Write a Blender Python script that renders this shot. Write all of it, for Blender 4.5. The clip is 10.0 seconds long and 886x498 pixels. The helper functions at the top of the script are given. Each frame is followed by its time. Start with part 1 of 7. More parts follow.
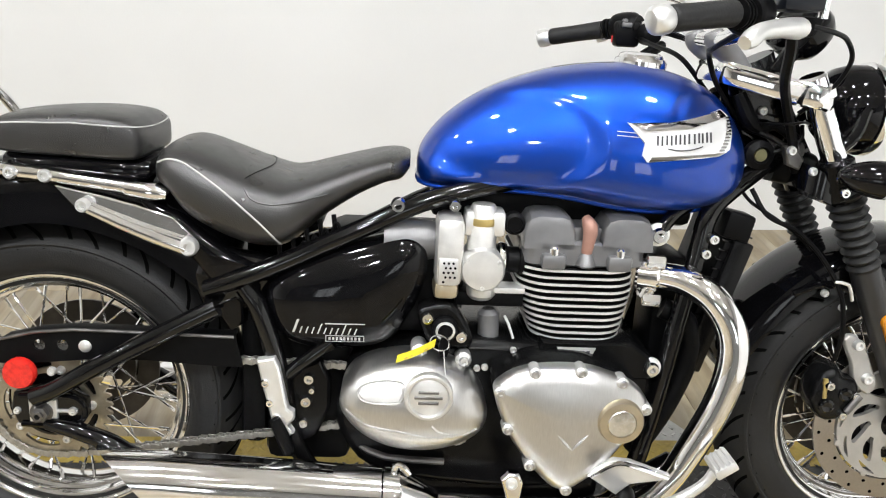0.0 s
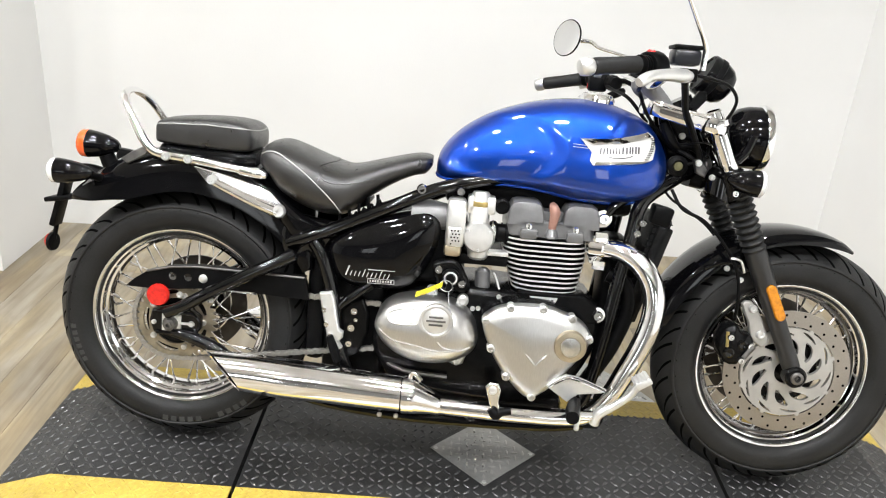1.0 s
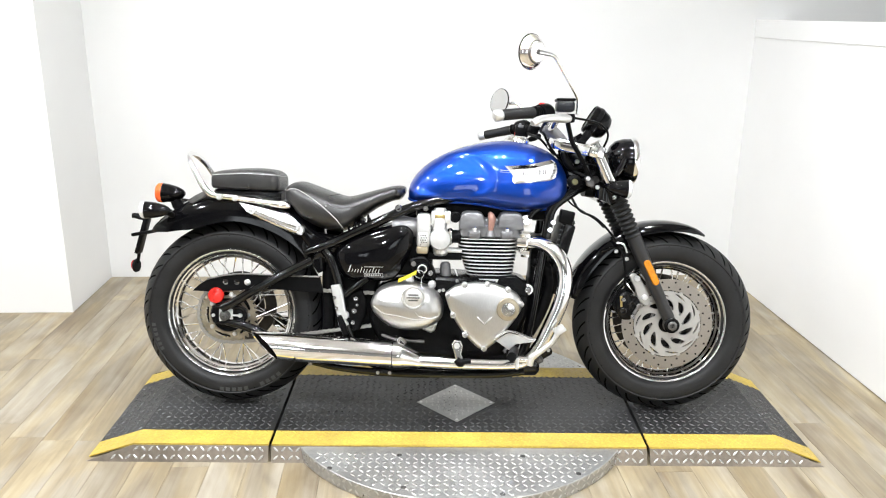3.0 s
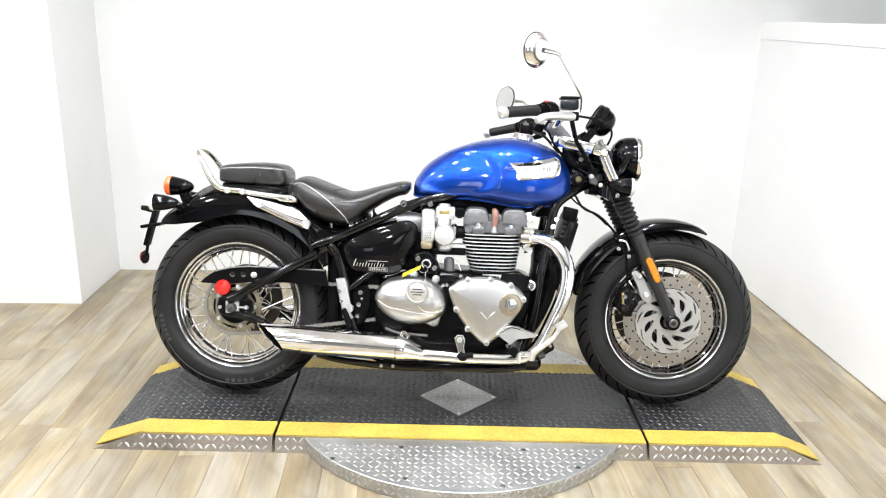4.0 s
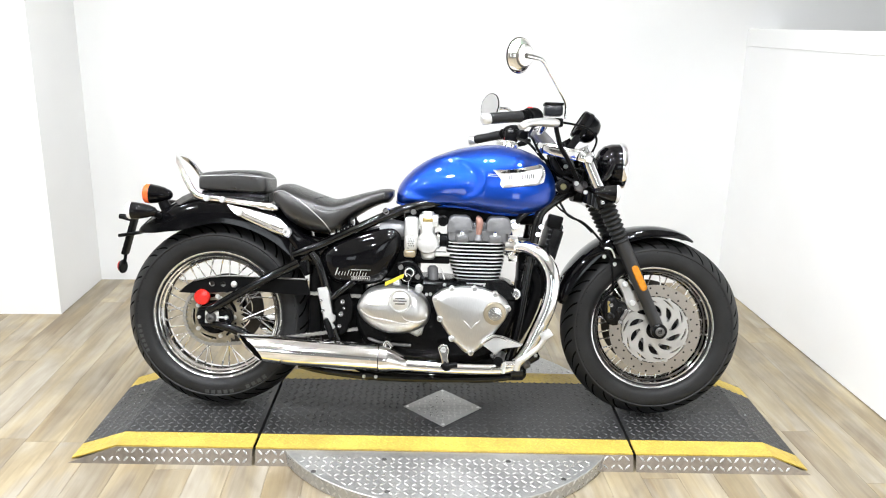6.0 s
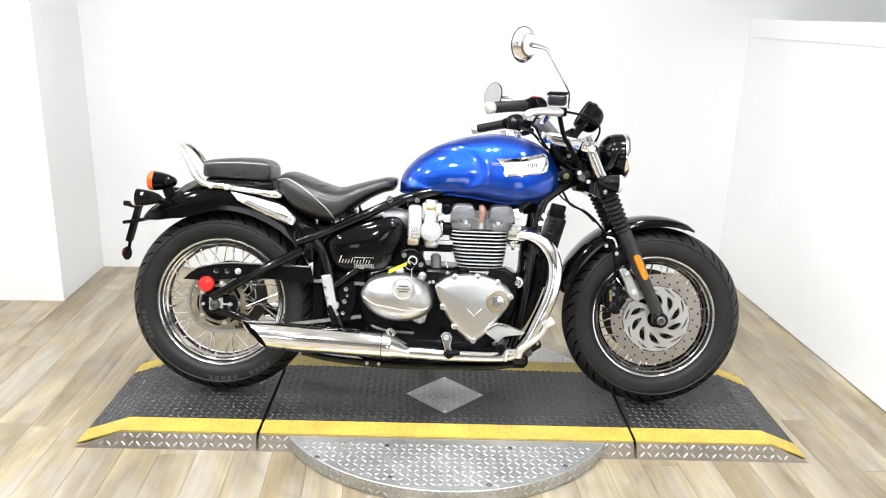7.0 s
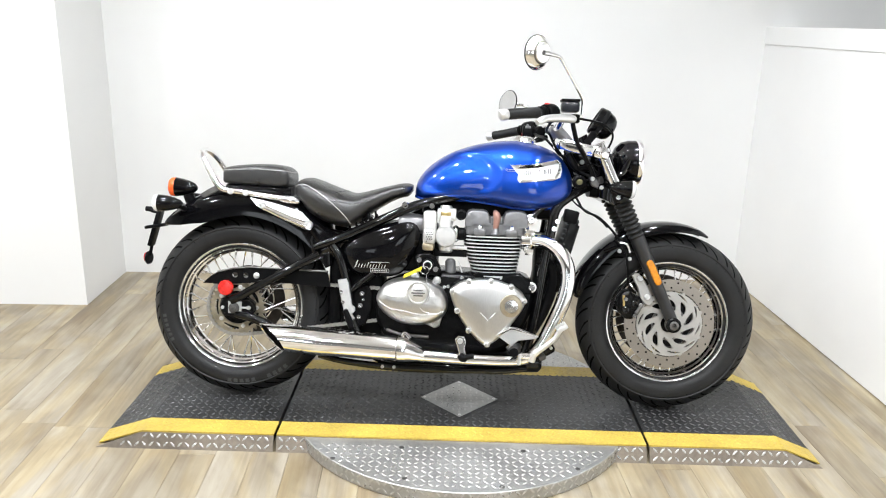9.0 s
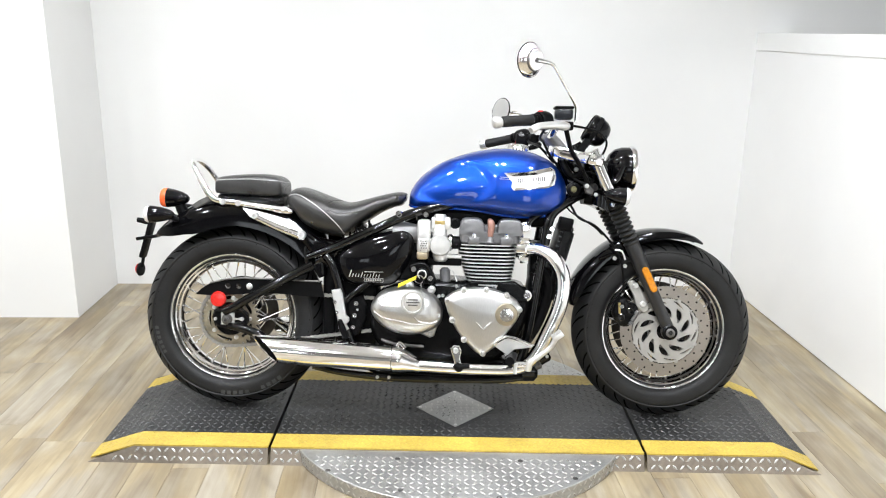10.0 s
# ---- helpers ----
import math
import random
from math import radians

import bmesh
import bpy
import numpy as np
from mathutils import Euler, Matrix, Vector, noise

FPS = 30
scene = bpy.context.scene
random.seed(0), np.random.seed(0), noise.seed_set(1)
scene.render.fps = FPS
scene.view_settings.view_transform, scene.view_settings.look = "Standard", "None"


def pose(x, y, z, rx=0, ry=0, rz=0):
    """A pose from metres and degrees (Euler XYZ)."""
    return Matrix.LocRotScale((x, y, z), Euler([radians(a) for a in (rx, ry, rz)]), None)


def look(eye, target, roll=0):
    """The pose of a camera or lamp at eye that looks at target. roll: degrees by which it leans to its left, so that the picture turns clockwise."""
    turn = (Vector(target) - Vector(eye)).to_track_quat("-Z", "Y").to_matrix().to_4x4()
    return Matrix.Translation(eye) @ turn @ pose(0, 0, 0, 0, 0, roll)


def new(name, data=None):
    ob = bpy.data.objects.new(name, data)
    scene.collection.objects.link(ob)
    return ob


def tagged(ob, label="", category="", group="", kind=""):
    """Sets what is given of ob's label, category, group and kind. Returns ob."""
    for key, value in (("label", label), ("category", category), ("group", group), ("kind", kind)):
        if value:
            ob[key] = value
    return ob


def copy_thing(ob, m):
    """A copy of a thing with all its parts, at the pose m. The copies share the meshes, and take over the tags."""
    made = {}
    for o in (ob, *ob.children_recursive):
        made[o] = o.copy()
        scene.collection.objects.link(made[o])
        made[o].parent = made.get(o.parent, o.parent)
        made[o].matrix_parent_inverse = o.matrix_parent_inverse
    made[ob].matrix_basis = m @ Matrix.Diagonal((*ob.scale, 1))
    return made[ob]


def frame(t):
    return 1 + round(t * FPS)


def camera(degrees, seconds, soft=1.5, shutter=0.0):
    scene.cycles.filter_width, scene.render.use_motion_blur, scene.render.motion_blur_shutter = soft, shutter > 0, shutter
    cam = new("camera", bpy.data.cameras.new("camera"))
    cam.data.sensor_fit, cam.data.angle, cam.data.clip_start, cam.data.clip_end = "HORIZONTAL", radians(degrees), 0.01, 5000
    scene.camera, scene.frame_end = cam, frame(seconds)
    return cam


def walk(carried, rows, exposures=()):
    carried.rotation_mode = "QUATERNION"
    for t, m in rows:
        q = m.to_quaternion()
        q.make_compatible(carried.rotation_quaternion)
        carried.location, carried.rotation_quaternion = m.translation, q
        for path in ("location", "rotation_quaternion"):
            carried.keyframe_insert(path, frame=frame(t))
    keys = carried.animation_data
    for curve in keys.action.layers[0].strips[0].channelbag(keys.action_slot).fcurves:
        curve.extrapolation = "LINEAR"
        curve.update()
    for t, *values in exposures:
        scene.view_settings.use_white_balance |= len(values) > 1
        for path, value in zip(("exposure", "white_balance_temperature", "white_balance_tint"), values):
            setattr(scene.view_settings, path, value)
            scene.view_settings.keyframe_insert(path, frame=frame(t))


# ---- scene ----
cam = camera(59.2, 10.0, soft=1.1)
PATH = [
    (0, (-0.2211, -1.2593, 1.2540), (-0.0819, 0.5248, 0.3600), 3.40),
    (0.5, (-0.2454, -1.5617, 1.3040), (-0.1285, 0.2735, 0.5190), 3.00),
    (1, (-0.1627, -1.8403, 1.3280), (-0.1474, 0.0063, 0.5610), 4.40),
    (1.5, (-0.2006, -2.0862, 1.3470), (-0.1224, -0.2148, 0.6440), 3.50),
    (2, (-0.1193, -2.2898, 1.3840), (-0.1401, -0.3988, 0.7340), 2.70),
    (2.5, (-0.0770, -2.5151, 1.3760), (-0.0295, -0.6080, 0.7760), 3.00),
    (2.7, (-0.0922, -2.5916, 1.3806), (-0.0508, -0.6786, 0.7978), 1.31),
    (3.8, (-0.0771, -2.6849, 1.3844), (-0.0769, -0.7687, 0.8093), 0.99),
    (4, (-0.0794, -2.6824, 1.3790), (-0.0732, -0.7681, 0.7990), 1.40),
    (4.5, (-0.0789, -2.6723, 1.3760), (-0.0490, -0.7510, 0.8210), 1.60),
    (5, (-0.0888, -2.6508, 1.3760), (-0.0579, -0.7314, 0.8140), 1.20),
    (5.5, (-0.0942, -2.6420, 1.3740), (-0.0553, -0.7223, 0.8140), 1.30),
    (5.7, (-0.0683, -2.6430, 1.3705), (-0.0344, -0.7221, 0.8136), 1.29),
    (6.8, (-0.0483, -2.6590, 1.3625), (-0.0159, -0.7417, 0.7955), 1.81),
    (7, (-0.0723, -2.6620, 1.3640), (-0.0370, -0.7495, 0.7830), 1.80),
    (7.5, (-0.0685, -2.6789, 1.3610), (-0.0595, -0.7625, 0.7880), 2.00),
    (8, (-0.0590, -2.6904, 1.3610), (-0.0490, -0.7730, 0.7920), 1.80),
    (8.5, (-0.0567, -2.6983, 1.3640), (-0.0558, -0.7783, 0.8030), 1.60),
    (9, (-0.0586, -2.7004, 1.3640), (-0.0716, -0.7811, 0.8020), 1.50),
    (9.5, (-0.0599, -2.6935, 1.3580), (-0.0599, -0.7745, 0.7960), 1.50),
    (10, (-0.0623, -2.6846, 1.3610), (-0.0586, -0.7594, 0.8200), 1.10),
]
EXPOSURES = [(0, -0.31, 6550, 10), (1.0, -0.16, 6600, 10), (2.0, -0.07, 6520, 10), (2.5, -0.06, 6450, 10), (4.0, 0.04, 6350, 10), (4.5, 0.04, 6350, 10), (5.5, 0.04, 6330, 10), (7.0, 0.0, 6320, 10), (8.5, -0.08, 6340, 10), (10.0, -0.15, 6340, 10)]
walk(cam, [(t, look(eye, target, roll)) for t, eye, target, roll in PATH], EXPOSURES)

# ---- light ----
world = bpy.data.worlds.new("world")
scene.world = world
world.use_nodes = True
world.node_tree.nodes["Background"].inputs[0].default_value = (0.9, 0.95, 1.0, 1)
world.node_tree.nodes["Background"].inputs[1].default_value = 0.3

CEILING = 2.9
LAMPS = [(x, y, k) for y, k in ((-0.42, 0.80), (-1.85, 1.30)) for x in (-2.5, -1.2, -0.1, 0.9)] + [(-4.1, -0.9, 1.0), (-1.2, -3.8, 1.3), (1.0, -3.8, 1.3)]
LAMP_POWER = 33.5
LAMP_SPREAD = 174
DAYLIGHT = 4.0


# ---- materials ----
def mat(name, color, rough=0.5, metal=0.0, noise_scale=0.0, noise_amount=0.0, bump=0.0, bump_scale=200.0, coat=0.0, rough_var=0.0,
        fine=0.0, emit=0.0, alpha=1.0, spec=0.5):
    m = bpy.data.materials.new(name)
    m.use_nodes = True
    nt = m.node_tree
    b = nt.nodes["Principled BSDF"]
    b.inputs["Base Color"].default_value = (*color, 1)
    b.inputs["Roughness"].default_value = rough
    b.inputs["Metallic"].default_value = metal
    b.inputs["Coat Weight"].default_value = coat
    b.inputs["Coat Roughness"].default_value = 0.04
    b.inputs["Specular IOR Level"].default_value = spec
    if emit:
        b.inputs["Emission Color"].default_value = (*color, 1)
        b.inputs["Emission Strength"].default_value = emit
    tc = nt.nodes.new("ShaderNodeTexCoord")

    def tex(scale, detail=4.0):
        n = nt.nodes.new("ShaderNodeTexNoise")
        n.inputs["Scale"].default_value = scale
        n.inputs["Detail"].default_value = detail
        nt.links.new(tc.outputs["Object"], n.inputs["Vector"])
        return n

    if noise_amount:
        n = tex(noise_scale)
        out = n.outputs["Fac"]
        if fine:
            n2 = tex(noise_scale * 14)
            mx = nt.nodes.new("ShaderNodeMath")
            mx.operation = "MULTIPLY_ADD"
            mx.inputs[1].default_value = fine
            nt.links.new(n2.outputs["Fac"], mx.inputs[0])
            sc = nt.nodes.new("ShaderNodeMath")
            sc.operation = "MULTIPLY"
            sc.inputs[1].default_value = 1.0 - fine
            nt.links.new(out, sc.inputs[0])
            nt.links.new(sc.outputs[0], mx.inputs[2])
            out = mx.outputs[0]
        r = nt.nodes.new("ShaderNodeMapRange")
        r.inputs[1].default_value, r.inputs[2].default_value = 0.3, 0.7
        r.inputs[3].default_value, r.inputs[4].default_value = 1 - noise_amount, 1 + noise_amount
        nt.links.new(out, r.inputs[0])
        mul = nt.nodes.new("ShaderNodeVectorMath")
        mul.operation = "SCALE"
        mul.inputs[0].default_value = color
        nt.links.new(r.outputs[0], mul.inputs["Scale"])
        nt.links.new(mul.outputs[0], b.inputs["Base Color"])
        if rough_var:
            r2 = nt.nodes.new("ShaderNodeMapRange")
            r2.inputs[1].default_value, r2.inputs[2].default_value = 0.3, 0.7
            r2.inputs[3].default_value, r2.inputs[4].default_value = max(rough - rough_var, 0.02), rough + rough_var
            nt.links.new(out, r2.inputs[0])
            nt.links.new(r2.outputs[0], b.inputs["Roughness"])
    if bump:
        n = tex(bump_scale, 3.0)
        bp = nt.nodes.new("ShaderNodeBump")
        bp.inputs["Strength"].default_value = bump
        bp.inputs["Distance"].default_value = 0.002
        nt.links.new(n.outputs["Fac"], bp.inputs["Height"])
        nt.links.new(bp.outputs[0], b.inputs["Normal"])
    return m


def brushed(name, color, rough, stretch, amount=0.18):
    """Metal with fine drawn grain along one axis."""
    m = bpy.data.materials.new(name)
    m.use_nodes = True
    nt = m.node_tree
    b = nt.nodes["Principled BSDF"]
    b.inputs["Metallic"].default_value = 1.0
    tc = nt.nodes.new("ShaderNodeTexCoord")
    mp = nt.nodes.new("ShaderNodeMapping")
    mp.inputs["Scale"].default_value = stretch
    n = nt.nodes.new("ShaderNodeTexNoise")
    n.inputs["Scale"].default_value = 1.0
    n.inputs["Detail"].default_value = 5.0
    nt.links.new(tc.outputs["Object"], mp.inputs[0])
    nt.links.new(mp.outputs[0], n.inputs["Vector"])
    r = nt.nodes.new("ShaderNodeMapRange")
    r.inputs[1].default_value, r.inputs[2].default_value = 0.3, 0.7
    r.inputs[3].default_value, r.inputs[4].default_value = 1 - amount, 1 + amount
    nt.links.new(n.outputs["Fac"], r.inputs[0])
    mul = nt.nodes.new("ShaderNodeVectorMath")
    mul.operation = "SCALE"
    mul.inputs[0].default_value = color
    nt.links.new(r.outputs[0], mul.inputs["Scale"])
    nt.links.new(mul.outputs[0], b.inputs["Base Color"])
    r2 = nt.nodes.new("ShaderNodeMapRange")
    r2.inputs[1].default_value, r2.inputs[2].default_value = 0.3, 0.7
    r2.inputs[3].default_value, r2.inputs[4].default_value = rough * 0.94, rough * 1.06
    nt.links.new(n.outputs["Fac"], r2.inputs[0])
    nt.links.new(r2.outputs[0], b.inputs["Roughness"])
    bp = nt.nodes.new("ShaderNodeBump")
    bp.inputs["Strength"].default_value = 0.03
    bp.inputs["Distance"].default_value = 0.0002
    nt.links.new(n.outputs["Fac"], bp.inputs["Height"])
    nt.links.new(bp.outputs[0], b.inputs["Normal"])
    return m


def wood():
    """Pale oak planks with drawn grain, each plank of its own tone."""
    m = bpy.data.materials.new("oak_plank")
    m.use_nodes = True
    nt = m.node_tree
    b = nt.nodes["Principled BSDF"]
    b.inputs["Roughness"].default_value = 0.42
    tc = nt.nodes.new("ShaderNodeTexCoord")
    oi = nt.nodes.new("ShaderNodeObjectInfo")
    off = nt.nodes.new("ShaderNodeVectorMath")
    off.operation = "SCALE"
    off.inputs[0].default_value = (37.0, 91.0, 13.0)
    nt.links.new(oi.outputs["Random"], off.inputs["Scale"])
    add = nt.nodes.new("ShaderNodeVectorMath")
    nt.links.new(tc.outputs["Object"], add.inputs[0])
    nt.links.new(off.outputs[0], add.inputs[1])
    fac = None
    for scale, detail, w in (((46.0, 2.2, 1.0), 6.0, 0.30), ((7.0, 2.6, 1.0), 4.0, 0.46), ((2.6, 1.1, 1.0), 3.0, 0.36)):
        mp = nt.nodes.new("ShaderNodeMapping")
        mp.inputs["Scale"].default_value = scale
        nt.links.new(add.outputs[0], mp.inputs[0])
        n = nt.nodes.new("ShaderNodeTexNoise")
        n.inputs["Scale"].default_value = 1.0
        n.inputs["Detail"].default_value = detail
        n.inputs["Distortion"].default_value = 0.6
        nt.links.new(mp.outputs[0], n.inputs["Vector"])
        s = nt.nodes.new("ShaderNodeMath")
        s.operation = "MULTIPLY"
        s.inputs[1].default_value = w
        nt.links.new(n.outputs["Fac"], s.inputs[0])
        if fac is None:
            fac = s.outputs[0]
        else:
            a = nt.nodes.new("ShaderNodeMath")
            nt.links.new(fac, a.inputs[0])
            nt.links.new(s.outputs[0], a.inputs[1])
            fac = a.outputs[0]
    tone = nt.nodes.new("ShaderNodeMath")
    tone.operation = "MULTIPLY_ADD"
    tone.inputs[1].default_value = 0.045
    nt.links.new(oi.outputs["Random"], tone.inputs[0])
    nt.links.new(fac, tone.inputs[2])
    ramp = nt.nodes.new("ShaderNodeValToRGB")
    e = ramp.color_ramp.elements
    e[0].position, e[0].color = 0.42, (0.165, 0.122, 0.072, 1)
    e[1].position, e[1].color = 0.82, (0.475, 0.426, 0.338, 1)
    mid = ramp.color_ramp.elements.new(0.60)
    mid.color = (0.325, 0.278, 0.202, 1)
    nt.links.new(tone.outputs[0], ramp.inputs[0])
    # honey-coloured and greyed stretches, longer than they are wide
    hue_at = nt.nodes.new("ShaderNodeMapping")
    hue_at.inputs["Scale"].default_value = (9.0, 2.0, 1.0)
    nt.links.new(add.outputs[0], hue_at.inputs[0])
    hue = nt.nodes.new("ShaderNodeTexNoise")
    hue.inputs["Scale"].default_value = 1.0
    hue.inputs["Detail"].default_value = 4.0
    hue.inputs["Distortion"].default_value = 0.8
    nt.links.new(hue_at.outputs[0], hue.inputs["Vector"])
    hue_fac = nt.nodes.new("ShaderNodeMapRange")
    hue_fac.inputs[1].default_value, hue_fac.inputs[2].default_value = 0.40, 0.62
    nt.links.new(hue.outputs["Fac"], hue_fac.inputs[0])
    tint = nt.nodes.new("ShaderNodeMix")
    tint.data_type = "RGBA"
    tint.inputs["A"].default_value = (0.90, 0.92, 0.97, 1)
    tint.inputs["B"].default_value = (1.06, 1.01, 0.86, 1)
    nt.links.new(hue_fac.outputs[0], tint.inputs["Factor"])
    board = nt.nodes.new("ShaderNodeVectorMath")
    board.operation = "MULTIPLY"
    nt.links.new(ramp.outputs[0], board.inputs[0])
    nt.links.new(tint.outputs["Result"], board.inputs[1])
    # a faint scuffed ring worn into the planks round the turntable
    geo = nt.nodes.new("ShaderNodeNewGeometry")
    flat = nt.nodes.new("ShaderNodeVectorMath")
    flat.operation = "MULTIPLY_ADD"
    flat.inputs[1].default_value = (1, 1, 0)
    flat.inputs[2].default_value = (-0.003, 0.120, 0)
    nt.links.new(geo.outputs["Position"], flat.inputs[0])
    dist = nt.nodes.new("ShaderNodeVectorMath")
    dist.operation = "LENGTH"
    nt.links.new(flat.outputs[0], dist.inputs[0])
    off_ring = nt.nodes.new("ShaderNodeMath")
    off_ring.operation = "SUBTRACT"
    off_ring.inputs[1].default_value = 0.735
    nt.links.new(dist.outputs["Value"], off_ring.inputs[0])
    away = nt.nodes.new("ShaderNodeMath")
    away.operation = "ABSOLUTE"
    nt.links.new(off_ring.outputs[0], away.inputs[0])
    scuff = nt.nodes.new("ShaderNodeTexNoise")
    scuff.inputs["Scale"].default_value = 9.0
    scuff.inputs["Detail"].default_value = 5.0
    nt.links.new(geo.outputs["Position"], scuff.inputs["Vector"])
    wide = nt.nodes.new("ShaderNodeMapRange")
    wide.inputs[1].default_value, wide.inputs[2].default_value = 0.004, 0.022
    wide.inputs[3].default_value, wide.inputs[4].default_value = 0.34, 0.0
    nt.links.new(away.outputs[0], wide.inputs[0])
    patchy = nt.nodes.new("ShaderNodeMapRange")
    patchy.inputs[1].default_value, patchy.inputs[2].default_value = 0.40, 0.62
    nt.links.new(scuff.outputs["Fac"], patchy.inputs[0])
    amount = nt.nodes.new("ShaderNodeMath")
    amount.operation = "MULTIPLY"
    nt.links.new(wide.outputs[0], amount.inputs[0])
    nt.links.new(patchy.outputs[0], amount.inputs[1])
    worn = nt.nodes.new("ShaderNodeMix")
    worn.data_type = "RGBA"
    worn.inputs["B"].default_value = (0.12, 0.10, 0.08, 1)
    nt.links.new(amount.outputs[0], worn.inputs["Factor"])
    # grime trodden in across the joints, in blotches
    grime = nt.nodes.new("ShaderNodeTexNoise")
    grime.inputs["Scale"].default_value = 3.0
    grime.inputs["Detail"].default_value = 7.0
    grime.inputs["Roughness"].default_value = 0.62
    grime.inputs["Distortion"].default_value = 0.5
    along = nt.nodes.new("ShaderNodeMapping")
    along.inputs["Scale"].default_value = (3.2, 0.75, 1.0)
    nt.links.new(geo.outputs["Position"], along.inputs[0])
    nt.links.new(along.outputs[0], grime.inputs["Vector"])
    blot = nt.nodes.new("ShaderNodeMapRange")
    blot.inputs[1].default_value, blot.inputs[2].default_value = 0.44, 0.68
    blot.inputs[3].default_value, blot.inputs[4].default_value = 0.0, 0.62
    nt.links.new(grime.outputs["Fac"], blot.inputs[0])
    dirty = nt.nodes.new("ShaderNodeMix")
    dirty.data_type = "RGBA"
    dirty.inputs["B"].default_value = (0.178, 0.145, 0.092, 1)
    nt.links.new(blot.outputs[0], dirty.inputs["Factor"])
    nt.links.new(board.outputs[0], dirty.inputs["A"])
    nt.links.new(dirty.outputs["Result"], worn.inputs["A"])
    nt.links.new(worn.outputs["Result"], b.inputs["Base Color"])
    bp = nt.nodes.new("ShaderNodeBump")
    bp.inputs["Strength"].default_value = 0.15
    bp.inputs["Distance"].default_value = 0.001
    nt.links.new(fac, bp.inputs["Height"])
    nt.links.new(bp.outputs[0], b.inputs["Normal"])
    return m


M_WALL = mat("white_wall_paint", (0.77, 0.77, 0.76), 0.6, noise_scale=1.3, noise_amount=0.03, bump=0.15, bump_scale=160)
# the wall's white, lifted to stand in for more light on the partition
M_HALF = mat("bright_white_paint", (0.86, 0.86, 0.855), 0.55, noise_scale=1.3, noise_amount=0.03, bump=0.15, bump_scale=160)
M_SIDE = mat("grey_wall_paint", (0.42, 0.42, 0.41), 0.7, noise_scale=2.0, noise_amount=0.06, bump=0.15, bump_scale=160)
M_SHOP = mat("dark_showroom_paint", (0.22, 0.22, 0.215), 0.7, noise_scale=1.5, noise_amount=0.3)
M_CEIL = mat("ceiling_paint", (0.78, 0.78, 0.78), 0.8, noise_scale=2.0, noise_amount=0.04)
M_OAK = wood()
M_UNDER = mat("floor_joint", (0.21, 0.17, 0.12), 0.8, noise_scale=8.0, noise_amount=0.2)
M_TREAD_DARK = mat("worn_black_tread_plate", (0.025, 0.025, 0.0253), 0.42, 0.2, noise_scale=5.0, noise_amount=0.5, fine=0.4, rough_var=0.14, bump=0.3, bump_scale=260)
# paler than the plate: worn tops, with their sheen put into the colour too
M_WORN = mat("worn_tread_tops", (0.066, 0.066, 0.067), 0.32, 0.4, noise_scale=7.0, noise_amount=0.4, fine=0.5, rough_var=0.12)
M_YELLOW = mat("worn_yellow_paint", (0.47, 0.34, 0.060), 0.5, noise_scale=9.0, noise_amount=0.3, fine=0.5, rough_var=0.1, bump=0.3, bump_scale=240)
M_STEEL = mat("tread_plate_steel", (0.44, 0.44, 0.43), 0.42, 0.8, noise_scale=6.0, noise_amount=0.25, fine=0.4, rough_var=0.1, bump=0.25, bump_scale=200)
M_BARS = mat("polished_tread_bars", (0.53, 0.525, 0.51), 0.30, 0.85, noise_scale=9.0, noise_amount=0.2, fine=0.5, rough_var=0.08)
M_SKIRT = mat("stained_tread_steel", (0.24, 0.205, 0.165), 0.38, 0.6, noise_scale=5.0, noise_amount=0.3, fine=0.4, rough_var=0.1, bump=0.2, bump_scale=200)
M_CHROME = mat("chrome", (0.90, 0.90, 0.905), 0.08, 1.0, noise_scale=20, noise_amount=0.03, rough_var=0.02)
M_BLUE = mat("metallic_blue_paint", (0.0035, 0.052, 0.385), 0.40, 0.92, noise_scale=900, noise_amount=0.12, coat=1.0)
M_GLOSS = mat("gloss_black_paint", (0.0025, 0.0025, 0.003), 0.06, 0.0, noise_scale=12, noise_amount=0.1, coat=0.05, spec=0.24)
M_FRAME = mat("satin_black_frame", (0.0022, 0.0022, 0.0025), 0.085, 0.0, noise_scale=18, noise_amount=0.2, spec=0.42)
M_BLACK = mat("matt_black_casting", (0.0032, 0.0032, 0.0034), 0.20, 0.0, noise_scale=30, noise_amount=0.25, bump=0.12, bump_scale=500, spec=0.16)
M_RUBBER = mat("tyre_rubber", (0.013, 0.013, 0.0132), 0.50, 0.0, noise_scale=14, noise_amount=0.4, fine=0.4, rough_var=0.12, bump=0.25, bump_scale=340, spec=0.28)
# near-black that stands in for the shade inside grooves, holes and the silencer mouth
M_RECESS_SHADE = mat("tyre_groove", (0.0015, 0.0015, 0.0015), 0.9, 0.0, noise_scale=30, noise_amount=0.2, spec=0.03)
M_LETTER = mat("tyre_lettering", (0.030, 0.030, 0.030), 0.6, 0.0, noise_scale=40, noise_amount=0.2)
M_LEATHER = mat("black_vinyl", (0.0085, 0.0083, 0.0082), 0.32, 0.0, noise_scale=30, noise_amount=0.25, rough_var=0.06, bump=0.35, bump_scale=700, spec=0.85)
M_PIPING = mat("pale_piping", (0.40, 0.40, 0.39), 0.6, noise_scale=60, noise_amount=0.1)
M_ALU = brushed("brushed_aluminium", (0.60, 0.595, 0.585), 0.33, (420.0, 60.0, 70.0), 0.05)
M_CAST = mat("cast_aluminium", (0.74, 0.735, 0.72), 0.36, 0.8, noise_scale=24, noise_amount=0.12, rough_var=0.06, bump=0.15, bump_scale=500)
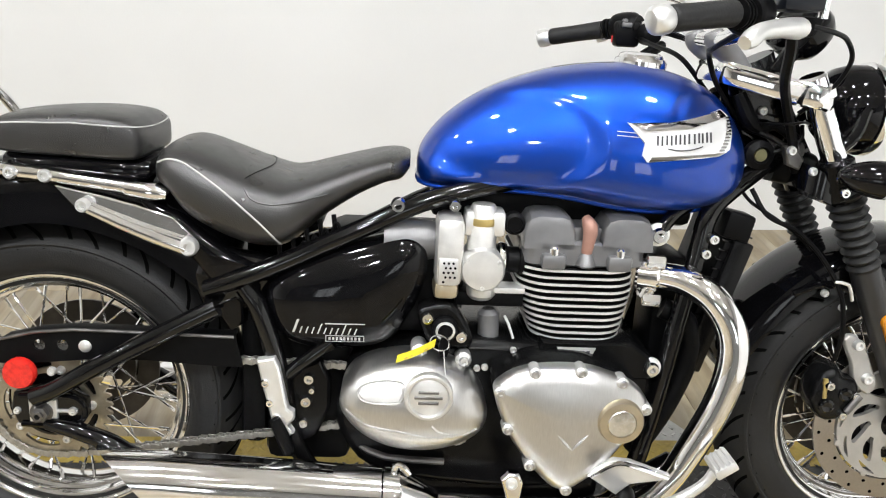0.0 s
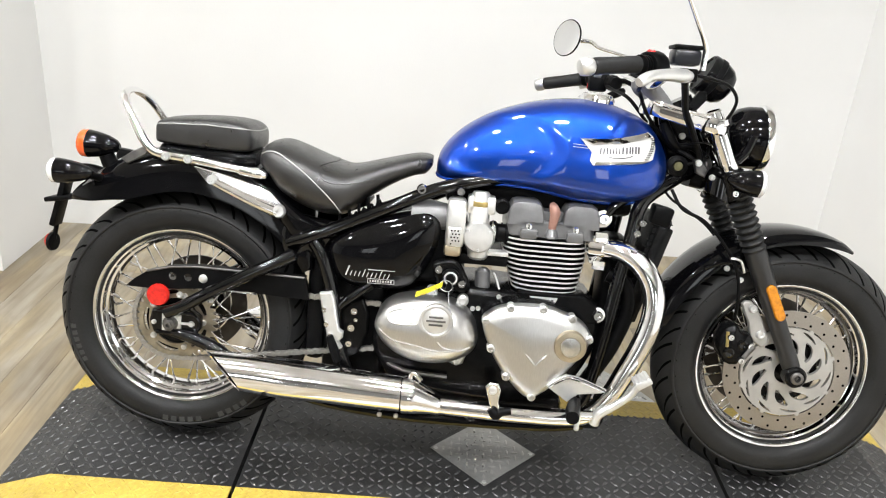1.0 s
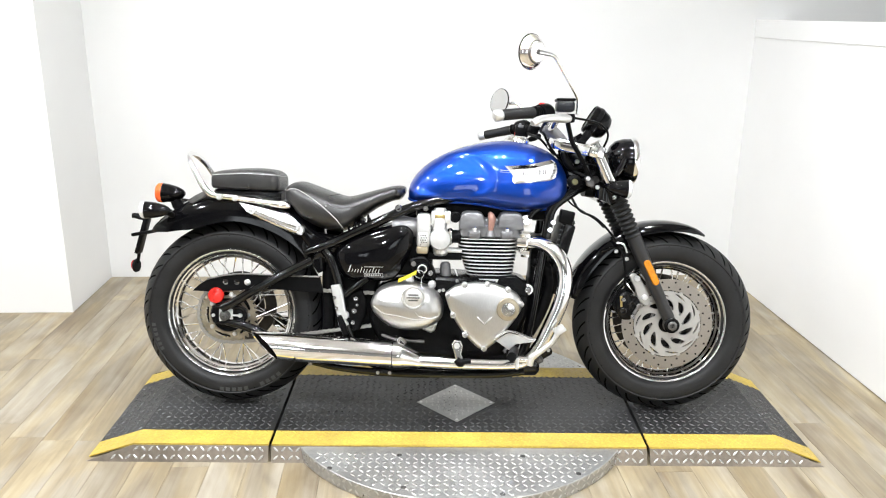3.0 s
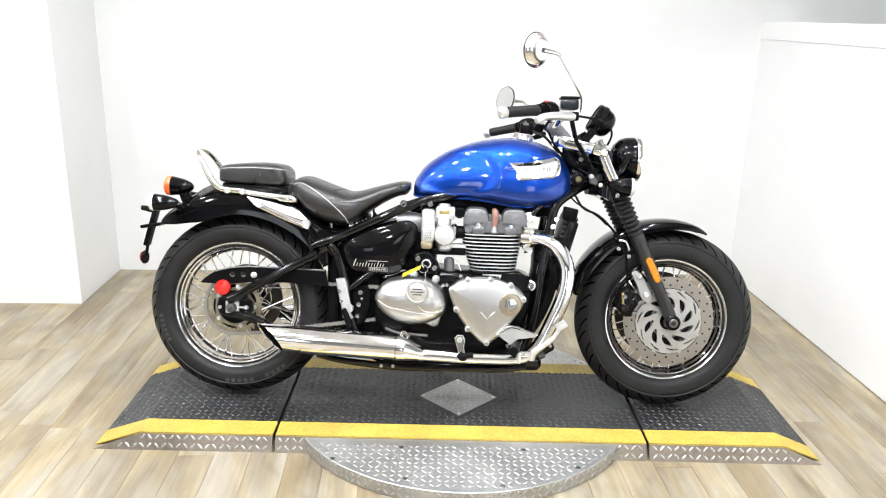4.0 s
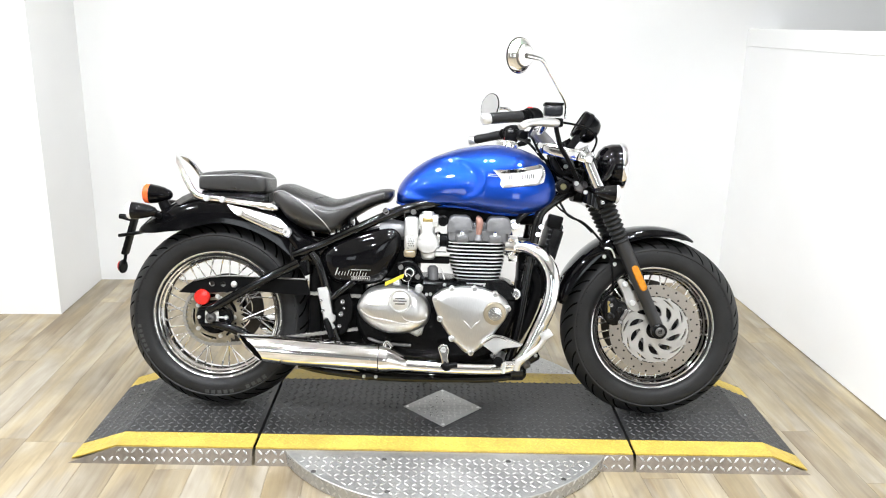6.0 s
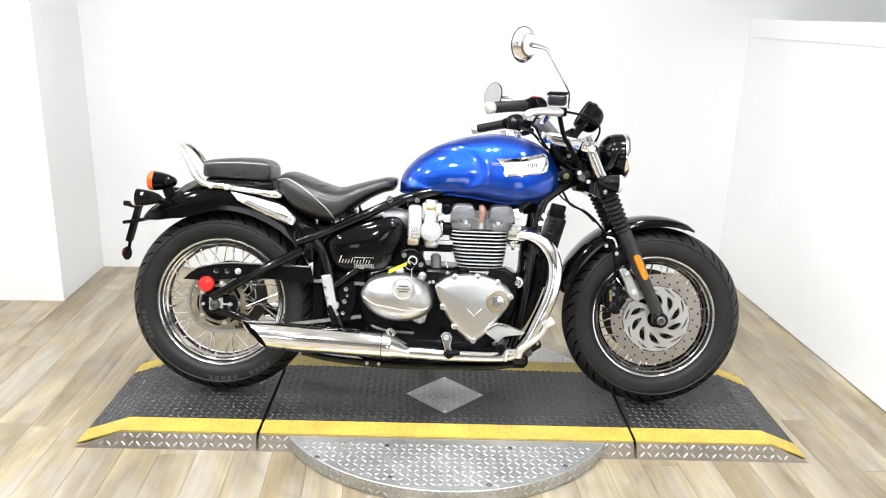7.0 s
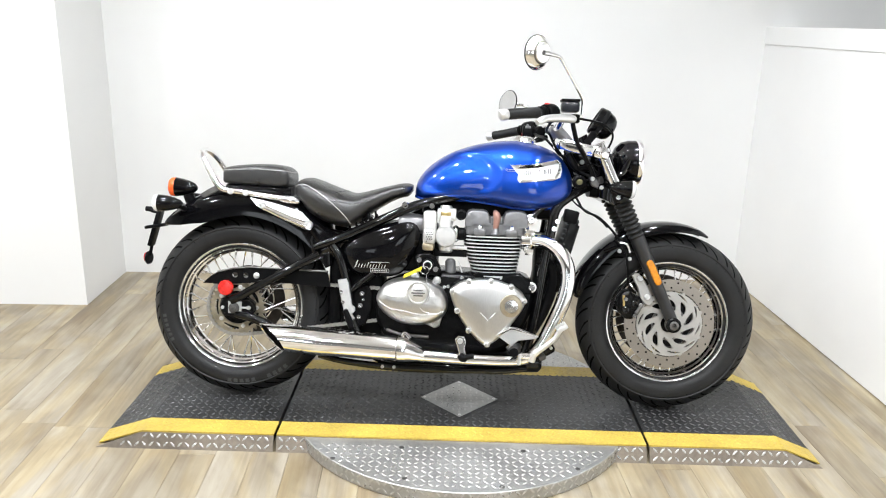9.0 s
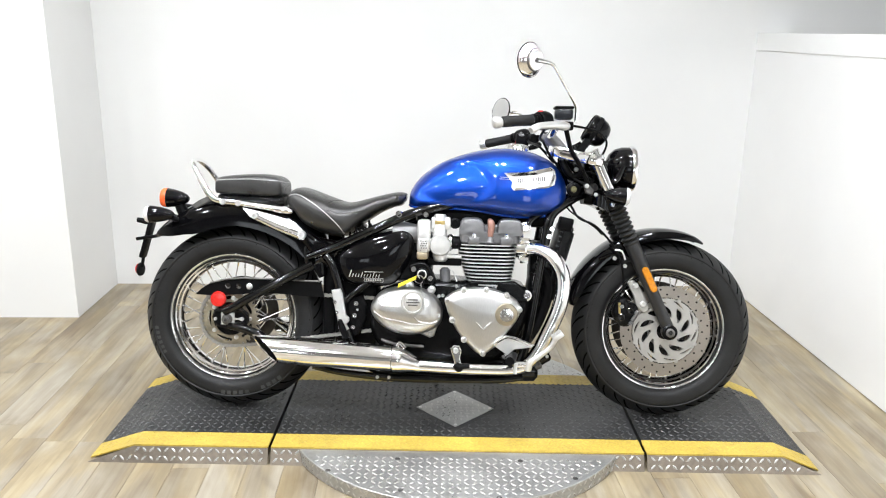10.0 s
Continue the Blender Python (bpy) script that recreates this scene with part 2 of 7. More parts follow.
M_SATIN = mat("satin_silver", (0.78, 0.78, 0.77), 0.30, 0.75, noise_scale=20, noise_amount=0.08)
M_DISC = brushed("brake_disc_steel", (0.36, 0.33, 0.295), 0.32, (300.0, 10.0, 300.0), 0.06)
M_LINK = mat("chain_steel", (0.36, 0.35, 0.33), 0.34, 0.9, noise_scale=60, noise_amount=0.3, rough_var=0.1)
# disc steel with the shade of the bike's far side put into its colour
M_DISC_SHADE = mat("rear_disc_steel", (0.055, 0.050, 0.045), 0.35, 0.9, noise_scale=40, noise_amount=0.2)
M_CARRIER = mat("disc_carrier_alloy", (0.44, 0.43, 0.41), 0.36, 0.65, noise_scale=24, noise_amount=0.10, rough_var=0.05)
M_DARKSTEEL = mat("dark_steel", (0.16, 0.155, 0.15), 0.4, 0.9, noise_scale=40, noise_amount=0.25, rough_var=0.1)
M_SPROCKET = mat("oiled_sprocket_steel", (0.34, 0.30, 0.225), 0.36, 0.8, noise_scale=40, noise_amount=0.3)
M_RED = mat("red_reflector", (0.55, 0.018, 0.012), 0.18, 0.0, noise_scale=120, noise_amount=0.25, coat=0.6, bump=0.4, bump_scale=420)
M_AMBER = mat("amber_lens", (0.50, 0.185, 0.004), 0.25, 0.0, noise_scale=120, noise_amount=0.25, coat=0.25, bump=0.4, bump_scale=420)
M_ORANGE = mat("orange_lens", (0.82, 0.11, 0.015), 0.2, 0.0, noise_scale=120, noise_amount=0.2, coat=0.6)
M_TAG = mat("yellow_tag", (0.68, 0.58, 0.03), 0.55, noise_scale=60, noise_amount=0.08)
M_COPPER = mat("brown_plug_cap", (0.29, 0.155, 0.12), 0.5, 0.2, noise_scale=40, noise_amount=0.2)
M_HORN = mat("dull_green_brass", (0.16, 0.15, 0.08), 0.4, 0.8, noise_scale=40, noise_amount=0.2)
M_BRASS = mat("brass_band", (0.52, 0.40, 0.16), 0.35, 0.9, noise_scale=40, noise_amount=0.15)
M_BADGE = mat("badge_enamel", (0.72, 0.72, 0.72), 0.30, 0.3, noise_scale=40, noise_amount=0.04, coat=0.5)
M_SCRIPT = mat("silver_script", (0.55, 0.55, 0.55), 0.35, 0.4, noise_scale=60, noise_amount=0.1)
M_MARK = mat("dark_print", (0.03, 0.03, 0.035), 0.5, noise_scale=60, noise_amount=0.1)
M_PLASTIC = mat("black_plastic", (0.0035, 0.0035, 0.0038), 0.38, 0.0, noise_scale=40, noise_amount=0.2, bump=0.15, bump_scale=500, spec=0.08)
M_FORK = mat("satin_charcoal_paint", (0.016, 0.016, 0.0165), 0.34, 0.0, noise_scale=30, noise_amount=0.2, bump=0.1, bump_scale=500, spec=0.5)
M_SMOKE = mat("smoked_reservoir", (0.006, 0.007, 0.010), 0.28, 0.0, noise_scale=30, noise_amount=0.2, spec=0.4)
M_REDSW = mat("red_switch", (0.70, 0.03, 0.03), 0.4, noise_scale=60, noise_amount=0.08)
M_LENS = mat("clear_lens", (0.75, 0.76, 0.78), 0.06, 0.2, noise_scale=30, noise_amount=0.04, coat=1.0)
M_MIRROR = mat("mirror_glass", (0.86, 0.87, 0.87), 0.02, 1.0)
M_LAMP = mat("lamp_ring", (0.75, 0.75, 0.75), 0.4, noise_scale=10, noise_amount=0.03)


# ---- mesh tools ----
def part(name, bm, material, parent=None, label="", smooth=35):
    """Link a bmesh as one mesh object under a thing or a part."""
    bmesh.ops.recalc_face_normals(bm, faces=bm.faces)
    me = bpy.data.meshes.new(name)
    bm.to_mesh(me)
    bm.free()
    me.materials.append(material)
    if smooth:
        me.shade_smooth()
        me.set_sharp_from_angle(angle=radians(smooth))
    ob = new(name, me)
    if parent is not None:
        ob.parent = parent
    if label:
        ob["label"] = label
    return ob


def share(ob, parent, m=None):
    """Another object on the same mesh."""
    o = new(ob.name.split(".")[0], ob.data)
    o.parent = parent
    if m is not None:
        o.matrix_local = m
    return o


def nb():
    return bmesh.new()


def xf(bm, m, start=0):
    bm.verts.ensure_lookup_table()
    bmesh.ops.transform(bm, matrix=m, verts=bm.verts[start:])
    return bm


def box(bm, lo, hi, bev=0.0, m=None):
    start = len(bm.verts)
    r = bmesh.ops.create_cube(bm, size=1.0)
    s = [hi[i] - lo[i] for i in range(3)]
    c = [(hi[i] + lo[i]) / 2 for i in range(3)]
    bmesh.ops.transform(bm, matrix=Matrix.Translation(c) @ Matrix.Diagonal((*s, 1)), verts=r["verts"])
    if bev:
        es = list({e for v in r["verts"] for e in v.link_edges})
        bmesh.ops.bevel(bm, geom=es, offset=bev, segments=2, profile=0.5, affect="EDGES")
    if m is not None:
        xf(bm, m, start)
    return bm


def smooth_path(pts, n=6, closed=False):
    """Catmull-Rom through the points (tuples of any length)."""
    P = [Vector(p) for p in pts]
    k = len(P)
    out = []
    for i in range(k if closed else k - 1):
        a, b = P[i], P[(i + 1) % k]
        p0 = P[(i - 1) % k] if closed or i else a * 2 - b
        p3 = P[(i + 2) % k] if closed or i + 2 < k else b * 2 - a
        for j in range(n):
            t = j / n
            out.append(0.5 * ((2 * a) + (b - p0) * t + (2 * p0 - 5 * a + 4 * b - p3) * t * t + (3 * a - p0 - 3 * b + p3) * t ** 3))
    if not closed:
        out.append(P[-1])
    return out


def rings(bm, loops, caps=True, closed=False):
    """Skin a list of rings of the same count."""
    vs = [[bm.verts.new(p) for p in ring] for ring in loops]
    n = len(vs[0])
    for i in range(len(vs) if closed else len(vs) - 1):
        a, b = vs[i], vs[(i + 1) % len(vs)]
        for j in range(n):
            bm.faces.new((a[j], a[(j + 1) % n], b[(j + 1) % n], b[j]))
    if caps and not closed:
        bm.faces.new(list(reversed(vs[0])))
        bm.faces.new(vs[-1])
    return bm


def tube(bm, pts, r, seg=12, n=0, closed=False, flat=1.0):
    """A round bar along a path; r a number or one for each point; n: points put between."""
    rr = [r] * len(pts) if isinstance(r, (int, float)) else list(r)
    if n:
        full = smooth_path([(*p, q) for p, q in zip(pts, rr)], n, closed)
        pts, rr = [Vector(p[:3]) for p in full], [p[3] for p in full]
    else:
        pts = [Vector(p) for p in pts]
    k = len(pts)
    up = None
    loops = []
    for i in range(k):
        if closed:
            d = pts[(i + 1) % k] - pts[i - 1]
        else:
            d = pts[min(i + 1, k - 1)] - pts[max(i - 1, 0)]
        d.normalize()
        if up is None:
            up = Vector((0, 0, 1)) if abs(d.z) < 0.9 else Vector((0, 1, 0))
        side = d.cross(up).normalized()
        up = side.cross(d).normalized()
        loops.append([pts[i] + side * math.cos(a) * rr[i] * flat + up * math.sin(a) * rr[i] for a in (2 * math.pi * j / seg for j in range(seg))])
    return rings(bm, loops, not closed, closed)


def lathe(bm, prof, m=None, seg=32, closed=False):
    """Turn a profile of (radius, height along the axis) round the local y axis."""
    start = len(bm.verts)
    loops = []
    for r, h in prof:
        loops.append([(max(r, 1e-4) * math.cos(a), h, max(r, 1e-4) * math.sin(a)) for a in (2 * math.pi * j / seg for j in range(seg))])
    rings(bm, loops, not closed, closed)
    if m is not None:
        xf(bm, m, start)
    return bm


def cyl(bm, a, b, r, seg=16, bev=0.0, r2=None):
    """A turned bar from a to b, its ends eased."""
    a, b = Vector(a), Vector(b)
    d = (b - a)
    L = d.length
    r2 = r if r2 is None else r2
    bev = min(bev, r * 0.5, L * 0.4)
    prof = [(r - bev, 0), (r, bev), (r2, L - bev), (r2 - bev, L)] if bev else [(r, 0), (r2, L)]
    q = Vector((0, 1, 0)).rotation_difference(d.normalized()).to_matrix().to_4x4()
    return lathe(bm, prof, Matrix.Translation(a) @ q, seg)


def plate(bm, outline, y0, y1, bev=0.004, dome=0.0, n=0, steps=1):
    """An outline in the side view (x, z), thick from y0 to y1 (its outer face), with eased and domed outer edge."""
    pts = [Vector((p[0], p[1])) for p in outline]
    if n:
        pts = [Vector((p[0], p[1])) for p in smooth_path([(*p, 0) for p in outline], n, True)]
    k = len(pts)
    c = sum(pts, Vector((0, 0))) / k
    if sum(pts[i].x * pts[(i + 1) % k].y - pts[(i + 1) % k].x * pts[i].y for i in range(k)) < 0:
        pts.reverse()

    def inset(d):
        out = []
        for i in range(k):
            e1, e2 = (pts[i] - pts[i - 1]).normalized(), (pts[(i + 1) % k] - pts[i]).normalized()
            nrm = Vector((-(e1 + e2).y, (e1 + e2).x))
            if nrm.length < 1e-6:
                nrm = c - pts[i]
            out.append(pts[i] + nrm.normalized() * d)
        return out

    s = 1 if y1 > y0 else -1
    loops = [[(p.x, y0, p.y) for p in pts], [(p.x, y1 - s * bev, p.y) for p in pts]]
    for f, g in ((0.3, 0.3), (1.0, 0.0)):
        loops.append([(p.x, y1 - s * bev * (1 - f) ** 2, p.y) for p in inset(bev * f)])
    if dome:
        base = inset(bev)
        for f in (0.85, 0.65, 0.42, 0.2):
            loops.append([(c.x + (p.x - c.x) * f, y1 + s * dome * (1 - f * f), c.y + (p.y - c.y) * f) for p in base])
    return rings(bm, loops)


def bolt(bm, x, y, z, r=0.008, h=0.007, way=-1, seg=12):
    """A domed cap bolt whose head looks along y, with a socket in it."""
    s = way
    lathe(bm, [(r, 0), (r, h * 0.6), (r * 0.8, h), (r * 0.45, h), (r * 0.45, h * 0.4), (0, h * 0.4)],
          Matrix.Translation((x, y, z)) @ (pose(0, 0, 0, 0, 0, 180) if s < 0 else Matrix()), seg)
    return bm


def thing(name, label, category, m=None, kind="", group=""):
    ob = new(name)
    if m is not None:
        ob.matrix_world = m
    return tagged(ob, label, category, group, kind)


# ---- the room ----
def slab(name, lo, hi, material, bev=0.0, label="", category="wall"):
    return turned(tagged(part(name, box(nb(), lo, hi, bev), material, smooth=0), label, category, kind="structure"))


# the room stands a little askew to the platform on its turntable
ROOM = pose(0, 0, 0, 0, 0, 2.6)


def turned(ob):
    ob.matrix_world = ROOM @ ob.matrix_world
    return ob


X_HALF, Y_NORTH = 1.618, 1.424
X_PIER, Y_PIER = -1.757, 0.904
floor = turned(tagged(part("floor", box(nb(), (-5.0, -6.0, -0.12), (2.6, 1.6, -0.006)), M_UNDER, smooth=0),
                      "pale oak-look plank floor, lightly worn", "floor", kind="structure"))
slab("wall_north", (X_PIER - 0.01, Y_NORTH, 0), (2.72, Y_NORTH + 0.14, CEILING), M_WALL, 0, "plain white painted wall behind the motorcycle")
slab("wall_pier", (-5.0, Y_PIER, 0), (X_PIER, Y_NORTH + 0.14, CEILING), M_WALL, 0, "white painted wall standing forward beside the bay")
WIN = [(-2.9, -1.9), (0.35, 1.25)]
SILL, LINTEL = 0.95, 2.15


def wall_south():
    """The far showroom wall, with two windows through it and daylight behind them."""
    bm = nb()
    xs = [-5.0] + [v for w in WIN for v in w] + [2.6]
    for i in range(0, len(xs), 2):
        box(bm, (xs[i], -6.14, 0), (xs[i + 1], -6.0, CEILING))
    for a, b in WIN:
        box(bm, (a, -6.14, 0), (b, -6.0, SILL))
        box(bm, (a, -6.14, LINTEL), (b, -6.0, CEILING))
    turned(tagged(part("wall_south", bm, M_SHOP, smooth=0), "grey painted showroom wall with two windows", "wall", kind="structure"))
    glow = mat("overcast_daylight", (0.93, 0.97, 1.0), 0.9, emit=DAYLIGHT)
    turned(tagged(part("backdrop", box(nb(), (-6.5, -7.6, -0.5), (4.0, -7.5, 4.0)), glow, smooth=0), "pale overcast daylight outside the shop windows", "backdrop", kind="structure"))
    for i, (a, b) in enumerate(WIN):
        win = turned(tagged(new("window_%d" % (i + 1)), "white framed window in the far wall", "window", kind="structure"))
        for lo, hi in (((a, -6.1, SILL), (b, -6.04, SILL + 0.05)), ((a, -6.1, LINTEL - 0.05), (b, -6.04, LINTEL)), ((a, -6.1, SILL), (a + 0.05, -6.04, LINTEL)), ((b - 0.05, -6.1, SILL), (b, -6.04, LINTEL)),
                       (((a + b) / 2 - 0.02, -6.1, SILL), ((a + b) / 2 + 0.02, -6.04, LINTEL))):
            part("window_frame", box(nb(), lo, hi, 0.004), M_LAMP, win, smooth=0)


wall_south()
slab("wall_west", (-5.14, -6.14, 0), (-5.0, Y_NORTH, CEILING), M_WALL, 0, "white painted side wall of the showroom")
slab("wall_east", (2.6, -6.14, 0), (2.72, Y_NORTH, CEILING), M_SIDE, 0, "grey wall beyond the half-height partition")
slab("ceiling", (-5.14, -6.14, CEILING), (2.72, Y_NORTH + 0.14, CEILING + 0.1), M_CEIL, 0, "plain pale showroom ceiling", "ceiling")


def half_wall():
    """The low partition with a board along its top."""
    ob = slab("wall_half", (X_HALF, -5.99, 0.005), (X_HALF + 0.14, Y_NORTH - 0.001, 1.288), M_HALF, 0, "white half-height partition wall with a flat capping board")
    part("capping_board", box(nb(), (X_HALF - 0.004, -5.99, 1.288), (X_HALF + 0.16, Y_NORTH - 0.001, 1.375), 0.002), M_HALF, ob, smooth=0)


half_wall()


def planks():
    """Floor planks along the bay, staggered; those of the near floor one by one, the rest of the room as one piece."""
    W, L = 0.118, 1.22
    rnd = random.Random(4)
    bm = box(nb(), (-W / 2 + 0.0004, -L / 2 + 0.0004, -0.006), (W / 2 - 0.0004, L / 2 - 0.0004, 0.0), 0.0007)
    first = part("plank", bm, M_OAK, floor, smooth=0)
    used = False
    i = 0
    x = -3.35
    while x < 1.9:
        y0, y_end = -2.52, (Y_NORTH if x > X_PIER + 0.03 else Y_PIER) + 0.08
        first_len = 0.25 + rnd.random() * (L - 0.25)
        while y0 < y_end - 0.01:
            y1 = min(y0 + first_len, y_end)
            o = first if not used else share(first, floor)
            used = True
            o.location = (x, (y0 + y1) / 2, 0)
            o.scale = (1, (y1 - y0) / L, 1)
            y0, first_len = y1, L
        x += W
        i += 1
    bm = nb()
    for lo, hi in (((-5, -6, -0.004), (2.6, -2.52, -0.001)), ((-5, -2.52, -0.004), (-3.43, Y_PIER, -0.001)), ((1.99, -2.52, -0.004), (2.6, Y_NORTH, -0.001))):
        box(bm, lo, hi)
    part("far_planks", bm, M_OAK, floor, smooth=0)


def ceiling_lamp():
    lamp = thing("ceiling_light", "round recessed ceiling downlight with a white ring", "light", group="ceiling downlights")
    lathe_bm = lathe(nb(), [(0.085, 0.0), (0.105, -0.004), (0.112, -0.016), (0.108, -0.02), (0.085, -0.02)], pose(0, 0, 0, -90), 32, True)
    part("ring", lathe_bm, M_LAMP, lamp)
    return lamp


lamp_first = None
for lx, ly, lk in LAMPS:
    if lamp_first is None:
        lamp_first = ceiling_lamp()
        o = lamp_first
        o.matrix_world = ROOM @ pose(lx, ly, CEILING - 0.021)
    else:
        o = copy_thing(lamp_first, ROOM @ pose(lx, ly, CEILING - 0.021))
    ld = bpy.data.lights.new("downlight", "AREA")
    ld.shape, ld.size, ld.energy, ld.color = "DISK", 0.17, LAMP_POWER * lk, (0.96, 0.98, 1.0)
    ld.spread = radians(LAMP_SPREAD)
    lo_ = new("downlight", ld)
    lo_.matrix_world = ROOM @ pose(lx, ly, CEILING - 0.012)


# ---- the display stand ----
TOP = 0.052
Y_F0, Y_F1, Y_F2 = -0.455, -0.430, -0.345
Y_B0, Y_B1, Y_B2 = 0.180, 0.156, 0.071
X_L2, X_L1, X_S0, X_S1, X_R1, X_R2 = -1.190, -1.045, -0.607, 0.611, 1.058, 1.178
GAP = 0.005


def deck_z(x):
    if x < X_L1:
        return TOP - (TOP - 0.004) * (X_L1 - x) / (X_L1 - X_L2)
    if x > X_R1:
        return TOP - (TOP - 0.004) * (x - X_R1) / (X_R2 - X_R1)
    return TOP


def strip(bm, xs, y0, y1, dz=0.0, down=0.006):
    """A band of the deck that follows its slope."""
    loops = []
    for x in xs:
        z = deck_z(x) + dz
        b = max(z - down, 0.0005)
        loops.append([(x, y0, b), (x, y1, b), (x, y1, z), (x, y0, z)])
    return rings(bm, loops)


def lozenges(spots, height, length=0.0225, width=0.0066):
    """Raised bars of tread plate: each at a place, turned, in a plane given by two directions."""
    verts, faces = [], []
    for o, u, v, sgn in spots:
        o, u, v = Vector(o), Vector(u), Vector(v)
        n = u.cross(v)
        a = (u + v * sgn).normalized()
        b = n.cross(a)
        k = len(verts)
        for p, q in ((-0.5, 0), (-0.22, -0.5), (0.22, -0.5), (0.5, 0), (0.22, 0.5), (-0.22, 0.5)):
            verts.append(o + a * p * length + b * q * width)
        for p, q in ((-0.26, 0), (-0.16, -0.2), (0.16, -0.2), (0.26, 0), (0.16, 0.2), (-0.16, 0.2)):
            verts.append(o + a * p * length + b * q * width + n * height)
        for j in range(6):
            faces.append((k + j, k + (j + 1) % 6, k + 6 + (j + 1) % 6, k + 6 + j))
        faces.append(tuple(k + 6 + j for j in range(6)))
    return verts, faces


def tread_part(spots, material, parent, label="", height=0.0010):
    verts, faces = lozenges(spots, height)
    me = bpy.data.meshes.new("raised_tread")
    me.from_pydata(verts, [], faces)
    me.materials.append(material)
    ob = new("raised_tread", me)
    ob.parent = parent
    return tagged(ob, label, kind="stuff")


def display_stand():
    stand = thing("display_platform", "low dark tread-plate display platform with yellow edges and sloped ends", "platform")
    pitch = 0.0235
    segs = (("ramp", [X_L2, X_L1, X_S0 - GAP]), ("deck", [X_S0 + GAP, X_S1 - GAP]), ("ramp", [X_S1 + GAP, X_R1, X_R2]))
    for name, xs in segs:
        bm = nb()
        strip(bm, xs, Y_F2, Y_B2, 0.0, 0.05)
        body = part(name, bm, M_TREAD_DARK, stand, smooth=0)
        for ya, yb, yo in ((Y_F1, Y_F2, Y_F0), (Y_B2, Y_B1, Y_B0)):
            part("yellow_edge", strip(nb(), xs, min(ya, yb), max(ya, yb), 0.0006), M_YELLOW, body, "yellow painted edge strip", 0)
            outer = ya if yo < -0.2 else yb
            bm = nb()
            loops = []
            for x in xs:
                z = max(deck_z(x) - 0.005, 0.001)
                t = z / TOP
                top = yo + (outer - yo) * t
                s = 0.004 if yo < 0 else -0.004
                loops.append([(x, yo, 0.0), (x, yo + s, 0.0), (x, top + s, z), (x, top, z)])
            rings(bm, loops)
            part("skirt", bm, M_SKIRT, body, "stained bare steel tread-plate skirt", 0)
        dark, yellow, steel = [], [], []
        i0, i1 = int(xs[0] / pitch) - 1, int(xs[-1] / pitch) + 2
        for i in range(i0, i1):
            x = i * pitch
            if not xs[0] + 0.012 < x < xs[-1] - 0.012:
                continue
            e = 0.004
            u = Vector((2 * e, 0, deck_z(x + e) - deck_z(x - e))).normalized()
            for j in range(-20, 9):
                y = j * pitch
                if not Y_F1 + 0.008 < y < Y_B1 - 0.008:
                    continue
                if abs(x) + abs(y + 0.137) < 0.155:
                    continue
                on_yellow = y < Y_F2 or y > Y_B2
                (yellow if on_yellow else dark).append(((x, y, deck_z(x) + (0.0006 if on_yellow else 0.0)), u, (0, 1, 0), 1 if (i + j) % 2 else -1))
            sk = Vector((0, Y_F1 - Y_F0, TOP)).normalized()
            for j in (0, 1):
                z = 0.014 + 0.0235 * j
                if z < deck_z(x) - 0.014:
                    yy = Y_F0 + (Y_F1 - Y_F0) * z / TOP
                    steel.append(((x, yy, z), (1, 0, 0), sk, 1 if (i + j) % 2 else -1))
        tread_part(dark, M_WORN, body, "worn raised tread bars, their sheen painted in", 0.0020)
        tread_part(yellow, M_YELLOW, body)
        tread_part(steel, M_BARS, body, "", 0.0016)
    # the bare diamond let into the deck, screwed at its corners
    cx, cy, h = -0.003, -0.139, 0.139
    bm = nb()
    ring = [(cx - h, cy), (cx, cy - h), (cx + h, cy), (cx, cy + h)]
    rings(bm, [[(x, y, TOP - 0.004) for x, y in ring], [(x, y, TOP + 0.002) for x, y in ring]])
    dia = part("diamond_plate", bm, M_STEEL, stand, "bare steel diamond-shaped tread plate", 0)
    spots = []
    for i in range(-8, 9):
        for j in range(-8, 9):
            x, y = i * 0.021, j * 0.021
            if abs(x) + abs(y) < h - 0.014:
                spots.append(((cx + x, cy + y, TOP + 0.002), (0.7071, 0.7071, 0), (-0.7071, 0.7071, 0), 1 if (i + j) % 2 else -1))
    tread_part(spots, M_BARS, dia)
    for x, y in ((-h + 0.014, 0), (h - 0.014, 0), (0, -h + 0.014), (0, h - 0.014)):
        part("screw", lathe(nb(), [(0.006, 0), (0.005, 0.0018), (0.0, 0.0018)], pose(cx + x, cy + y, TOP + 0.002, 90), 10), M_SATIN, dia)


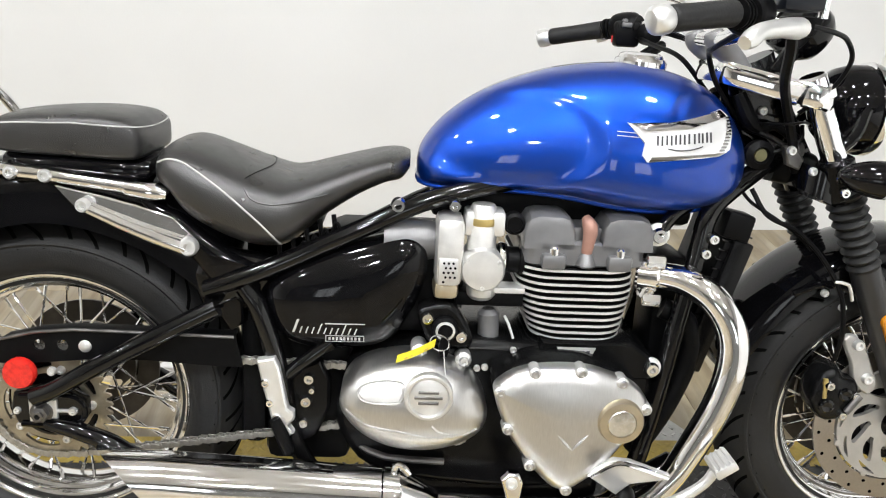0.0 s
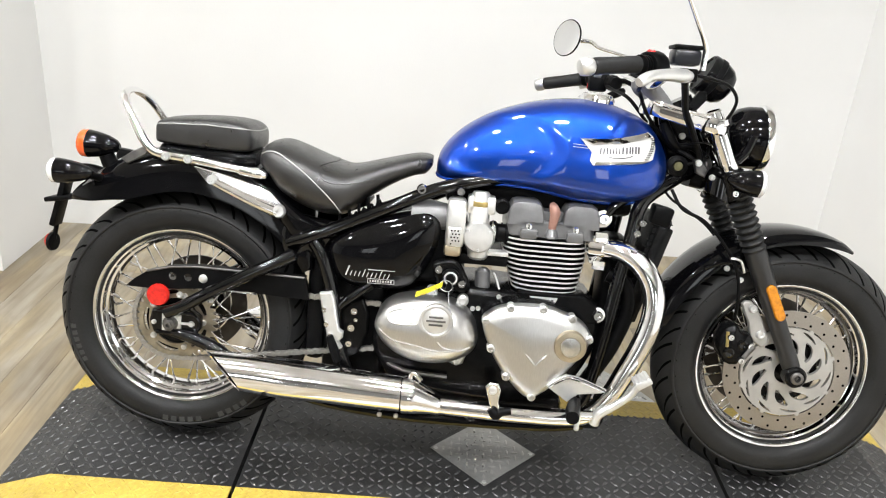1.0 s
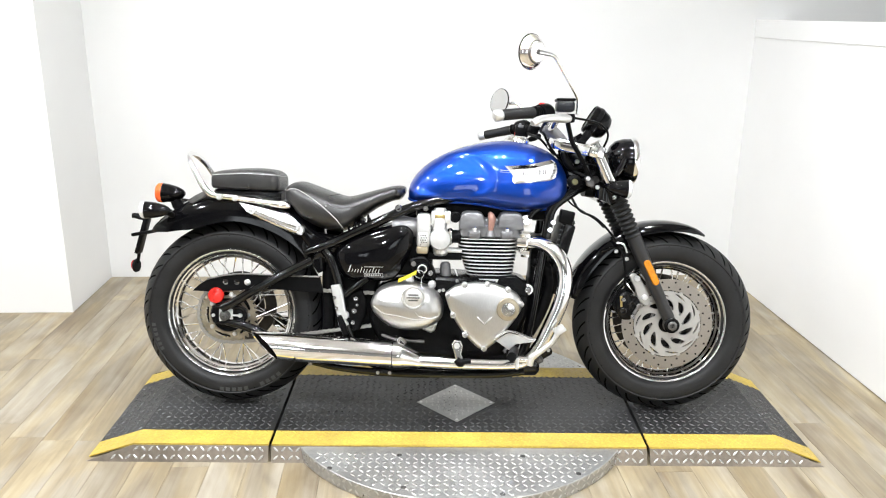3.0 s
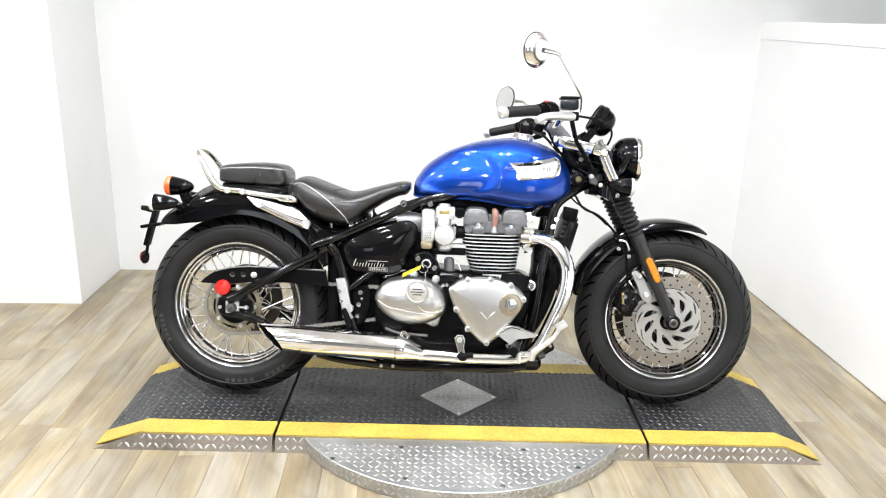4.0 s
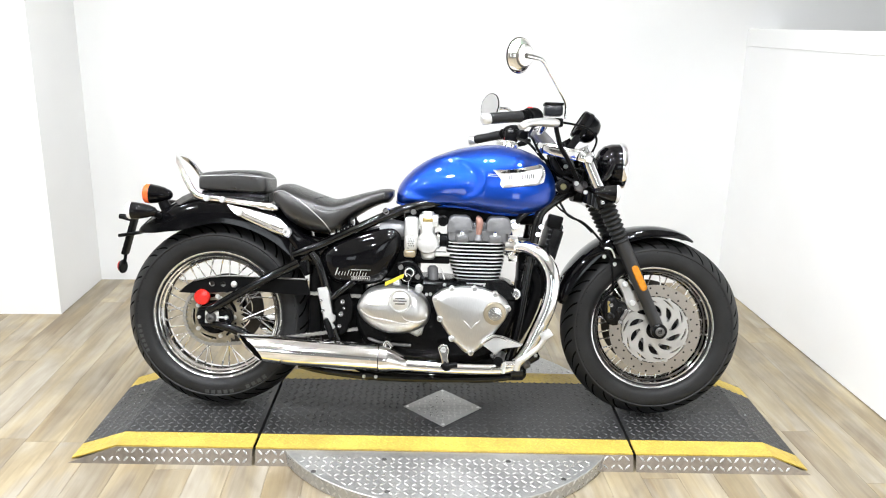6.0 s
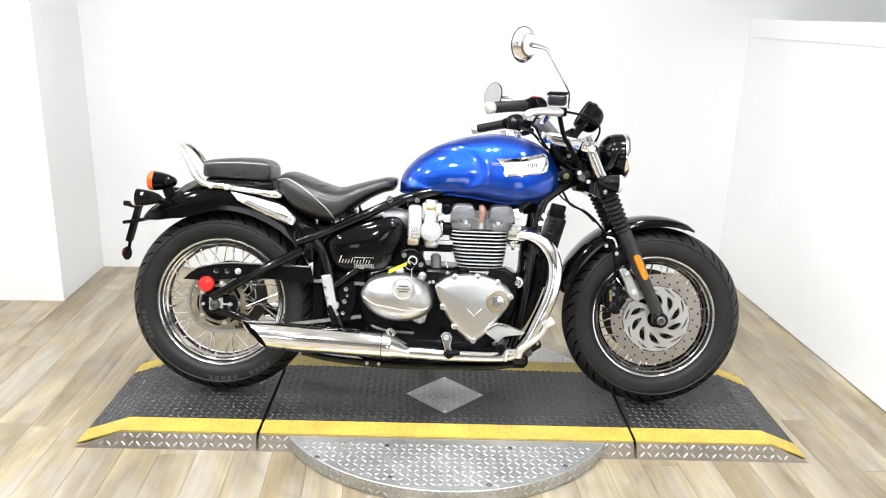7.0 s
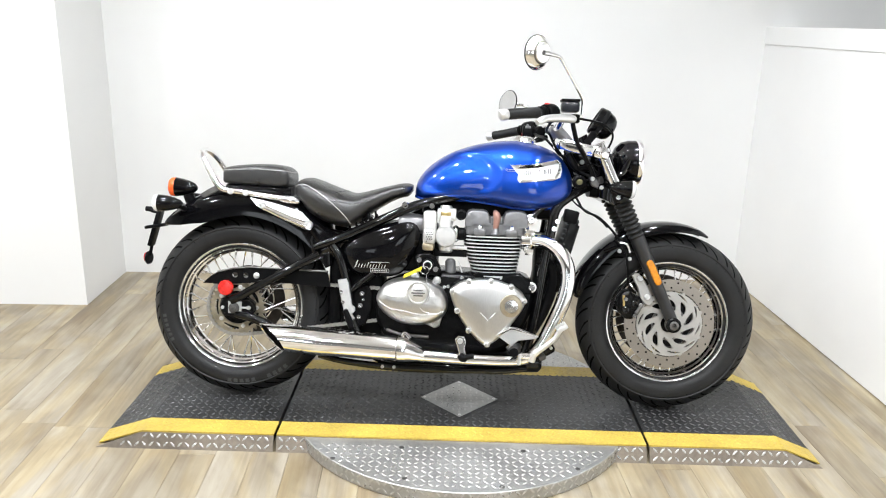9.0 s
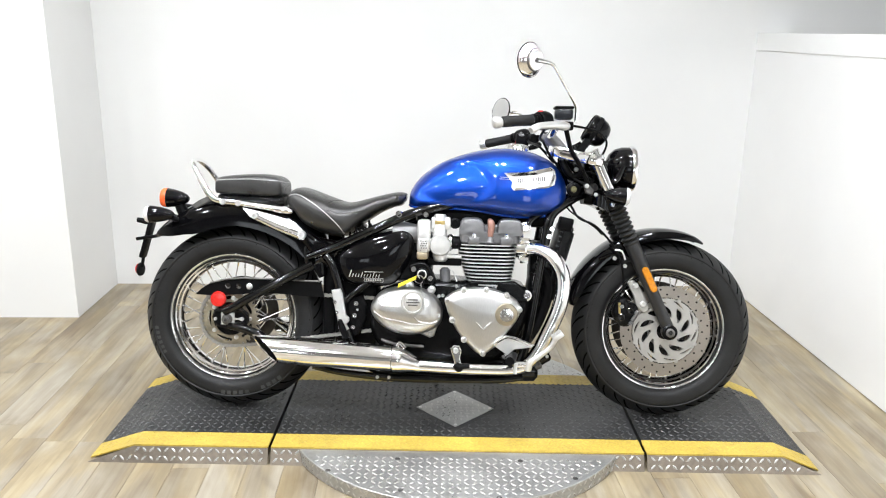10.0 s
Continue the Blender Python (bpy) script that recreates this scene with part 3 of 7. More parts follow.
def turntable():
    tt = thing("turntable", "round bare steel tread-plate turntable under the platform", "turntable")
    R, C, H = 0.600, (0.003, -0.120), 0.046
    bm = lathe(nb(), [(R - 0.002, 0), (R, 0.002), (R, H - 0.002), (R - 0.002, H), (0.0, H)], pose(C[0], C[1], 0, 90), 128)
    body = part("disc", bm, M_STEEL, tt, smooth=30)
    pitch = 0.0235
    spots = []
    for i in range(-26, 27):
        for j in range(-26, 27):
            x, y = i * pitch, j * pitch
            if math.hypot(x, y) > R - 0.016 or Y_F0 - 0.002 < C[1] + y < Y_B0:
                continue
            spots.append(((C[0] + x, C[1] + y, H), (1, 0, 0), (0, 1, 0), 1 if (i + j) % 2 else -1))
    tread_part(spots, M_BARS, body, "", 0.0016)
    spots = []
    n = int(2 * math.pi * R / pitch)
    for i in range(n):
        a = 2 * math.pi * i / n
        d = Vector((math.cos(a), math.sin(a), 0))
        if d.y > 0.2:
            continue
        for j in (0, 1):
            spots.append((Vector((C[0], C[1], 0.012 + 0.0235 * j)) + d * R, (-d.y, d.x, 0), (0, 0, 1), 1 if (i + j) % 2 else -1))
    tread_part(spots, M_BARS, body, "", 0.0016)
    for x, y in ((-0.40, -0.555), (-0.17, -0.655), (0.12, -0.685), (-0.19, -0.480), (0.20, -0.480), (0.36, -0.575)):
        part("screw", lathe(nb(), [(0.0085, 0), (0.0085, 0.0012), (0.0065, 0.002), (0.003, 0.0014), (0.0, 0.0014)], pose(x, y, H, 90), 12), M_DARKSTEEL, body)


turntable()
display_stand()


# ---- the motorcycle ----
bike = thing("motorcycle", "blue and black cruiser motorcycle leaning on its side stand", "motorcycle",
             pose(0.0034, -0.1445, 0.0560, -11.18, 0.3, -0.965) @ Matrix.Scale(1.0035, 4))
XR, XF, ZA = -0.790, 0.706, 0.314
R_REAR, R_FRONT = 0.318, 0.3115


def torus_profile(R, half, bead):
    """Outer shape of a tyre as (radius, side) from bead to bead."""
    pts = [(bead, -half * 0.70), (bead + 0.008, -half * 0.86), (bead + 0.022, -half * 0.98), (R - 0.058, -half), (R - 0.044, -half * 0.96),
           (R - 0.029, -half * 0.80), (R - 0.013, -half * 0.52), (R - 0.003, -half * 0.24), (R, 0)]
    return pts + [(r, -s) for r, s in reversed(pts[:-1])]


def wheel(name, cx, R, half, spokes, rim_half, hub_r, hub_half, label, hub_mat=M_CHROME, k_rim=1.0):
    C = Matrix.Translation((cx, 0, ZA))
    # rim: flanges and a stepped well, chromed
    w = rim_half
    lip = [(0.2200, w - 0.006), (0.2225, w - 0.002), (0.2208, w), (0.2172, w), (0.2142, w - 0.002), (0.2125, w - 0.006), (0.2112, w - 0.0095), (0.2068, w - 0.0105), (0.2030, w - 0.013),
           (0.2012, w - 0.019), (0.1988, w - 0.0235), (0.1935, w - 0.026), (0.1895, w * 0.34)]
    bed = [(0.1955, w * 0.34), (0.2035, w - 0.026), (0.2120, w - 0.010)]
    lip = [(r * k_rim, h) for r, h in lip]
    bed = [(r * k_rim, h) for r, h in bed]
    prof = lip + [(0.1872 * k_rim, 0.0)] + [(r, -h) for r, h in reversed(lip)] + [(r, -h) for r, h in reversed(bed)] + bed
    rim = part(name, lathe(nb(), prof, C, 96, True), M_CHROME, bike, label)
    # tyre
    tp = smooth_path([(r, s, 0) for r, s in torus_profile(R, half, 0.2205 * k_rim)], 3)
    prof = [(p[0], p[1]) for p in tp] + [(0.207 * k_rim, half * 0.66), (0.2045 * k_rim, 0), (0.207 * k_rim, -half * 0.66)]
    tyre = part("tyre", lathe(nb(), prof, C, 128, True), M_RUBBER, rim, "black rubber tyre with a grooved tread")
    # grooves across the shoulders: slots a hair proud of the rubber, their shade painted near-black
    outer = [p for p in tp if p[1] <= 0 and p[0] > R - 0.055]
    bm = nb()
    k = 40
    for i in range(k):
        for side in (-1, 1):
            a0 = 2 * math.pi * (i + (0.5 if side > 0 else 0)) / k
            row = []
            for j in range(6):
                f = j / 5
                s = (0.985 - (0.86 if i % 2 else 0.58) * f) * half
                # radius of the tyre there
                rr = float(np.interp(s, [-p[1] for p in reversed(outer)], [p[0] for p in reversed(outer)]))
                a = a0 + 0.20 * f ** 1.4
                wd = 0.0046 * math.sin(math.pi * (0.14 + 0.78 * f)) / R
                row.append([(math.cos(a - wd) * (rr + 0.0006), s * side, math.sin(a - wd) * (rr + 0.0006)),
                            (math.cos(a + wd) * (rr + 0.0006), s * side, math.sin(a + wd) * (rr + 0.0006)),
                            (math.cos(a + wd) * (rr - 0.006), s * side, math.sin(a + wd) * (rr - 0.006)),
                            (math.cos(a - wd) * (rr - 0.006), s * side, math.sin(a - wd) * (rr - 0.006))])
            rings(bm, row)
    xf(bm, C)
    part("tread_groove", bm, M_RECESS_SHADE, tyre, smooth=0)
    for sd in (-1, 1):
        part("shoulder_rib", lathe(nb(), [(R - 0.044, sd * half * 0.985), (R - 0.041, sd * half * 1.012), (R - 0.037, sd * half * 0.985), (R - 0.040, sd * half * 0.95)], C, 96, True), M_RUBBER, tyre)
    # hub
    hub = part("hub", lathe(nb(), [(0.012, -hub_half - 0.02), (0.028, -hub_half - 0.018), (0.030, -hub_half), (hub_r, -hub_half + 0.001), (hub_r, -hub_half + 0.008),
                                   (hub_r * 0.62, -hub_half + 0.016), (hub_r * 0.58, 0), (hub_r * 0.62, hub_half - 0.016), (hub_r, hub_half - 0.008), (hub_r, hub_half - 0.001),
                                   (0.030, hub_half), (0.028, hub_half + 0.018), (0.012, hub_half + 0.02)], C, 40), hub_mat, rim, "wheel hub")
    # spokes, laced crosswise
    first = None
    for i in range(spokes):
        side = -1 if i % 2 else 1
        cross = 1 if (i // 2) % 2 else -1
        a = 2 * math.pi * i / spokes
        b = a + cross * 0.95
        p = Vector((math.cos(b) * hub_r * 0.92, side * (hub_half - 0.004), math.sin(b) * hub_r * 0.92))
        q = Vector((math.cos(a) * 0.186 * k_rim, side * rim_half * 0.18, math.sin(a) * 0.186 * k_rim))
        bm = nb()
        cyl(bm, p, q, 0.0021, 8)
        d = (p - q).normalized()
        cyl(bm, q - d * 0.004, q + d * 0.014, 0.0034, 8)
        xf(bm, C)
        part("spoke", bm, M_CHROME, rim)
    return rim


front_wheel = wheel("front_wheel", XF, R_FRONT, 0.062, 40, 0.0475, 0.040, 0.050, "chromed wire-spoked front wheel rim", M_BLACK, 0.955)
part("hub_shell", lathe(nb(), [(0.030, -0.066), (0.078, -0.064), (0.084, -0.056), (0.060, -0.030), (0.056, 0.0), (0.060, 0.030), (0.084, 0.056), (0.078, 0.064), (0.030, 0.066)], pose(XF, 0, ZA), 40), M_BLACK, front_wheel, "black hub shell")
rear_wheel = wheel("rear_wheel", XR, R_REAR, 0.068, 40, 0.0520, 0.052, 0.060, "chromed wire-spoked rear wheel rim")


def section(x, zb, zt, w, flat=0.5, n=32, squeeze=0.0):
    """A tank-like cross-section: rounded over the top, fullest low down, tucked in below."""
    out = []
    h = zt - zb
    for j in range(n):
        a = 2 * math.pi * j / n
        c, s = math.cos(a), math.sin(a)
        e = 0.62 if s > 0 else 0.38
        y = math.copysign(abs(c) ** 0.80, c) * w
        z = math.copysign(abs(s) ** (0.95 if s > 0 else 0.5), s)
        zc = zb + h * 0.36
        zz = zc + (z * h * 0.64 if s > 0 else z * h * 0.36)
        if s > 0:
            y *= 1 - 0.10 * s
        # knee hollow with a rounded front edge
        f = 1 - ((x + 0.020) / (0.132 if x > -0.020 else 0.21)) ** 2 - ((zz - 0.800) / 0.083) ** 2
        if f > 0:
            g = min(f / 0.50, 1.0)
            y -= math.copysign(min(0.0085 * g * g * (3 - 2 * g), abs(y) * 0.5), y)
        out.append((x, y, zz))
    return out


def tank():
    # stations: x, bottom, top, half width, knee hollow
    S = [(-0.186, 0.722, 0.752, 0.030, 0.0), (-0.180, 0.714, 0.775, 0.052, 0.0), (-0.160, 0.710, 0.806, 0.075, 0.02), (-0.130, 0.709, 0.836, 0.090, 0.05),
         (-0.090, 0.709, 0.864, 0.104, 0.09), (-0.040, 0.709, 0.888, 0.117, 0.15), (0.020, 0.707, 0.908, 0.128, 0.19), (0.065, 0.702, 0.9175, 0.135, 0.19), (0.090, 0.698, 0.921, 0.139, 0.11), (0.108, 0.695, 0.923, 0.142, 0.02), (0.122, 0.693, 0.924, 0.143, 0.0),
         (0.160, 0.688, 0.9255, 0.147, 0.0), (0.210, 0.686, 0.9185, 0.148, 0.0), (0.260, 0.689, 0.904, 0.143, 0.0), (0.300, 0.700, 0.884, 0.132, 0.0), (0.328, 0.718, 0.855, 0.115, 0.0),
         (0.346, 0.742, 0.826, 0.088, 0.0), (0.353, 0.766, 0.802, 0.045, 0.0)]
    st = smooth_path([s for s in [(a, b, c) for a, b, c, _, _ in S]], 8)
    st2 = smooth_path([(a, d, e) for a, _, _, d, e in S], 8)
    bm = rings(nb(), [section(p[0], p[1], p[2], q[1], n=96) for p, q in zip(st, st2)])
    t = part("fuel_tank", bm, M_BLUE, bike, "glossy metallic blue teardrop fuel tank", 60)
    # seam lip round the foot
    bpy.context.view_layer.update()
    lip = []
    for q in st[4:-2:3]:
        hit, v, _, _ = t.ray_cast((q[0], -1, q[1] + 0.006), (0, 1, 0))
        if hit:
            lip.append((q[0], v.y, q[1] + 0.004))
    loop = lip + [(x, -y, z) for x, y, z in reversed(lip)]
    part("seam_lip", tube(nb(), loop, 0.0042, 8, 0, True), M_BLUE, t)
    return t


fuel_tank = tank()


def sup(x, zb, zt, w, p=3.0, n=36, crown=0.0):
    """A rounded-box cross-section at x."""
    zc, h = (zb + zt) / 2, (zt - zb) / 2
    out = []
    for j in range(n):
        a = 2 * math.pi * j / n
        c, s = math.cos(a), math.sin(a)
        y = math.copysign(abs(c) ** (2 / p), c) * w
        z = zc + math.copysign(abs(s) ** (2 / p), s) * h
        if s > 0 and crown:
            z += crown * (1 - (y / w) ** 2) * s
        out.append((x, y, z))
    return out


def loft(stations, p=3.0, n=36, steps=4, crown=0.0):
    """Skin rounded-box sections; stations are (x, bottom, top, half width)."""
    a = smooth_path([(x, b, t) for x, b, t, _ in stations], steps)
    b = smooth_path([(x, w, 0) for x, _, _, w in stations], steps)
    return rings(nb(), [sup(u[0], u[1], u[2], v[1], p, n, crown) for u, v in zip(a, b)])


def both(fn):
    """Build a part on the near side and on the far side."""
    return [fn(-1), fn(1)]


def on_surface(ob, x, z, off=0.0015):
    """The place on a part's near side, a little proud of it."""
    hit, p, nrm, _ = ob.ray_cast((x, -1, z), (0, 1, 0))
    return Vector((x, (p.y if hit else -0.12) - off, z))


def decal(ob, outline, thick=0.0025, off=0.0, sub=6):
    """A thin plate with the outline (x, z) that follows a part's near surface."""
    pts = []
    k = len(outline)
    for i in range(k):
        a, b = Vector(outline[i]), Vector(outline[(i + 1) % k])
        for j in range(sub):
            pts.append(a.lerp(b, j / sub))
    c = sum(pts, Vector((0, 0))) / len(pts)
    bm = nb()
    loops = []
    for f, d in ((1.0, -0.002), (1.0, thick * 0.6), (0.985, thick), (0.66, thick), (0.33, thick), (0.02, thick)):
        ring = []
        for p in pts:
            q = c + (p - c) * f
            v = on_surface(ob, q.x, q.y, off)
            v.y -= d
            ring.append(v)
        loops.append(ring)
    return rings(bm, loops)


# ---- seats, mudguard, lamps and rails at the back ----
def fender(cx, stations, rin, thick=0.005, half_top=0.6):
    """A mudguard round a wheel: stations of (angle in degrees, outer radius, half width, inner edge radius)."""
    st = smooth_path([(a, r, w) for a, r, w, _ in stations], 5)
    se = smooth_path([(a, e, 0) for a, _, _, e in stations], 5)
    loops = []
    for s, e in zip(st, se):
        a, ro, w, ri = radians(s[0]), s[1], s[2], e[1]
        prof = [(ri, w), (ro - (ro - ri) * 0.55, w * 1.0), (ro - (ro - ri) * 0.28, w * 0.93), (ro - (ro - ri) * 0.10, w * 0.72), (ro - 0.001, w * 0.36), (ro, 0)]
        prof = [(r, -y) for r, y in prof] + [(r, y) for r, y in reversed(prof[:-1])]
        inner = [(r - thick * (1 if abs(y) < w * 0.8 else 0.2), y * (1 - thick / w)) for r, y in reversed(prof)]
        loops.append([(cx + math.cos(a) * r, y, ZA + math.sin(a) * r) for r, y in prof + inner])
    return rings(nb(), loops)


part("rear_mudguard", fender(XR, [(133, 0.390, 0.072, 0.378), (130.5, 0.398, 0.086, 0.366), (126, 0.402, 0.094, 0.346), (120, 0.406, 0.097, 0.330), (112, 0.413, 0.098, 0.314), (102, 0.419, 0.098, 0.313),
                                                  (88, 0.424, 0.098, 0.321), (76, 0.428, 0.098, 0.323), (62, 0.434, 0.098, 0.326), (48, 0.434, 0.100, 0.332), (36, 0.412, 0.100, 0.338), (26, 0.372, 0.095, 0.340)], 0.33),
                   M_GLOSS, bike, "gloss black rear mudguard")

rider_seat = part("rider_seat", loft([(-0.598, 0.705, 0.742, 0.085), (-0.591, 0.698, 0.758, 0.105), (-0.573, 0.683, 0.769, 0.122), (-0.546, 0.648, 0.770, 0.134), (-0.500, 0.622, 0.755, 0.143),
                                      (-0.450, 0.606, 0.737, 0.149), (-0.405, 0.605, 0.724, 0.149), (-0.375, 0.620, 0.726, 0.141), (-0.335, 0.655, 0.737, 0.124), (-0.285, 0.689, 0.751, 0.106),
                                      (-0.240, 0.711, 0.762, 0.090), (-0.212, 0.718, 0.764, 0.074), (-0.197, 0.736, 0.760, 0.050)], 2.7, 48, 5), M_LEATHER, bike,
                  "black vinyl sprung solo seat with pale piping")
pillion = part("pillion_seat", loft([(-0.850, 0.754, 0.776, 0.062), (-0.846, 0.746, 0.788, 0.080), (-0.832, 0.742, 0.797, 0.090), (-0.770, 0.739, 0.805, 0.096), (-0.700, 0.737, 0.808, 0.099),
                                     (-0.655, 0.736, 0.805, 0.099), (-0.636, 0.737, 0.800, 0.097), (-0.625, 0.740, 0.792, 0.091), (-0.620, 0.746, 0.783, 0.082), (-0.618, 0.756, 0.772, 0.062)], 6.5, 64, 4, 0.006), M_LEATHER, bike,
               "black vinyl pillion pad with pale piping")
part("pad_base", loft([(-0.840, 0.705, 0.742, 0.070), (-0.80, 0.700, 0.744, 0.086), (-0.70, 0.700, 0.744, 0.088), (-0.64, 0.695, 0.742, 0.086), (-0.612, 0.70, 0.738, 0.075)], 4.0), M_GLOSS, pillion)
bpy.context.view_layer.update()


def ribbon(ob, pts, r, material, parent, name, n=10, label=""):
    path = [on_surface(ob, p[0], p[1], r * 0.3) for p in smooth_path([(x, z, 0) for x, z in pts], n)]
    return part(name, tube(nb(), path, r, 8), material, parent, label)


ribbon(rider_seat, [(-0.589, 0.741), (-0.571, 0.748), (-0.547, 0.745), (-0.510, 0.725), (-0.470, 0.698), (-0.430, 0.664), (-0.408, 0.640), (-0.398, 0.620)], 0.0016, M_PIPING, rider_seat, "piping", label="pale grey piping")
# piping all round the pad, where its top meets the sides
loop = []
for k in range(144):
    a = 2 * math.pi * k / 144
    x = -0.735 + 0.115 * math.cos(a)
    z = float(np.interp(x, [-0.85, -0.83, -0.80, -0.72, -0.66, -0.62], [0.782, 0.787, 0.7915, 0.7950, 0.7920, 0.7865]))
    way = Vector((0.115 * math.cos(a), 0.100 * math.sin(a), 0)).normalized()
    loop.append(pillion.ray_cast(Vector((-0.735, 0, z)) + way, -way)[1] + way * 0.0003)
part("piping", tube(nb(), loop, 0.0012, 8, 0, True), M_PIPING, pillion, "pale grey piping")
# the stitched seam across the seat, and the crease that runs from it along the side to the nose
seam = [rider_seat.ray_cast((-0.426 - 0.020 * (y / 0.1) ** 2, y, 1.2), (0, 0, -1))[1] for y in [-0.115 + 0.0115 * i for i in range(21)]]
part("stitched_seam", tube(nb(), [p + Vector((0, 0, 0.0001)) for p in seam], 0.0012, 6), M_PLASTIC, rider_seat)
ribbon(rider_seat, [(-0.452, 0.712), (-0.438, 0.696), (-0.410, 0.689), (-0.365, 0.694), (-0.325, 0.704)], 0.0013, M_LEATHER, rider_seat, "crease")

# seat springs and pan below the nose
bm = nb()
box(bm, (-0.40, -0.07, 0.612), (-0.345, 0.07, 0.624), 0.004, Matrix.Translation((-0.32, 0, 0.655)) @ pose(0, 0, 0, 0, -24) @ Matrix.Translation((0.32, 0, -0.622)))
part("seat_pan", bm, M_PLASTIC, rider_seat)
for k in range(5):
    bm = nb()
    tube(bm, [(-0.40 + 0.022 * k, -0.10, 0.565 + 0.011 * k), (-0.402 + 0.022 * k, -0.101, 0.60 + 0.011 * k), (-0.405 + 0.022 * k, -0.098, 0.635 + 0.008 * k)], 0.004, 8)
    part("spring_rib", bm, M_PLASTIC, rider_seat)

part("seat_lead", tube(nb(), [(-0.372 + 0.0085 * i, -0.108, 0.607 + 0.0055 * i + (0.011 if i % 2 else -0.009)) for i in range(9)], 0.0028, 8, 4), M_PLASTIC, rider_seat, "black curled lead")


def grab_rail():
    near = [(-0.585, -0.098, 0.692), (-0.68, -0.099, 0.703), (-0.773, -0.099, 0.714), (-0.82, -0.098, 0.718), (-0.848, -0.098, 0.726), (-0.868, -0.097, 0.748), (-0.889, -0.093, 0.785), (-0.909, -0.084, 0.817),
            (-0.925, -0.063, 0.841), (-0.934, -0.033, 0.853), (-0.936, 0.0, 0.857)]
    path = near + [(x, -y, z) for x, y, z in reversed(near[:-1])]
    rr = [0.011, 0.0105, 0.0105, 0.0105, 0.0105, 0.0105, 0.0100, 0.0095, 0.0092, 0.009, 0.009]
    rail = part("grab_rail", tube(nb(), path, rr + rr[:-1][::-1], 14, 4), M_CHROME, bike, "chromed tubular grab rail")
    for sy in (-1, 1):
        bm = nb()
        tube(bm, [(-0.64, 0.099 * sy, 0.697), (-0.60, 0.099 * sy, 0.692), (-0.578, 0.099 * sy, 0.690)], [0.0125, 0.0145, 0.010], 12, 3)
        part("rail_end", bm, M_CHROME, rail)
        for x, z in ((-0.812, 0.716), (-0.760, 0.713)):
            part("rail_bolt", bolt(nb(), x, 0.107 * sy, z, 0.0105, 0.008, sy), M_SATIN, rail)
    bm = nb()
    plate(bm, [(-0.925, 0.700), (-0.908, 0.690), (-0.868, 0.712), (-0.850, 0.728), (-0.866, 0.735), (-0.90, 0.718)], -0.082, -0.092, 0.002)
    part("rail_bracket", bm, M_DARKSTEEL, rail)
    return rail


grab_rail()


def strut(sy):
    o = [(-0.746, 0.699), (-0.722, 0.668), (-0.690, 0.652), (-0.556, 0.594), (-0.536, 0.592), (-0.526, 0.606), (-0.533, 0.624), (-0.566, 0.656), (-0.62, 0.672), (-0.673, 0.685)]
    s = part("side_strut", plate(nb(), o, 0.097 * sy, 0.112 * sy, 0.003), M_CHROME, bike, "chromed mudguard side strut")
    part("strut_rod", tube(nb(), [(-0.700, 0.116 * sy, 0.668), (-0.62, 0.118 * sy, 0.634), (-0.545, 0.120 * sy, 0.608)], [0.009, 0.011, 0.013], 12, 3), M_CHROME, s)
    for x, z, r in ((-0.700, 0.672, 0.011), (-0.541, 0.612, 0.0155)):
        part("strut_bolt", bolt(nb(), x, 0.118 * sy, z, r, 0.014, sy, 16), M_SATIN, s)
    return s


both(strut)


def bullet(name, tip, end, r, body, lens, parent, label, rim=None, deep=0.815):
    """A bullet-shaped lamp: body from its tip to its lens."""
    a, b = Vector(tip), Vector(end)
    L = (b - a).length
    q = Vector((0, 1, 0)).rotation_difference((b - a).normalized()).to_matrix().to_4x4()
    m = Matrix.Translation(a) @ q
    prof = [(r * 0.18, 0.0), (r * 0.45, L * 0.08), (r * 0.72, L * 0.28), (r * 0.90, L * 0.52), (r * 0.98, L * 0.72), (r, L * (deep - 0.015)), (r, L * (deep + 0.005))]
    o = part(name, lathe(nb(), prof, m, 32), body, parent, label)
    if rim:
        part("lamp_rim", lathe(nb(), [(r * 0.96, L * 0.80), (r * 1.05, L * 0.81), (r * 1.06, L * 0.86), (r * 1.0, L * 0.89), (r * 0.9, L * 0.87)], m, 32, True), rim, o)
    part("lens", lathe(nb(), [(r * (0.985 if deep < 0.8 else 0.97) * 1.02, L * deep), (r * 0.99, L * 0.90), (r * 0.86, L * 0.96), (r * 0.55, L * 1.0), (0, L * 1.01)], m, 32), lens, o)
    return o


tail = bullet("tail_lamp", (-0.952, -0.030, 0.721), (-1.050, -0.030, 0.7235), 0.0335, M_GLOSS, M_ORANGE, bike, "gloss black bullet tail lamp with an orange-red lens", deep=0.755)
part("lamp_arm", tube(nb(), [(-0.985, -0.03, 0.70), (-0.975, -0.025, 0.675), (-0.955, -0.01, 0.650)], [0.018, 0.020, 0.026], 14, 3), M_PLASTIC, tail)
for sy in (-1, 1):
    ind = bullet("rear_indicator", (-0.956, 0.165 * sy, 0.670), (-1.053, 0.168 * sy, 0.6705), 0.0285, M_GLOSS, M_LENS, bike, "black bullet indicator with a clear lens")
    part("lamp_arm", tube(nb(), [(-0.985, 0.15 * sy, 0.668), (-0.975, 0.09 * sy, 0.650), (-0.97, 0.02 * sy, 0.630)], [0.010, 0.010, 0.012], 12, 3), M_PLASTIC, ind)

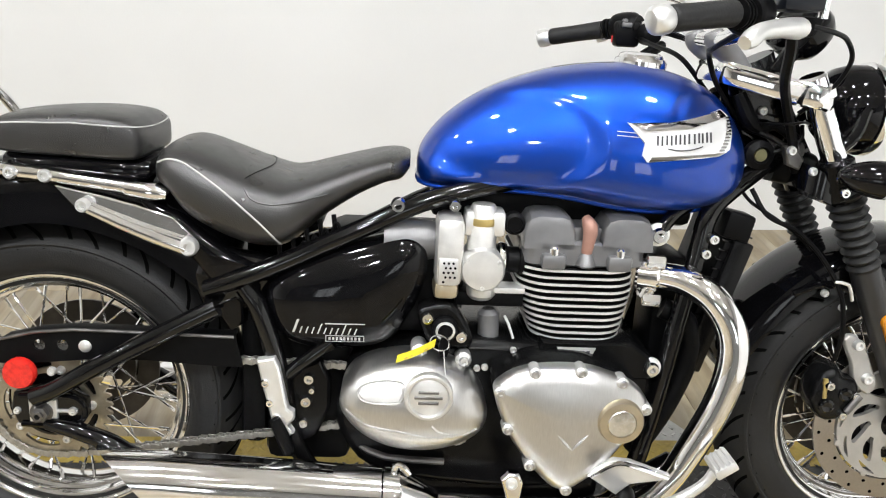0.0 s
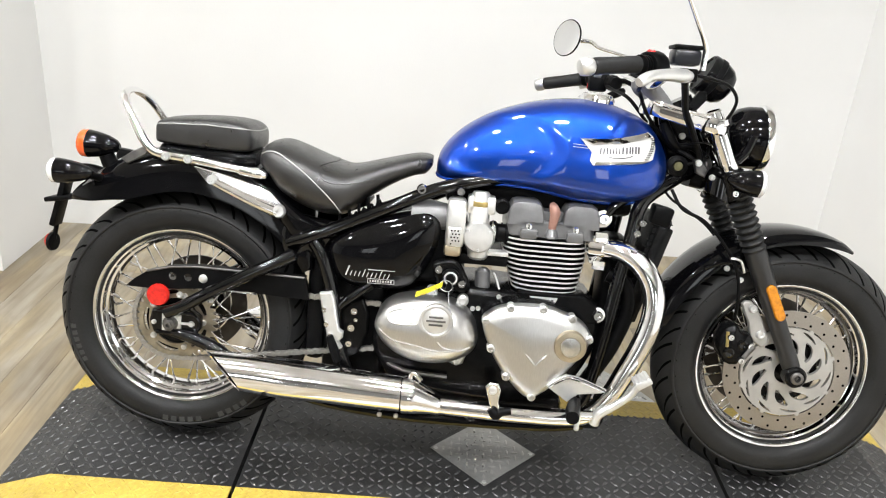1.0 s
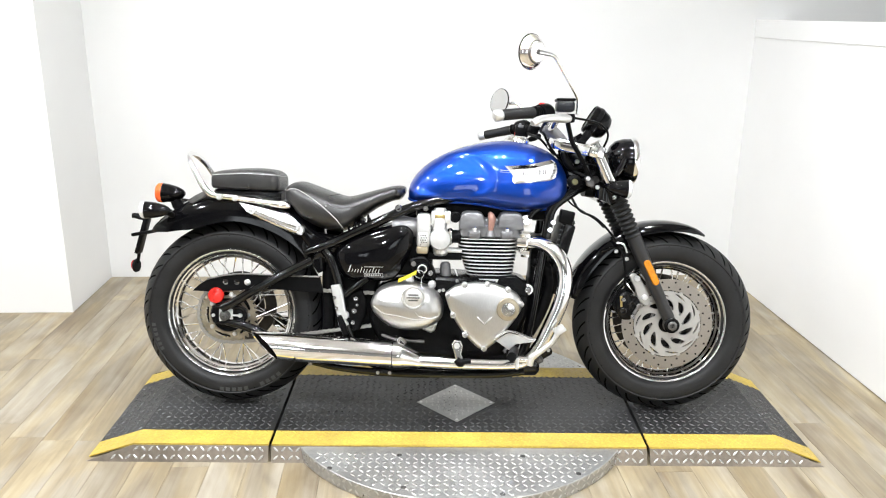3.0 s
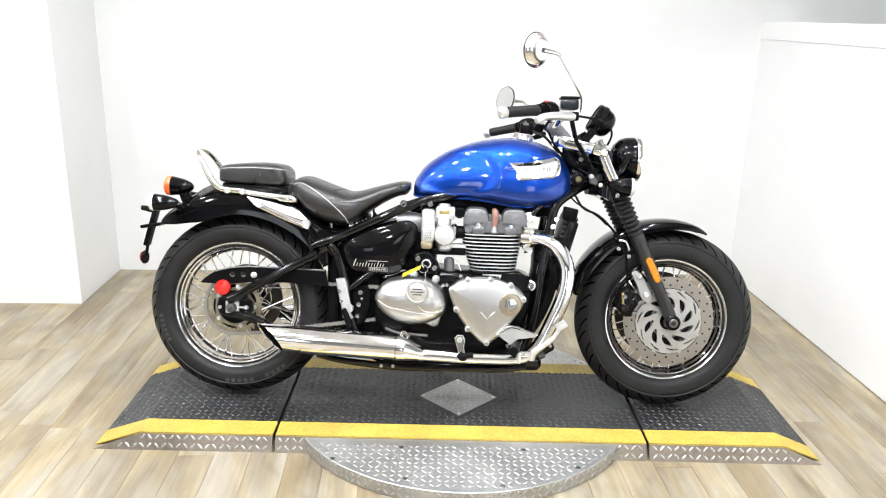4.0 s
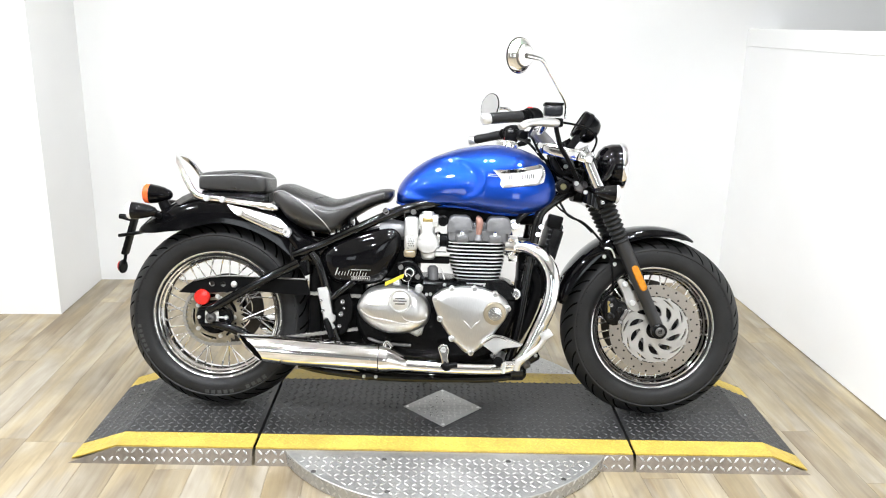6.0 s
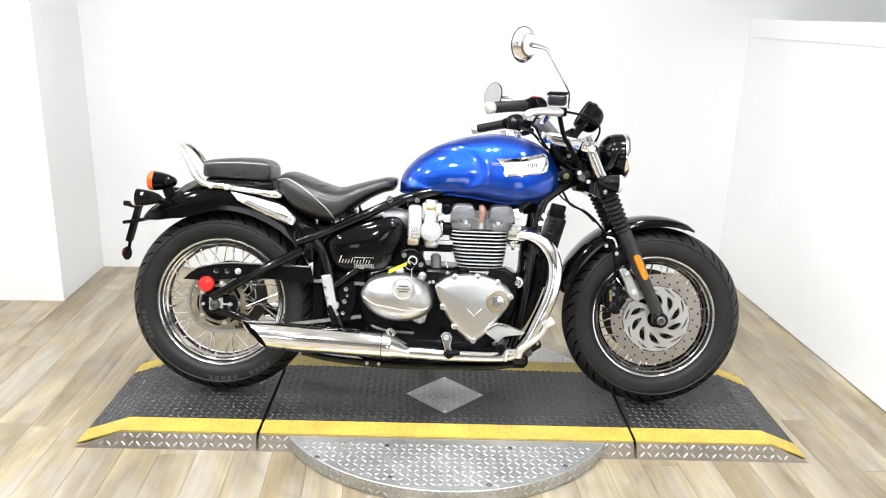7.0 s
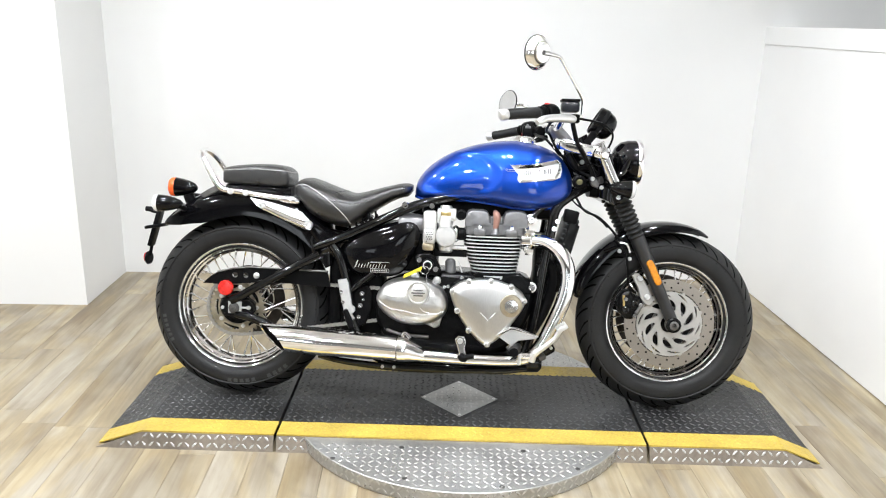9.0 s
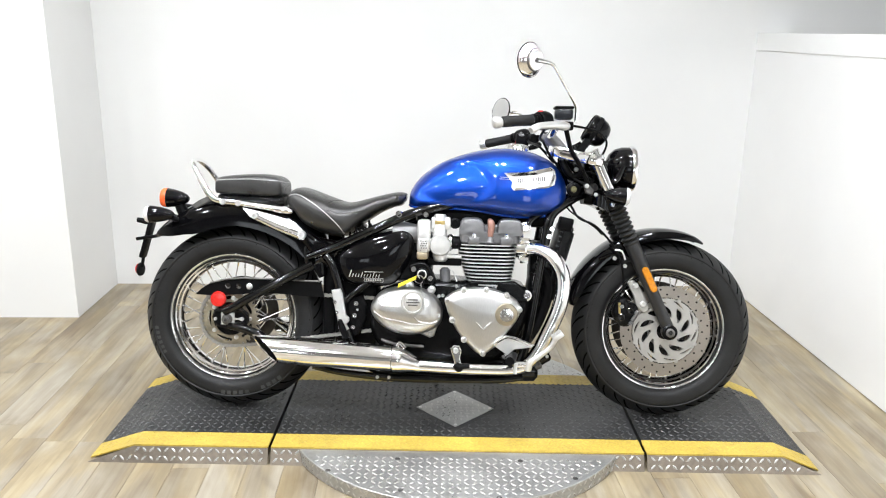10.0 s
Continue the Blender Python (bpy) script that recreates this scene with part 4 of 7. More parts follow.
plate_arm = part("plate_bracket", tube(nb(), [(-0.985, 0.0, 0.640), (-1.03, 0.0, 0.655), (-1.065, 0.0, 0.655), (-1.090, 0.0, 0.640)], [0.016, 0.014, 0.013, 0.011], 10, 3), M_PLASTIC, bike, "black number plate bracket")
bm = nb()
box(bm, (-0.007, -0.022, -0.072), (0.007, 0.022, 0.072), 0.003, Matrix.Translation((-1.109, 0.0, 0.579)) @ pose(0, 0, 0, 0, 15.5))
part("bracket_blade", bm, M_PLASTIC, plate_arm)
bm = nb()
box(bm, (-0.034, -0.030, -0.006), (0.034, 0.030, 0.006), 0.004, Matrix.Translation((-1.108, 0.0, 0.581)) @ pose(0, 0, 0, 0, -10))
part("bracket_bar", bm, M_PLASTIC, plate_arm)
part("plate_light", tube(nb(), [(-1.098, 0.0, 0.628), (-1.118, 0.0, 0.632), (-1.130, 0.0, 0.640), (-1.146, 0.0, 0.641)], [0.005, 0.006, 0.010, 0.009], 10), M_PLASTIC, plate_arm)
bm = nb()
lathe(bm, [(0.0, -0.004), (0.022, -0.003), (0.024, 0.003), (0.020, 0.007), (0, 0.008)], Matrix.Translation((-1.134, 0.0, 0.466)) @ pose(0, 0, 0, 0, 0, 80), 24)
part("rear_reflector", bm, M_PLASTIC, plate_arm)
bm = nb()
lathe(bm, [(0.0, 0), (0.019, 0.0), (0.018, 0.004), (0, 0.006)], Matrix.Translation((-1.141, 0.0, 0.468)) @ pose(0, 0, 0, 0, 0, 80), 24)
part("reflector_lens", bm, M_RED, plate_arm, "red reflector")
part("bracket_stem", tube(nb(), [(-1.125, 0.0, 0.512), (-1.128, 0.0, 0.492), (-1.133, 0.0, 0.475)], 0.006, 8), M_PLASTIC, plate_arm)


# ---- frame, swinging arm and drive ----
def pipe(name, pts, r, material=M_FRAME, n=5, seg=12, label="", parent=None, flat=1.0):
    return part(name, tube(nb(), pts, r, seg, n, False, flat), material, parent or bike, label)


frame_main = pipe("frame", [(0.375, 0.0, 0.943), (0.42, 0.0, 0.862), (0.460, 0.0, 0.795), (0.495, 0.0, 0.734)], [0.030, 0.028, 0.028, 0.031], label="satin black tubular frame", n=2, seg=20)
for sy in (-1, 1):
    pipe("seat_tube", [(-0.520, 0.105 * sy, 0.535), (-0.43, 0.115 * sy, 0.573 - (0.025 if sy > 0 else 0)), (-0.275, 0.112 * sy, 0.647 - (0.045 if sy > 0 else 0)), (-0.15, 0.095 * sy, 0.701 - (0.03 if sy > 0 else 0)), (0.05, 0.060 * sy, 0.745), (0.30, 0.03 * sy, 0.80)], 0.0155, parent=frame_main)
    pipe("down_tube", [(0.445, 0.028 * sy, 0.80), (0.33, 0.085 * sy, 0.730), (0.294, 0.098 * sy, 0.690), (0.282, 0.102 * sy, 0.62), (0.262, 0.105 * sy, 0.49), (0.235, 0.105 * sy, 0.30), (0.205, 0.105 * sy, 0.185),
                        (0.15, 0.10 * sy, 0.142), (0.0, 0.095 * sy, 0.132), (-0.22, 0.095 * sy, 0.140), (-0.33, 0.10 * sy, 0.185), (-0.385, 0.108 * sy, 0.29), (-0.402, 0.116 * sy, 0.40), (-0.432, 0.118 * sy, 0.505), (-0.458, 0.112 * sy, 0.545)], 0.0165, parent=frame_main)
    pipe("head_brace", [(0.212, 0.100 * sy, 0.655), (0.250, 0.092 * sy, 0.698), (0.35, 0.065 * sy, 0.742), (0.47, 0.030 * sy, 0.798)], 0.0115, parent=frame_main)
    pipe("engine_hanger", [(-0.388, 0.115 * sy, 0.395), (-0.36, 0.118 * sy, 0.420), (-0.315, 0.115 * sy, 0.455)], 0.012, parent=frame_main)
for sy in (-1, 1):
    gus = plate(nb(), [(-0.545, 0.560), (-0.520, 0.606), (-0.47, 0.600), (-0.400, 0.588), (-0.392, 0.568), (-0.425, 0.535), (-0.430, 0.505), (-0.462, 0.500), (-0.475, 0.515), (-0.515, 0.490), (-0.53, 0.505)], 0.080 * sy, 0.102 * sy, 0.010, 0.003, 2)
    part("gusset", gus, M_FRAME, frame_main)
    # the broad gloss panel that runs down beside the seat into the frame
    side = smooth_path([(-0.622, 0.688, 0), (-0.590, 0.670, 0), (-0.558, 0.656, 0), (-0.529, 0.634, 0), (-0.494, 0.606, 0), (-0.463, 0.592, 0), (-0.431, 0.580, 0), (-0.400, 0.570, 0)], 3) + smooth_path([(-0.400, 0.558, 0), (-0.444, 0.547, 0), (-0.481, 0.536, 0), (-0.507, 0.541, 0), (-0.522, 0.561, 0), (-0.540, 0.585, 0), (-0.566, 0.612, 0), (-0.61, 0.648, 0)], 3)
    part("side_panel", plate(nb(), [(p[0], p[1]) for p in side], 0.080 * sy, 0.108 * sy, 0.007, 0.003), M_GLOSS, frame_main, "gloss black frame side panel", 50)

swing = pipe("swinging_arm", [(-0.500, -0.120, 0.511), (-0.605, -0.128, 0.456), (-0.70, -0.130, 0.402), (-0.765, -0.128, 0.362), (-0.800, -0.122, 0.345)], [0.0165, 0.0155, 0.0150, 0.0150, 0.016], label="gloss black swinging arm cage")
pipe("arm_tube", [(-0.500, 0.120, 0.511), (-0.70, 0.130, 0.402), (-0.800, 0.122, 0.345)], 0.0155, parent=swing)
for sy in (-1, 1):
    pipe("lower_arm", [(-0.785, 0.118 * sy, 0.296), (-0.73, 0.130 * sy, 0.288), (-0.68, 0.134 * sy, 0.270), (-0.645, 0.132 * sy, 0.245), (-0.60, 0.120 * sy, 0.225)], [0.012, 0.015, 0.016, 0.017, 0.014], parent=swing)
    bm = plate(nb(), [(-0.845, 0.322), (-0.838, 0.348), (-0.80, 0.358), (-0.745, 0.352), (-0.722, 0.335), (-0.722, 0.305), (-0.745, 0.290), (-0.80, 0.283), (-0.835, 0.292)], 0.095 * sy, 0.118 * sy, 0.006)
    part("axle_block", bm, M_FRAME, swing)
part("axle_plate", plate(nb(), [(-0.812, 0.299), (-0.766, 0.299), (-0.766, 0.340), (-0.812, 0.340)], -0.112, -0.123, 0.002), M_SATIN, swing, "square bright axle plate")
# raised rim of the adjuster slot
slot = smooth_path([(-0.826, -0.119, 0.294), (-0.790, -0.1195, 0.2935), (-0.738, -0.119, 0.296), (-0.722, -0.118, 0.319), (-0.738, -0.119, 0.343), (-0.790, -0.1195, 0.3465), (-0.826, -0.119, 0.346)], 5)
part("slot_edge", tube(nb(), slot, 0.0052, 10), M_GLOSS, swing)
part("adjuster_rod", cyl(nb(), (-0.766, -0.119, 0.319), (-0.734, -0.119, 0.319), 0.0035, 10), M_SATIN, swing)
part("axle_washer", lathe(nb(), [(0.0185, 0), (0.0185, 0.003), (0.012, 0.003)], pose(-0.791, -0.1225, 0.318, 0, 0, 180), 28), M_DARKSTEEL, swing)
part("axle_nut", lathe(nb(), [(0.0145, 0), (0.0145, 0.011), (0.009, 0.012), (0.009, 0.017), (0.005, 0.017), (0.005, 0.006), (0, 0.006)], pose(-0.791, -0.125, 0.318, 0, 0, 180), 6), M_DARKSTEEL, swing, smooth=20)
for x, y, z, r in ((-0.742, -0.116, 0.319, 0.0075), (-0.832, -0.116, 0.318, 0.006), (-0.771, -0.116, 0.390, 0.0075), (-0.742, -0.120, 0.378, 0.006)):
    part("adjuster_bolt", bolt(nb(), x, y, z, r, 0.008), M_SATIN, swing)
# red side reflector on its stalk
part("side_reflector", lathe(nb(), [(0.025, 0), (0.027, 0.004), (0.0265, 0.012), (0.024, 0.016), (0, 0.0175)], pose(-0.822, -0.112, 0.386, 0, 0, 180), 32), M_RED, swing, "round red side reflector")


def cutout(outer, holes, y0, y1):
    """A flat plate in the bike's side plane with openings cut right through it."""
    bm = nb()
    edges = []
    for lp in [outer] + holes:
        vs = [bm.verts.new((p[0], y0, p[1])) for p in lp]
        edges += [bm.edges.new((vs[i], vs[(i + 1) % len(vs)])) for i in range(len(vs))]
    faces = [g for g in bmesh.ops.triangle_fill(bm, use_beauty=True, edges=edges)["geom"] if isinstance(g, bmesh.types.BMFace)]
    ext = bmesh.ops.extrude_face_region(bm, geom=faces)["geom"]
    bmesh.ops.translate(bm, vec=(0, y1 - y0, 0), verts=[g for g in ext if isinstance(g, bmesh.types.BMVert)])
    bmesh.ops.recalc_face_normals(bm, faces=bm.faces)
    return bm


def circle(cx, cz, r, n=24):
    return [(cx + math.cos(2 * math.pi * i / n) * r, cz + math.sin(2 * math.pi * i / n) * r) for i in range(n)]


def arc_slot(cx, cz, r, half, a0, a1, n=9):
    """A curved slot with round ends on a circle about the axle."""
    a = [a0 + (a1 - a0) * q / (n - 1) for q in range(n)]
    rad = [math.sin(math.pi * (0.12 + 0.76 * q / (n - 1))) ** 0.6 * half for q in range(n)]
    up = [(cx + math.cos(t) * (r + w), cz + math.sin(t) * (r + w)) for t, w in zip(a, rad)]
    low = [(cx + math.cos(t) * (r - w), cz + math.sin(t) * (r - w)) for t, w in zip(a, rad)]
    return up + low[::-1]


def sprocket(cx, cz, r, teeth, y, slots):
    """A toothed steel plate with curved slots round its hub."""
    out = []
    for i in range(teeth * 4):
        a = 2 * math.pi * i / (teeth * 4)
        k = (r, r - 0.002, r - 0.011, r - 0.011)[i % 4]
        out.append((cx + math.cos(a) * k, cz + math.sin(a) * k))
    step = 2 * math.pi / slots
    holes = [circle(cx, cz, 0.058, 32)] + [arc_slot(cx, cz, 0.0735, 0.0068, 0.25 + step * i, 0.25 + step * (i + 0.62)) for i in range(slots)]
    return cutout(out, holes, y - 0.003, y + 0.003)


# the black chain guard: a thin side plate with three holes, and its top flange
guard_side = [(-0.905, 0.398), (-0.885, 0.418), (-0.855, 0.438), (-0.80, 0.452), (-0.74, 0.458), (-0.60, 0.456), (-0.475, 0.453), (-0.464, 0.400), (-0.53, 0.402), (-0.62, 0.408), (-0.70, 0.408), (-0.78, 0.400), (-0.85, 0.396)]
cg = part("chain_guard", cutout(guard_side, [circle(x, 0.430, 0.0095, 20) for x in (-0.794, -0.757, -0.720)], -0.101, -0.105), M_PLASTIC, bike, "black plastic chain guard with three round holes", 25)
part("top_flange", plate(nb(), [(-0.885, 0.4135), (-0.855, 0.4335), (-0.80, 0.4475), (-0.74, 0.4535), (-0.60, 0.4515), (-0.478, 0.4485), (-0.478, 0.4525), (-0.60, 0.4555), (-0.74, 0.4575), (-0.80, 0.4515), (-0.855, 0.4375), (-0.885, 0.4175)], -0.070, -0.1012, 0.001), M_PLASTIC, cg)
part("guard_screw", lathe(nb(), [(0.0105, 0), (0.0105, 0.003), (0.007, 0.005), (0, 0.0055)], pose(-0.720, -0.1035, 0.430, 0, 0, 180), 20), M_SATIN, cg)
part("guard_lip", tube(nb(), [(-0.855, -0.105, 0.439), (-0.80, -0.106, 0.453), (-0.74, -0.106, 0.459), (-0.60, -0.106, 0.457), (-0.478, -0.106, 0.454)], 0.003, 8), M_DARKSTEEL, cg)

spk = part("rear_sprocket", sprocket(XR, ZA, 0.101, 37, -0.084, 5), M_SPROCKET, rear_wheel, "worn steel chain sprocket with curved slots", 20)
part("sprocket_carrier", lathe(nb(), [(0.074, -0.080), (0.077, -0.076), (0.075, -0.066), (0.030, -0.062), (0.028, -0.090), (0.044, -0.089), (0.047, -0.080)], pose(XR, 0, ZA), 40, True), M_BLACK, rear_wheel)
for i in range(5):
    a = 2 * math.pi * (i + 0.81) / 5 + 0.25
    part("sprocket_bolt", bolt(nb(), XR + math.cos(a) * 0.0675, -0.087, ZA + math.sin(a) * 0.0675, 0.0075, 0.007), M_SATIN, spk)


def disc_rotor(cx, r_out, r_in, y, arms, parent, name, label, carrier=True):
    """A brake disc: a drilled steel band on curved arms."""
    bm = lathe(nb(), [(r_in, y - 0.0025), (r_out, y - 0.0025), (r_out, y + 0.0025), (r_in, y + 0.0025)], pose(cx, 0, ZA), 96, True)
    # discs on the far side take the steel darkened to stand for shade
    d = part(name, bm, M_DISC if y < 0 else M_DISC_SHADE, parent, label)
    s = -1 if y < 0 else 1
    hole = None
    for ring_i, rr in enumerate((r_in + (r_out - r_in) * 0.26, r_in + (r_out - r_in) * 0.74)):
        for i in range(20):
            a = 2 * math.pi * (i + 0.5 * ring_i) / 20
            m = Matrix.Translation((cx + math.cos(a) * rr, y, ZA + math.sin(a) * rr)) @ (pose(0, 0, 0, 0, 0, 180) if s < 0 else Matrix())
            if hole is None:
                # each hole is a small raised disc, its inner shade painted on
                hole = part("drilled_hole", lathe(nb(), [(0.0034, 0), (0.0034, 0.0028), (0, 0.0028)], None, 8), M_RECESS_SHADE, d, smooth=0)
                hole.matrix_local = m
            else:
                share(hole, d, m)
    # the far carrier is the same alloy, painted as it looks in shade
    face = M_CARRIER if y < 0 else M_DISC_SHADE
    holes = []
    for i in range(arms):
        a0 = 2 * math.pi * i / arms
        # a teardrop swept round from the hub, with a fine curved slot beyond it
        for r0, r1, sweep, off, w in ((0.050, r_in * 0.74, 0.50, 0.0, 0.0094), (r_in * 0.815, r_in * 0.915, 0.42, 0.30, 0.0032)):
            mid = []
            for q in range(9):
                f = q / 8
                rr = r0 + (r1 - r0) * f
                a = a0 + off + sweep * f ** 1.2
                mid.append((Vector((math.cos(a) * rr, math.sin(a) * rr)), w * math.sin(math.pi * (0.10 + 0.84 * f ** 1.35)) ** 0.8))
            lft, rgt = [], []
            for q in range(9):
                way = (mid[min(q + 1, 8)][0] - mid[max(q - 1, 0)][0]).normalized()
                nrm = Vector((-way.y, way.x))
                lft.append(mid[q][0] + nrm * mid[q][1])
                rgt.append(mid[q][0] - nrm * mid[q][1])
            holes.append([(cx + p.x, ZA + p.y) for p in lft + rgt[::-1]])
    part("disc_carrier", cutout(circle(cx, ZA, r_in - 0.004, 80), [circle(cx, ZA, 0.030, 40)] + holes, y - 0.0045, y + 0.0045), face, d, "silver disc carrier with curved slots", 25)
    btn = None
    for i in range(8):
        a = 2 * math.pi * (i + 0.5) / 8
        m = Matrix.Translation((cx + math.cos(a) * (r_in - 0.004), y, ZA + math.sin(a) * (r_in - 0.004)))
        if btn is None:
            btn = part("disc_bobbin", lathe(nb(), [(0.0, -0.0055), (0.006, -0.005), (0.0065, 0), (0.006, 0.005), (0, 0.0055)], None, 12), face, d)
            btn.matrix_local = m
        else:
            share(btn, d, m)
    return d


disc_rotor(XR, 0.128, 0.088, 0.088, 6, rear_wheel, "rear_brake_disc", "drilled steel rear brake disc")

# chain: links on one mesh, along both runs and round the sprocket
chain = part("drive_chain", tube(nb(), [(-0.205, -0.082, 0.397), (-0.30, -0.082, 0.400), (-0.50, -0.082, 0.406), (-0.70, -0.082, 0.4165), (-0.79, -0.082, 0.4185)], 0.0022, 6), M_LINK, bike, "steel roller drive chain")
link_path = [(-0.20, 0.397), (-0.30, 0.400), (-0.50, 0.406), (-0.70, 0.416), (-0.785, 0.418), (-0.84, 0.408), (-0.877, 0.374), (-0.891, 0.32), (-0.877, 0.266), (-0.84, 0.232), (-0.79, 0.221), (-0.70, 0.228), (-0.50, 0.258), (-0.30, 0.288), (-0.20, 0.299)]
fine_path = smooth_path([(x, z, 0) for x, z in link_path], 40)
lb = nb()
o8 = [(math.cos(a) * 0.0060 - 0.0079 * 0.5 if math.cos(a) < 0 else math.cos(a) * 0.0060 + 0.0079 * 0.5, math.sin(a) * 0.0074 * (1.0 if abs(math.cos(a)) > 0.3 else 0.55)) for a in [2 * math.pi * i / 12 for i in range(12)]]
for ys in (-0.0065, 0.005):
    plate(lb, o8, ys, ys - 0.0018, 0.0004)
for px_ in (-0.004, 0.004):
    cyl(lb, (px_, -0.009, 0), (px_, 0.006, 0), 0.0028, 8)
link0 = part("link", lb, M_LINK, chain)
acc, last, cnt = 0.0, fine_path[0], 0
for p in fine_path[1:]:
    acc += (Vector(p) - Vector(last)).length
    if acc >= 0.0159:
        d = Vector(p) - Vector(last)
        m = Matrix.Translation((p[0], -0.082 - 0.0022 * (cnt % 2), p[1])) @ pose(0, 0, 0, 0, -math.degrees(math.atan2(d.y, d.x)), 0)
        if cnt == 0:
            link0.matrix_local = m
        else:
            share(link0, chain, m)
        cnt += 1
        acc -= 0.0159
    last = p

bm = plate(nb(), [(-0.434, 0.430), (-0.405, 0.436), (-0.398, 0.42), (-0.384, 0.345), (-0.374, 0.338), (-0.374, 0.325), (-0.384, 0.315), (-0.374, 0.300), (-0.392, 0.288), (-0.408, 0.300), (-0.412, 0.33), (-0.424, 0.38)], -0.128, -0.146, 0.004)
pb = part("peg_bracket", bm, M_SATIN, bike, "silver alloy pillion footrest bracket")
for x, z in ((-0.420, 0.392), (-0.413, 0.357), (-0.402, 0.330)):
    part("bracket_bolt", bolt(nb(), x, -0.145, z, 0.007, 0.006), M_CHROME, pb)
part("folded_peg", tube(nb(), [(-0.405, -0.150, 0.33), (-0.392, -0.152, 0.30), (-0.382, -0.15, 0.27)], [0.009, 0.0115, 0.010], 12, 2), M_PLASTIC, pb)
bm = plate(nb(), [(-0.392, 0.375), (-0.368, 0.405), (-0.335, 0.415), (-0.318, 0.38), (-0.318, 0.33), (-0.340, 0.275), (-0.365, 0.262), (-0.385, 0.29)], -0.085, -0.105, 0.006)
pv = part("pivot_plate", bm, M_BLACK, bike, "black swinging arm pivot plate")
for x, z, r in ((-0.354, 0.383, 0.010), (-0.359, 0.341, 0.0105), (-0.363, 0.301, 0.009), (-0.349, 0.362, 0.006)):
    part("pivot_bolt", bolt(nb(), x, -0.103, z, r, 0.009), M_CHROME, pv)
box(bm := nb(), (-0.475, -0.075, 0.24), (-0.43, 0.075, 0.52), 0.015)
box(bm, (-0.435, -0.070, 0.205), (-0.285, 0.070, 0.46), 0.02)
part("inner_guard", bm, M_PLASTIC, bike, "black inner mudguard and battery box")


# ---- engine ----
M_CAMGREY = mat("satin_grey_cover", (0.17, 0.17, 0.174), 0.34, 0.5, noise_scale=30, noise_amount=0.12, bump=0.2, bump_scale=600)
M_FINEDGE = mat("machined_fin_edge", (0.72, 0.72, 0.71), 0.38, 0.6, noise_scale=30, noise_amount=0.08)
M_FINBLACK = mat("black_fin_paint", (0.003, 0.003, 0.003), 0.55, 0.0, noise_scale=40, noise_amount=0.2, spec=0.2)
M_GOLD = mat("bronze_ring", (0.52, 0.45, 0.33), 0.3, 0.9, noise_scale=30, noise_amount=0.1)

engine = part("engine", plate(plate(nb(), [(-0.30, 0.285), (-0.305, 0.35), (-0.27, 0.43), (-0.12, 0.465), (0.02, 0.462), (0.20, 0.455), (0.232, 0.42), (0.222, 0.33), (0.16, 0.225), (0.06, 0.185), (-0.10, 0.19), (-0.24, 0.215)],
                                    0.0, -0.118, 0.015, n=3), [(-0.30, 0.285), (-0.305, 0.35), (-0.27, 0.43), (-0.12, 0.465), (0.02, 0.462), (0.20, 0.455), (0.232, 0.42), (0.222, 0.33), (0.16, 0.225), (0.06, 0.185), (-0.10, 0.19), (-0.24, 0.215)],
                               0.0, 0.125, 0.015, n=3), M_BLACK, bike, "black twin-cylinder engine with brushed covers")


def rrect(cx, hx, hy, r, n=8):
    """Plan outline of a rounded rectangle."""
    out = []
    for sx, sy, a0 in ((1, 1, 0), (-1, 1, 90), (-1, -1, 180), (1, -1, 270)):
        for j in range(n + 1):
            a = radians(a0 + 90 * j / n)
            out.append((cx + sx * (hx - r) + math.cos(a) * r, sy * (hy - r) + math.sin(a) * r))
    return out


def slab_plan(bm, plan, z0, z1, bev=0.001, scale=1.0):
    cx = sum(p[0] for p in plan) / len(plan)

    def ring(f, z):
        return [(cx + (x - cx) * f, y * f, z) for x, y in plan]

    e = 1 - bev / 0.09
    return rings(bm, [ring(e, z0), ring(1, z0 + bev), ring(1, z1 - bev), ring(e, z1)])


# cylinder block: a core with eleven machined fins
core = part("cylinder_block", slab_plan(nb(), rrect(0.092, 0.066, 0.090, 0.03), 0.40, 0.64), M_FINBLACK, engine)
NF = 11
for i in range(NF):
    f = i / (NF - 1)
    z = 0.594 - 0.0122 * i
    hx = 0.099 - 0.020 * max(0, f - 0.35) / 0.65
    cxf = 0.084 + 0.012 * f
    hy = 0.128 - 0.012 * f
    fin = part("fin", slab_plan(nb(), rrect(cxf, hx - 0.0015, hy - 0.0015, 0.055, 10), z - 0.0022, z + 0.0022), M_FINBLACK, engine)
    plan = rrect(cxf, hx, hy, 0.056, 10)
    inn = rrect(cxf, hx - 0.0014, hy - 0.0014, 0.0546, 10)
    zz0, zz1 = z - 0.0019, z + 0.0019
    bm = nb()
    ringv = [[bm.verts.new((x, y, q)) for x, y in pl] for pl, q in ((plan, zz0), (plan, zz1), (inn, zz1 + 0.0004), (inn, zz0 - 0.0004))]
    n = len(plan)
    for k in range(4):
        for j in range(n):
            bm.faces.new((ringv[k][j], ringv[k][(j + 1) % n], ringv[(k + 1) % 4][(j + 1) % n], ringv[(k + 1) % 4][j]))
    part("fin_edge", bm, M_FINEDGE, fin, "bright machined fin edge")

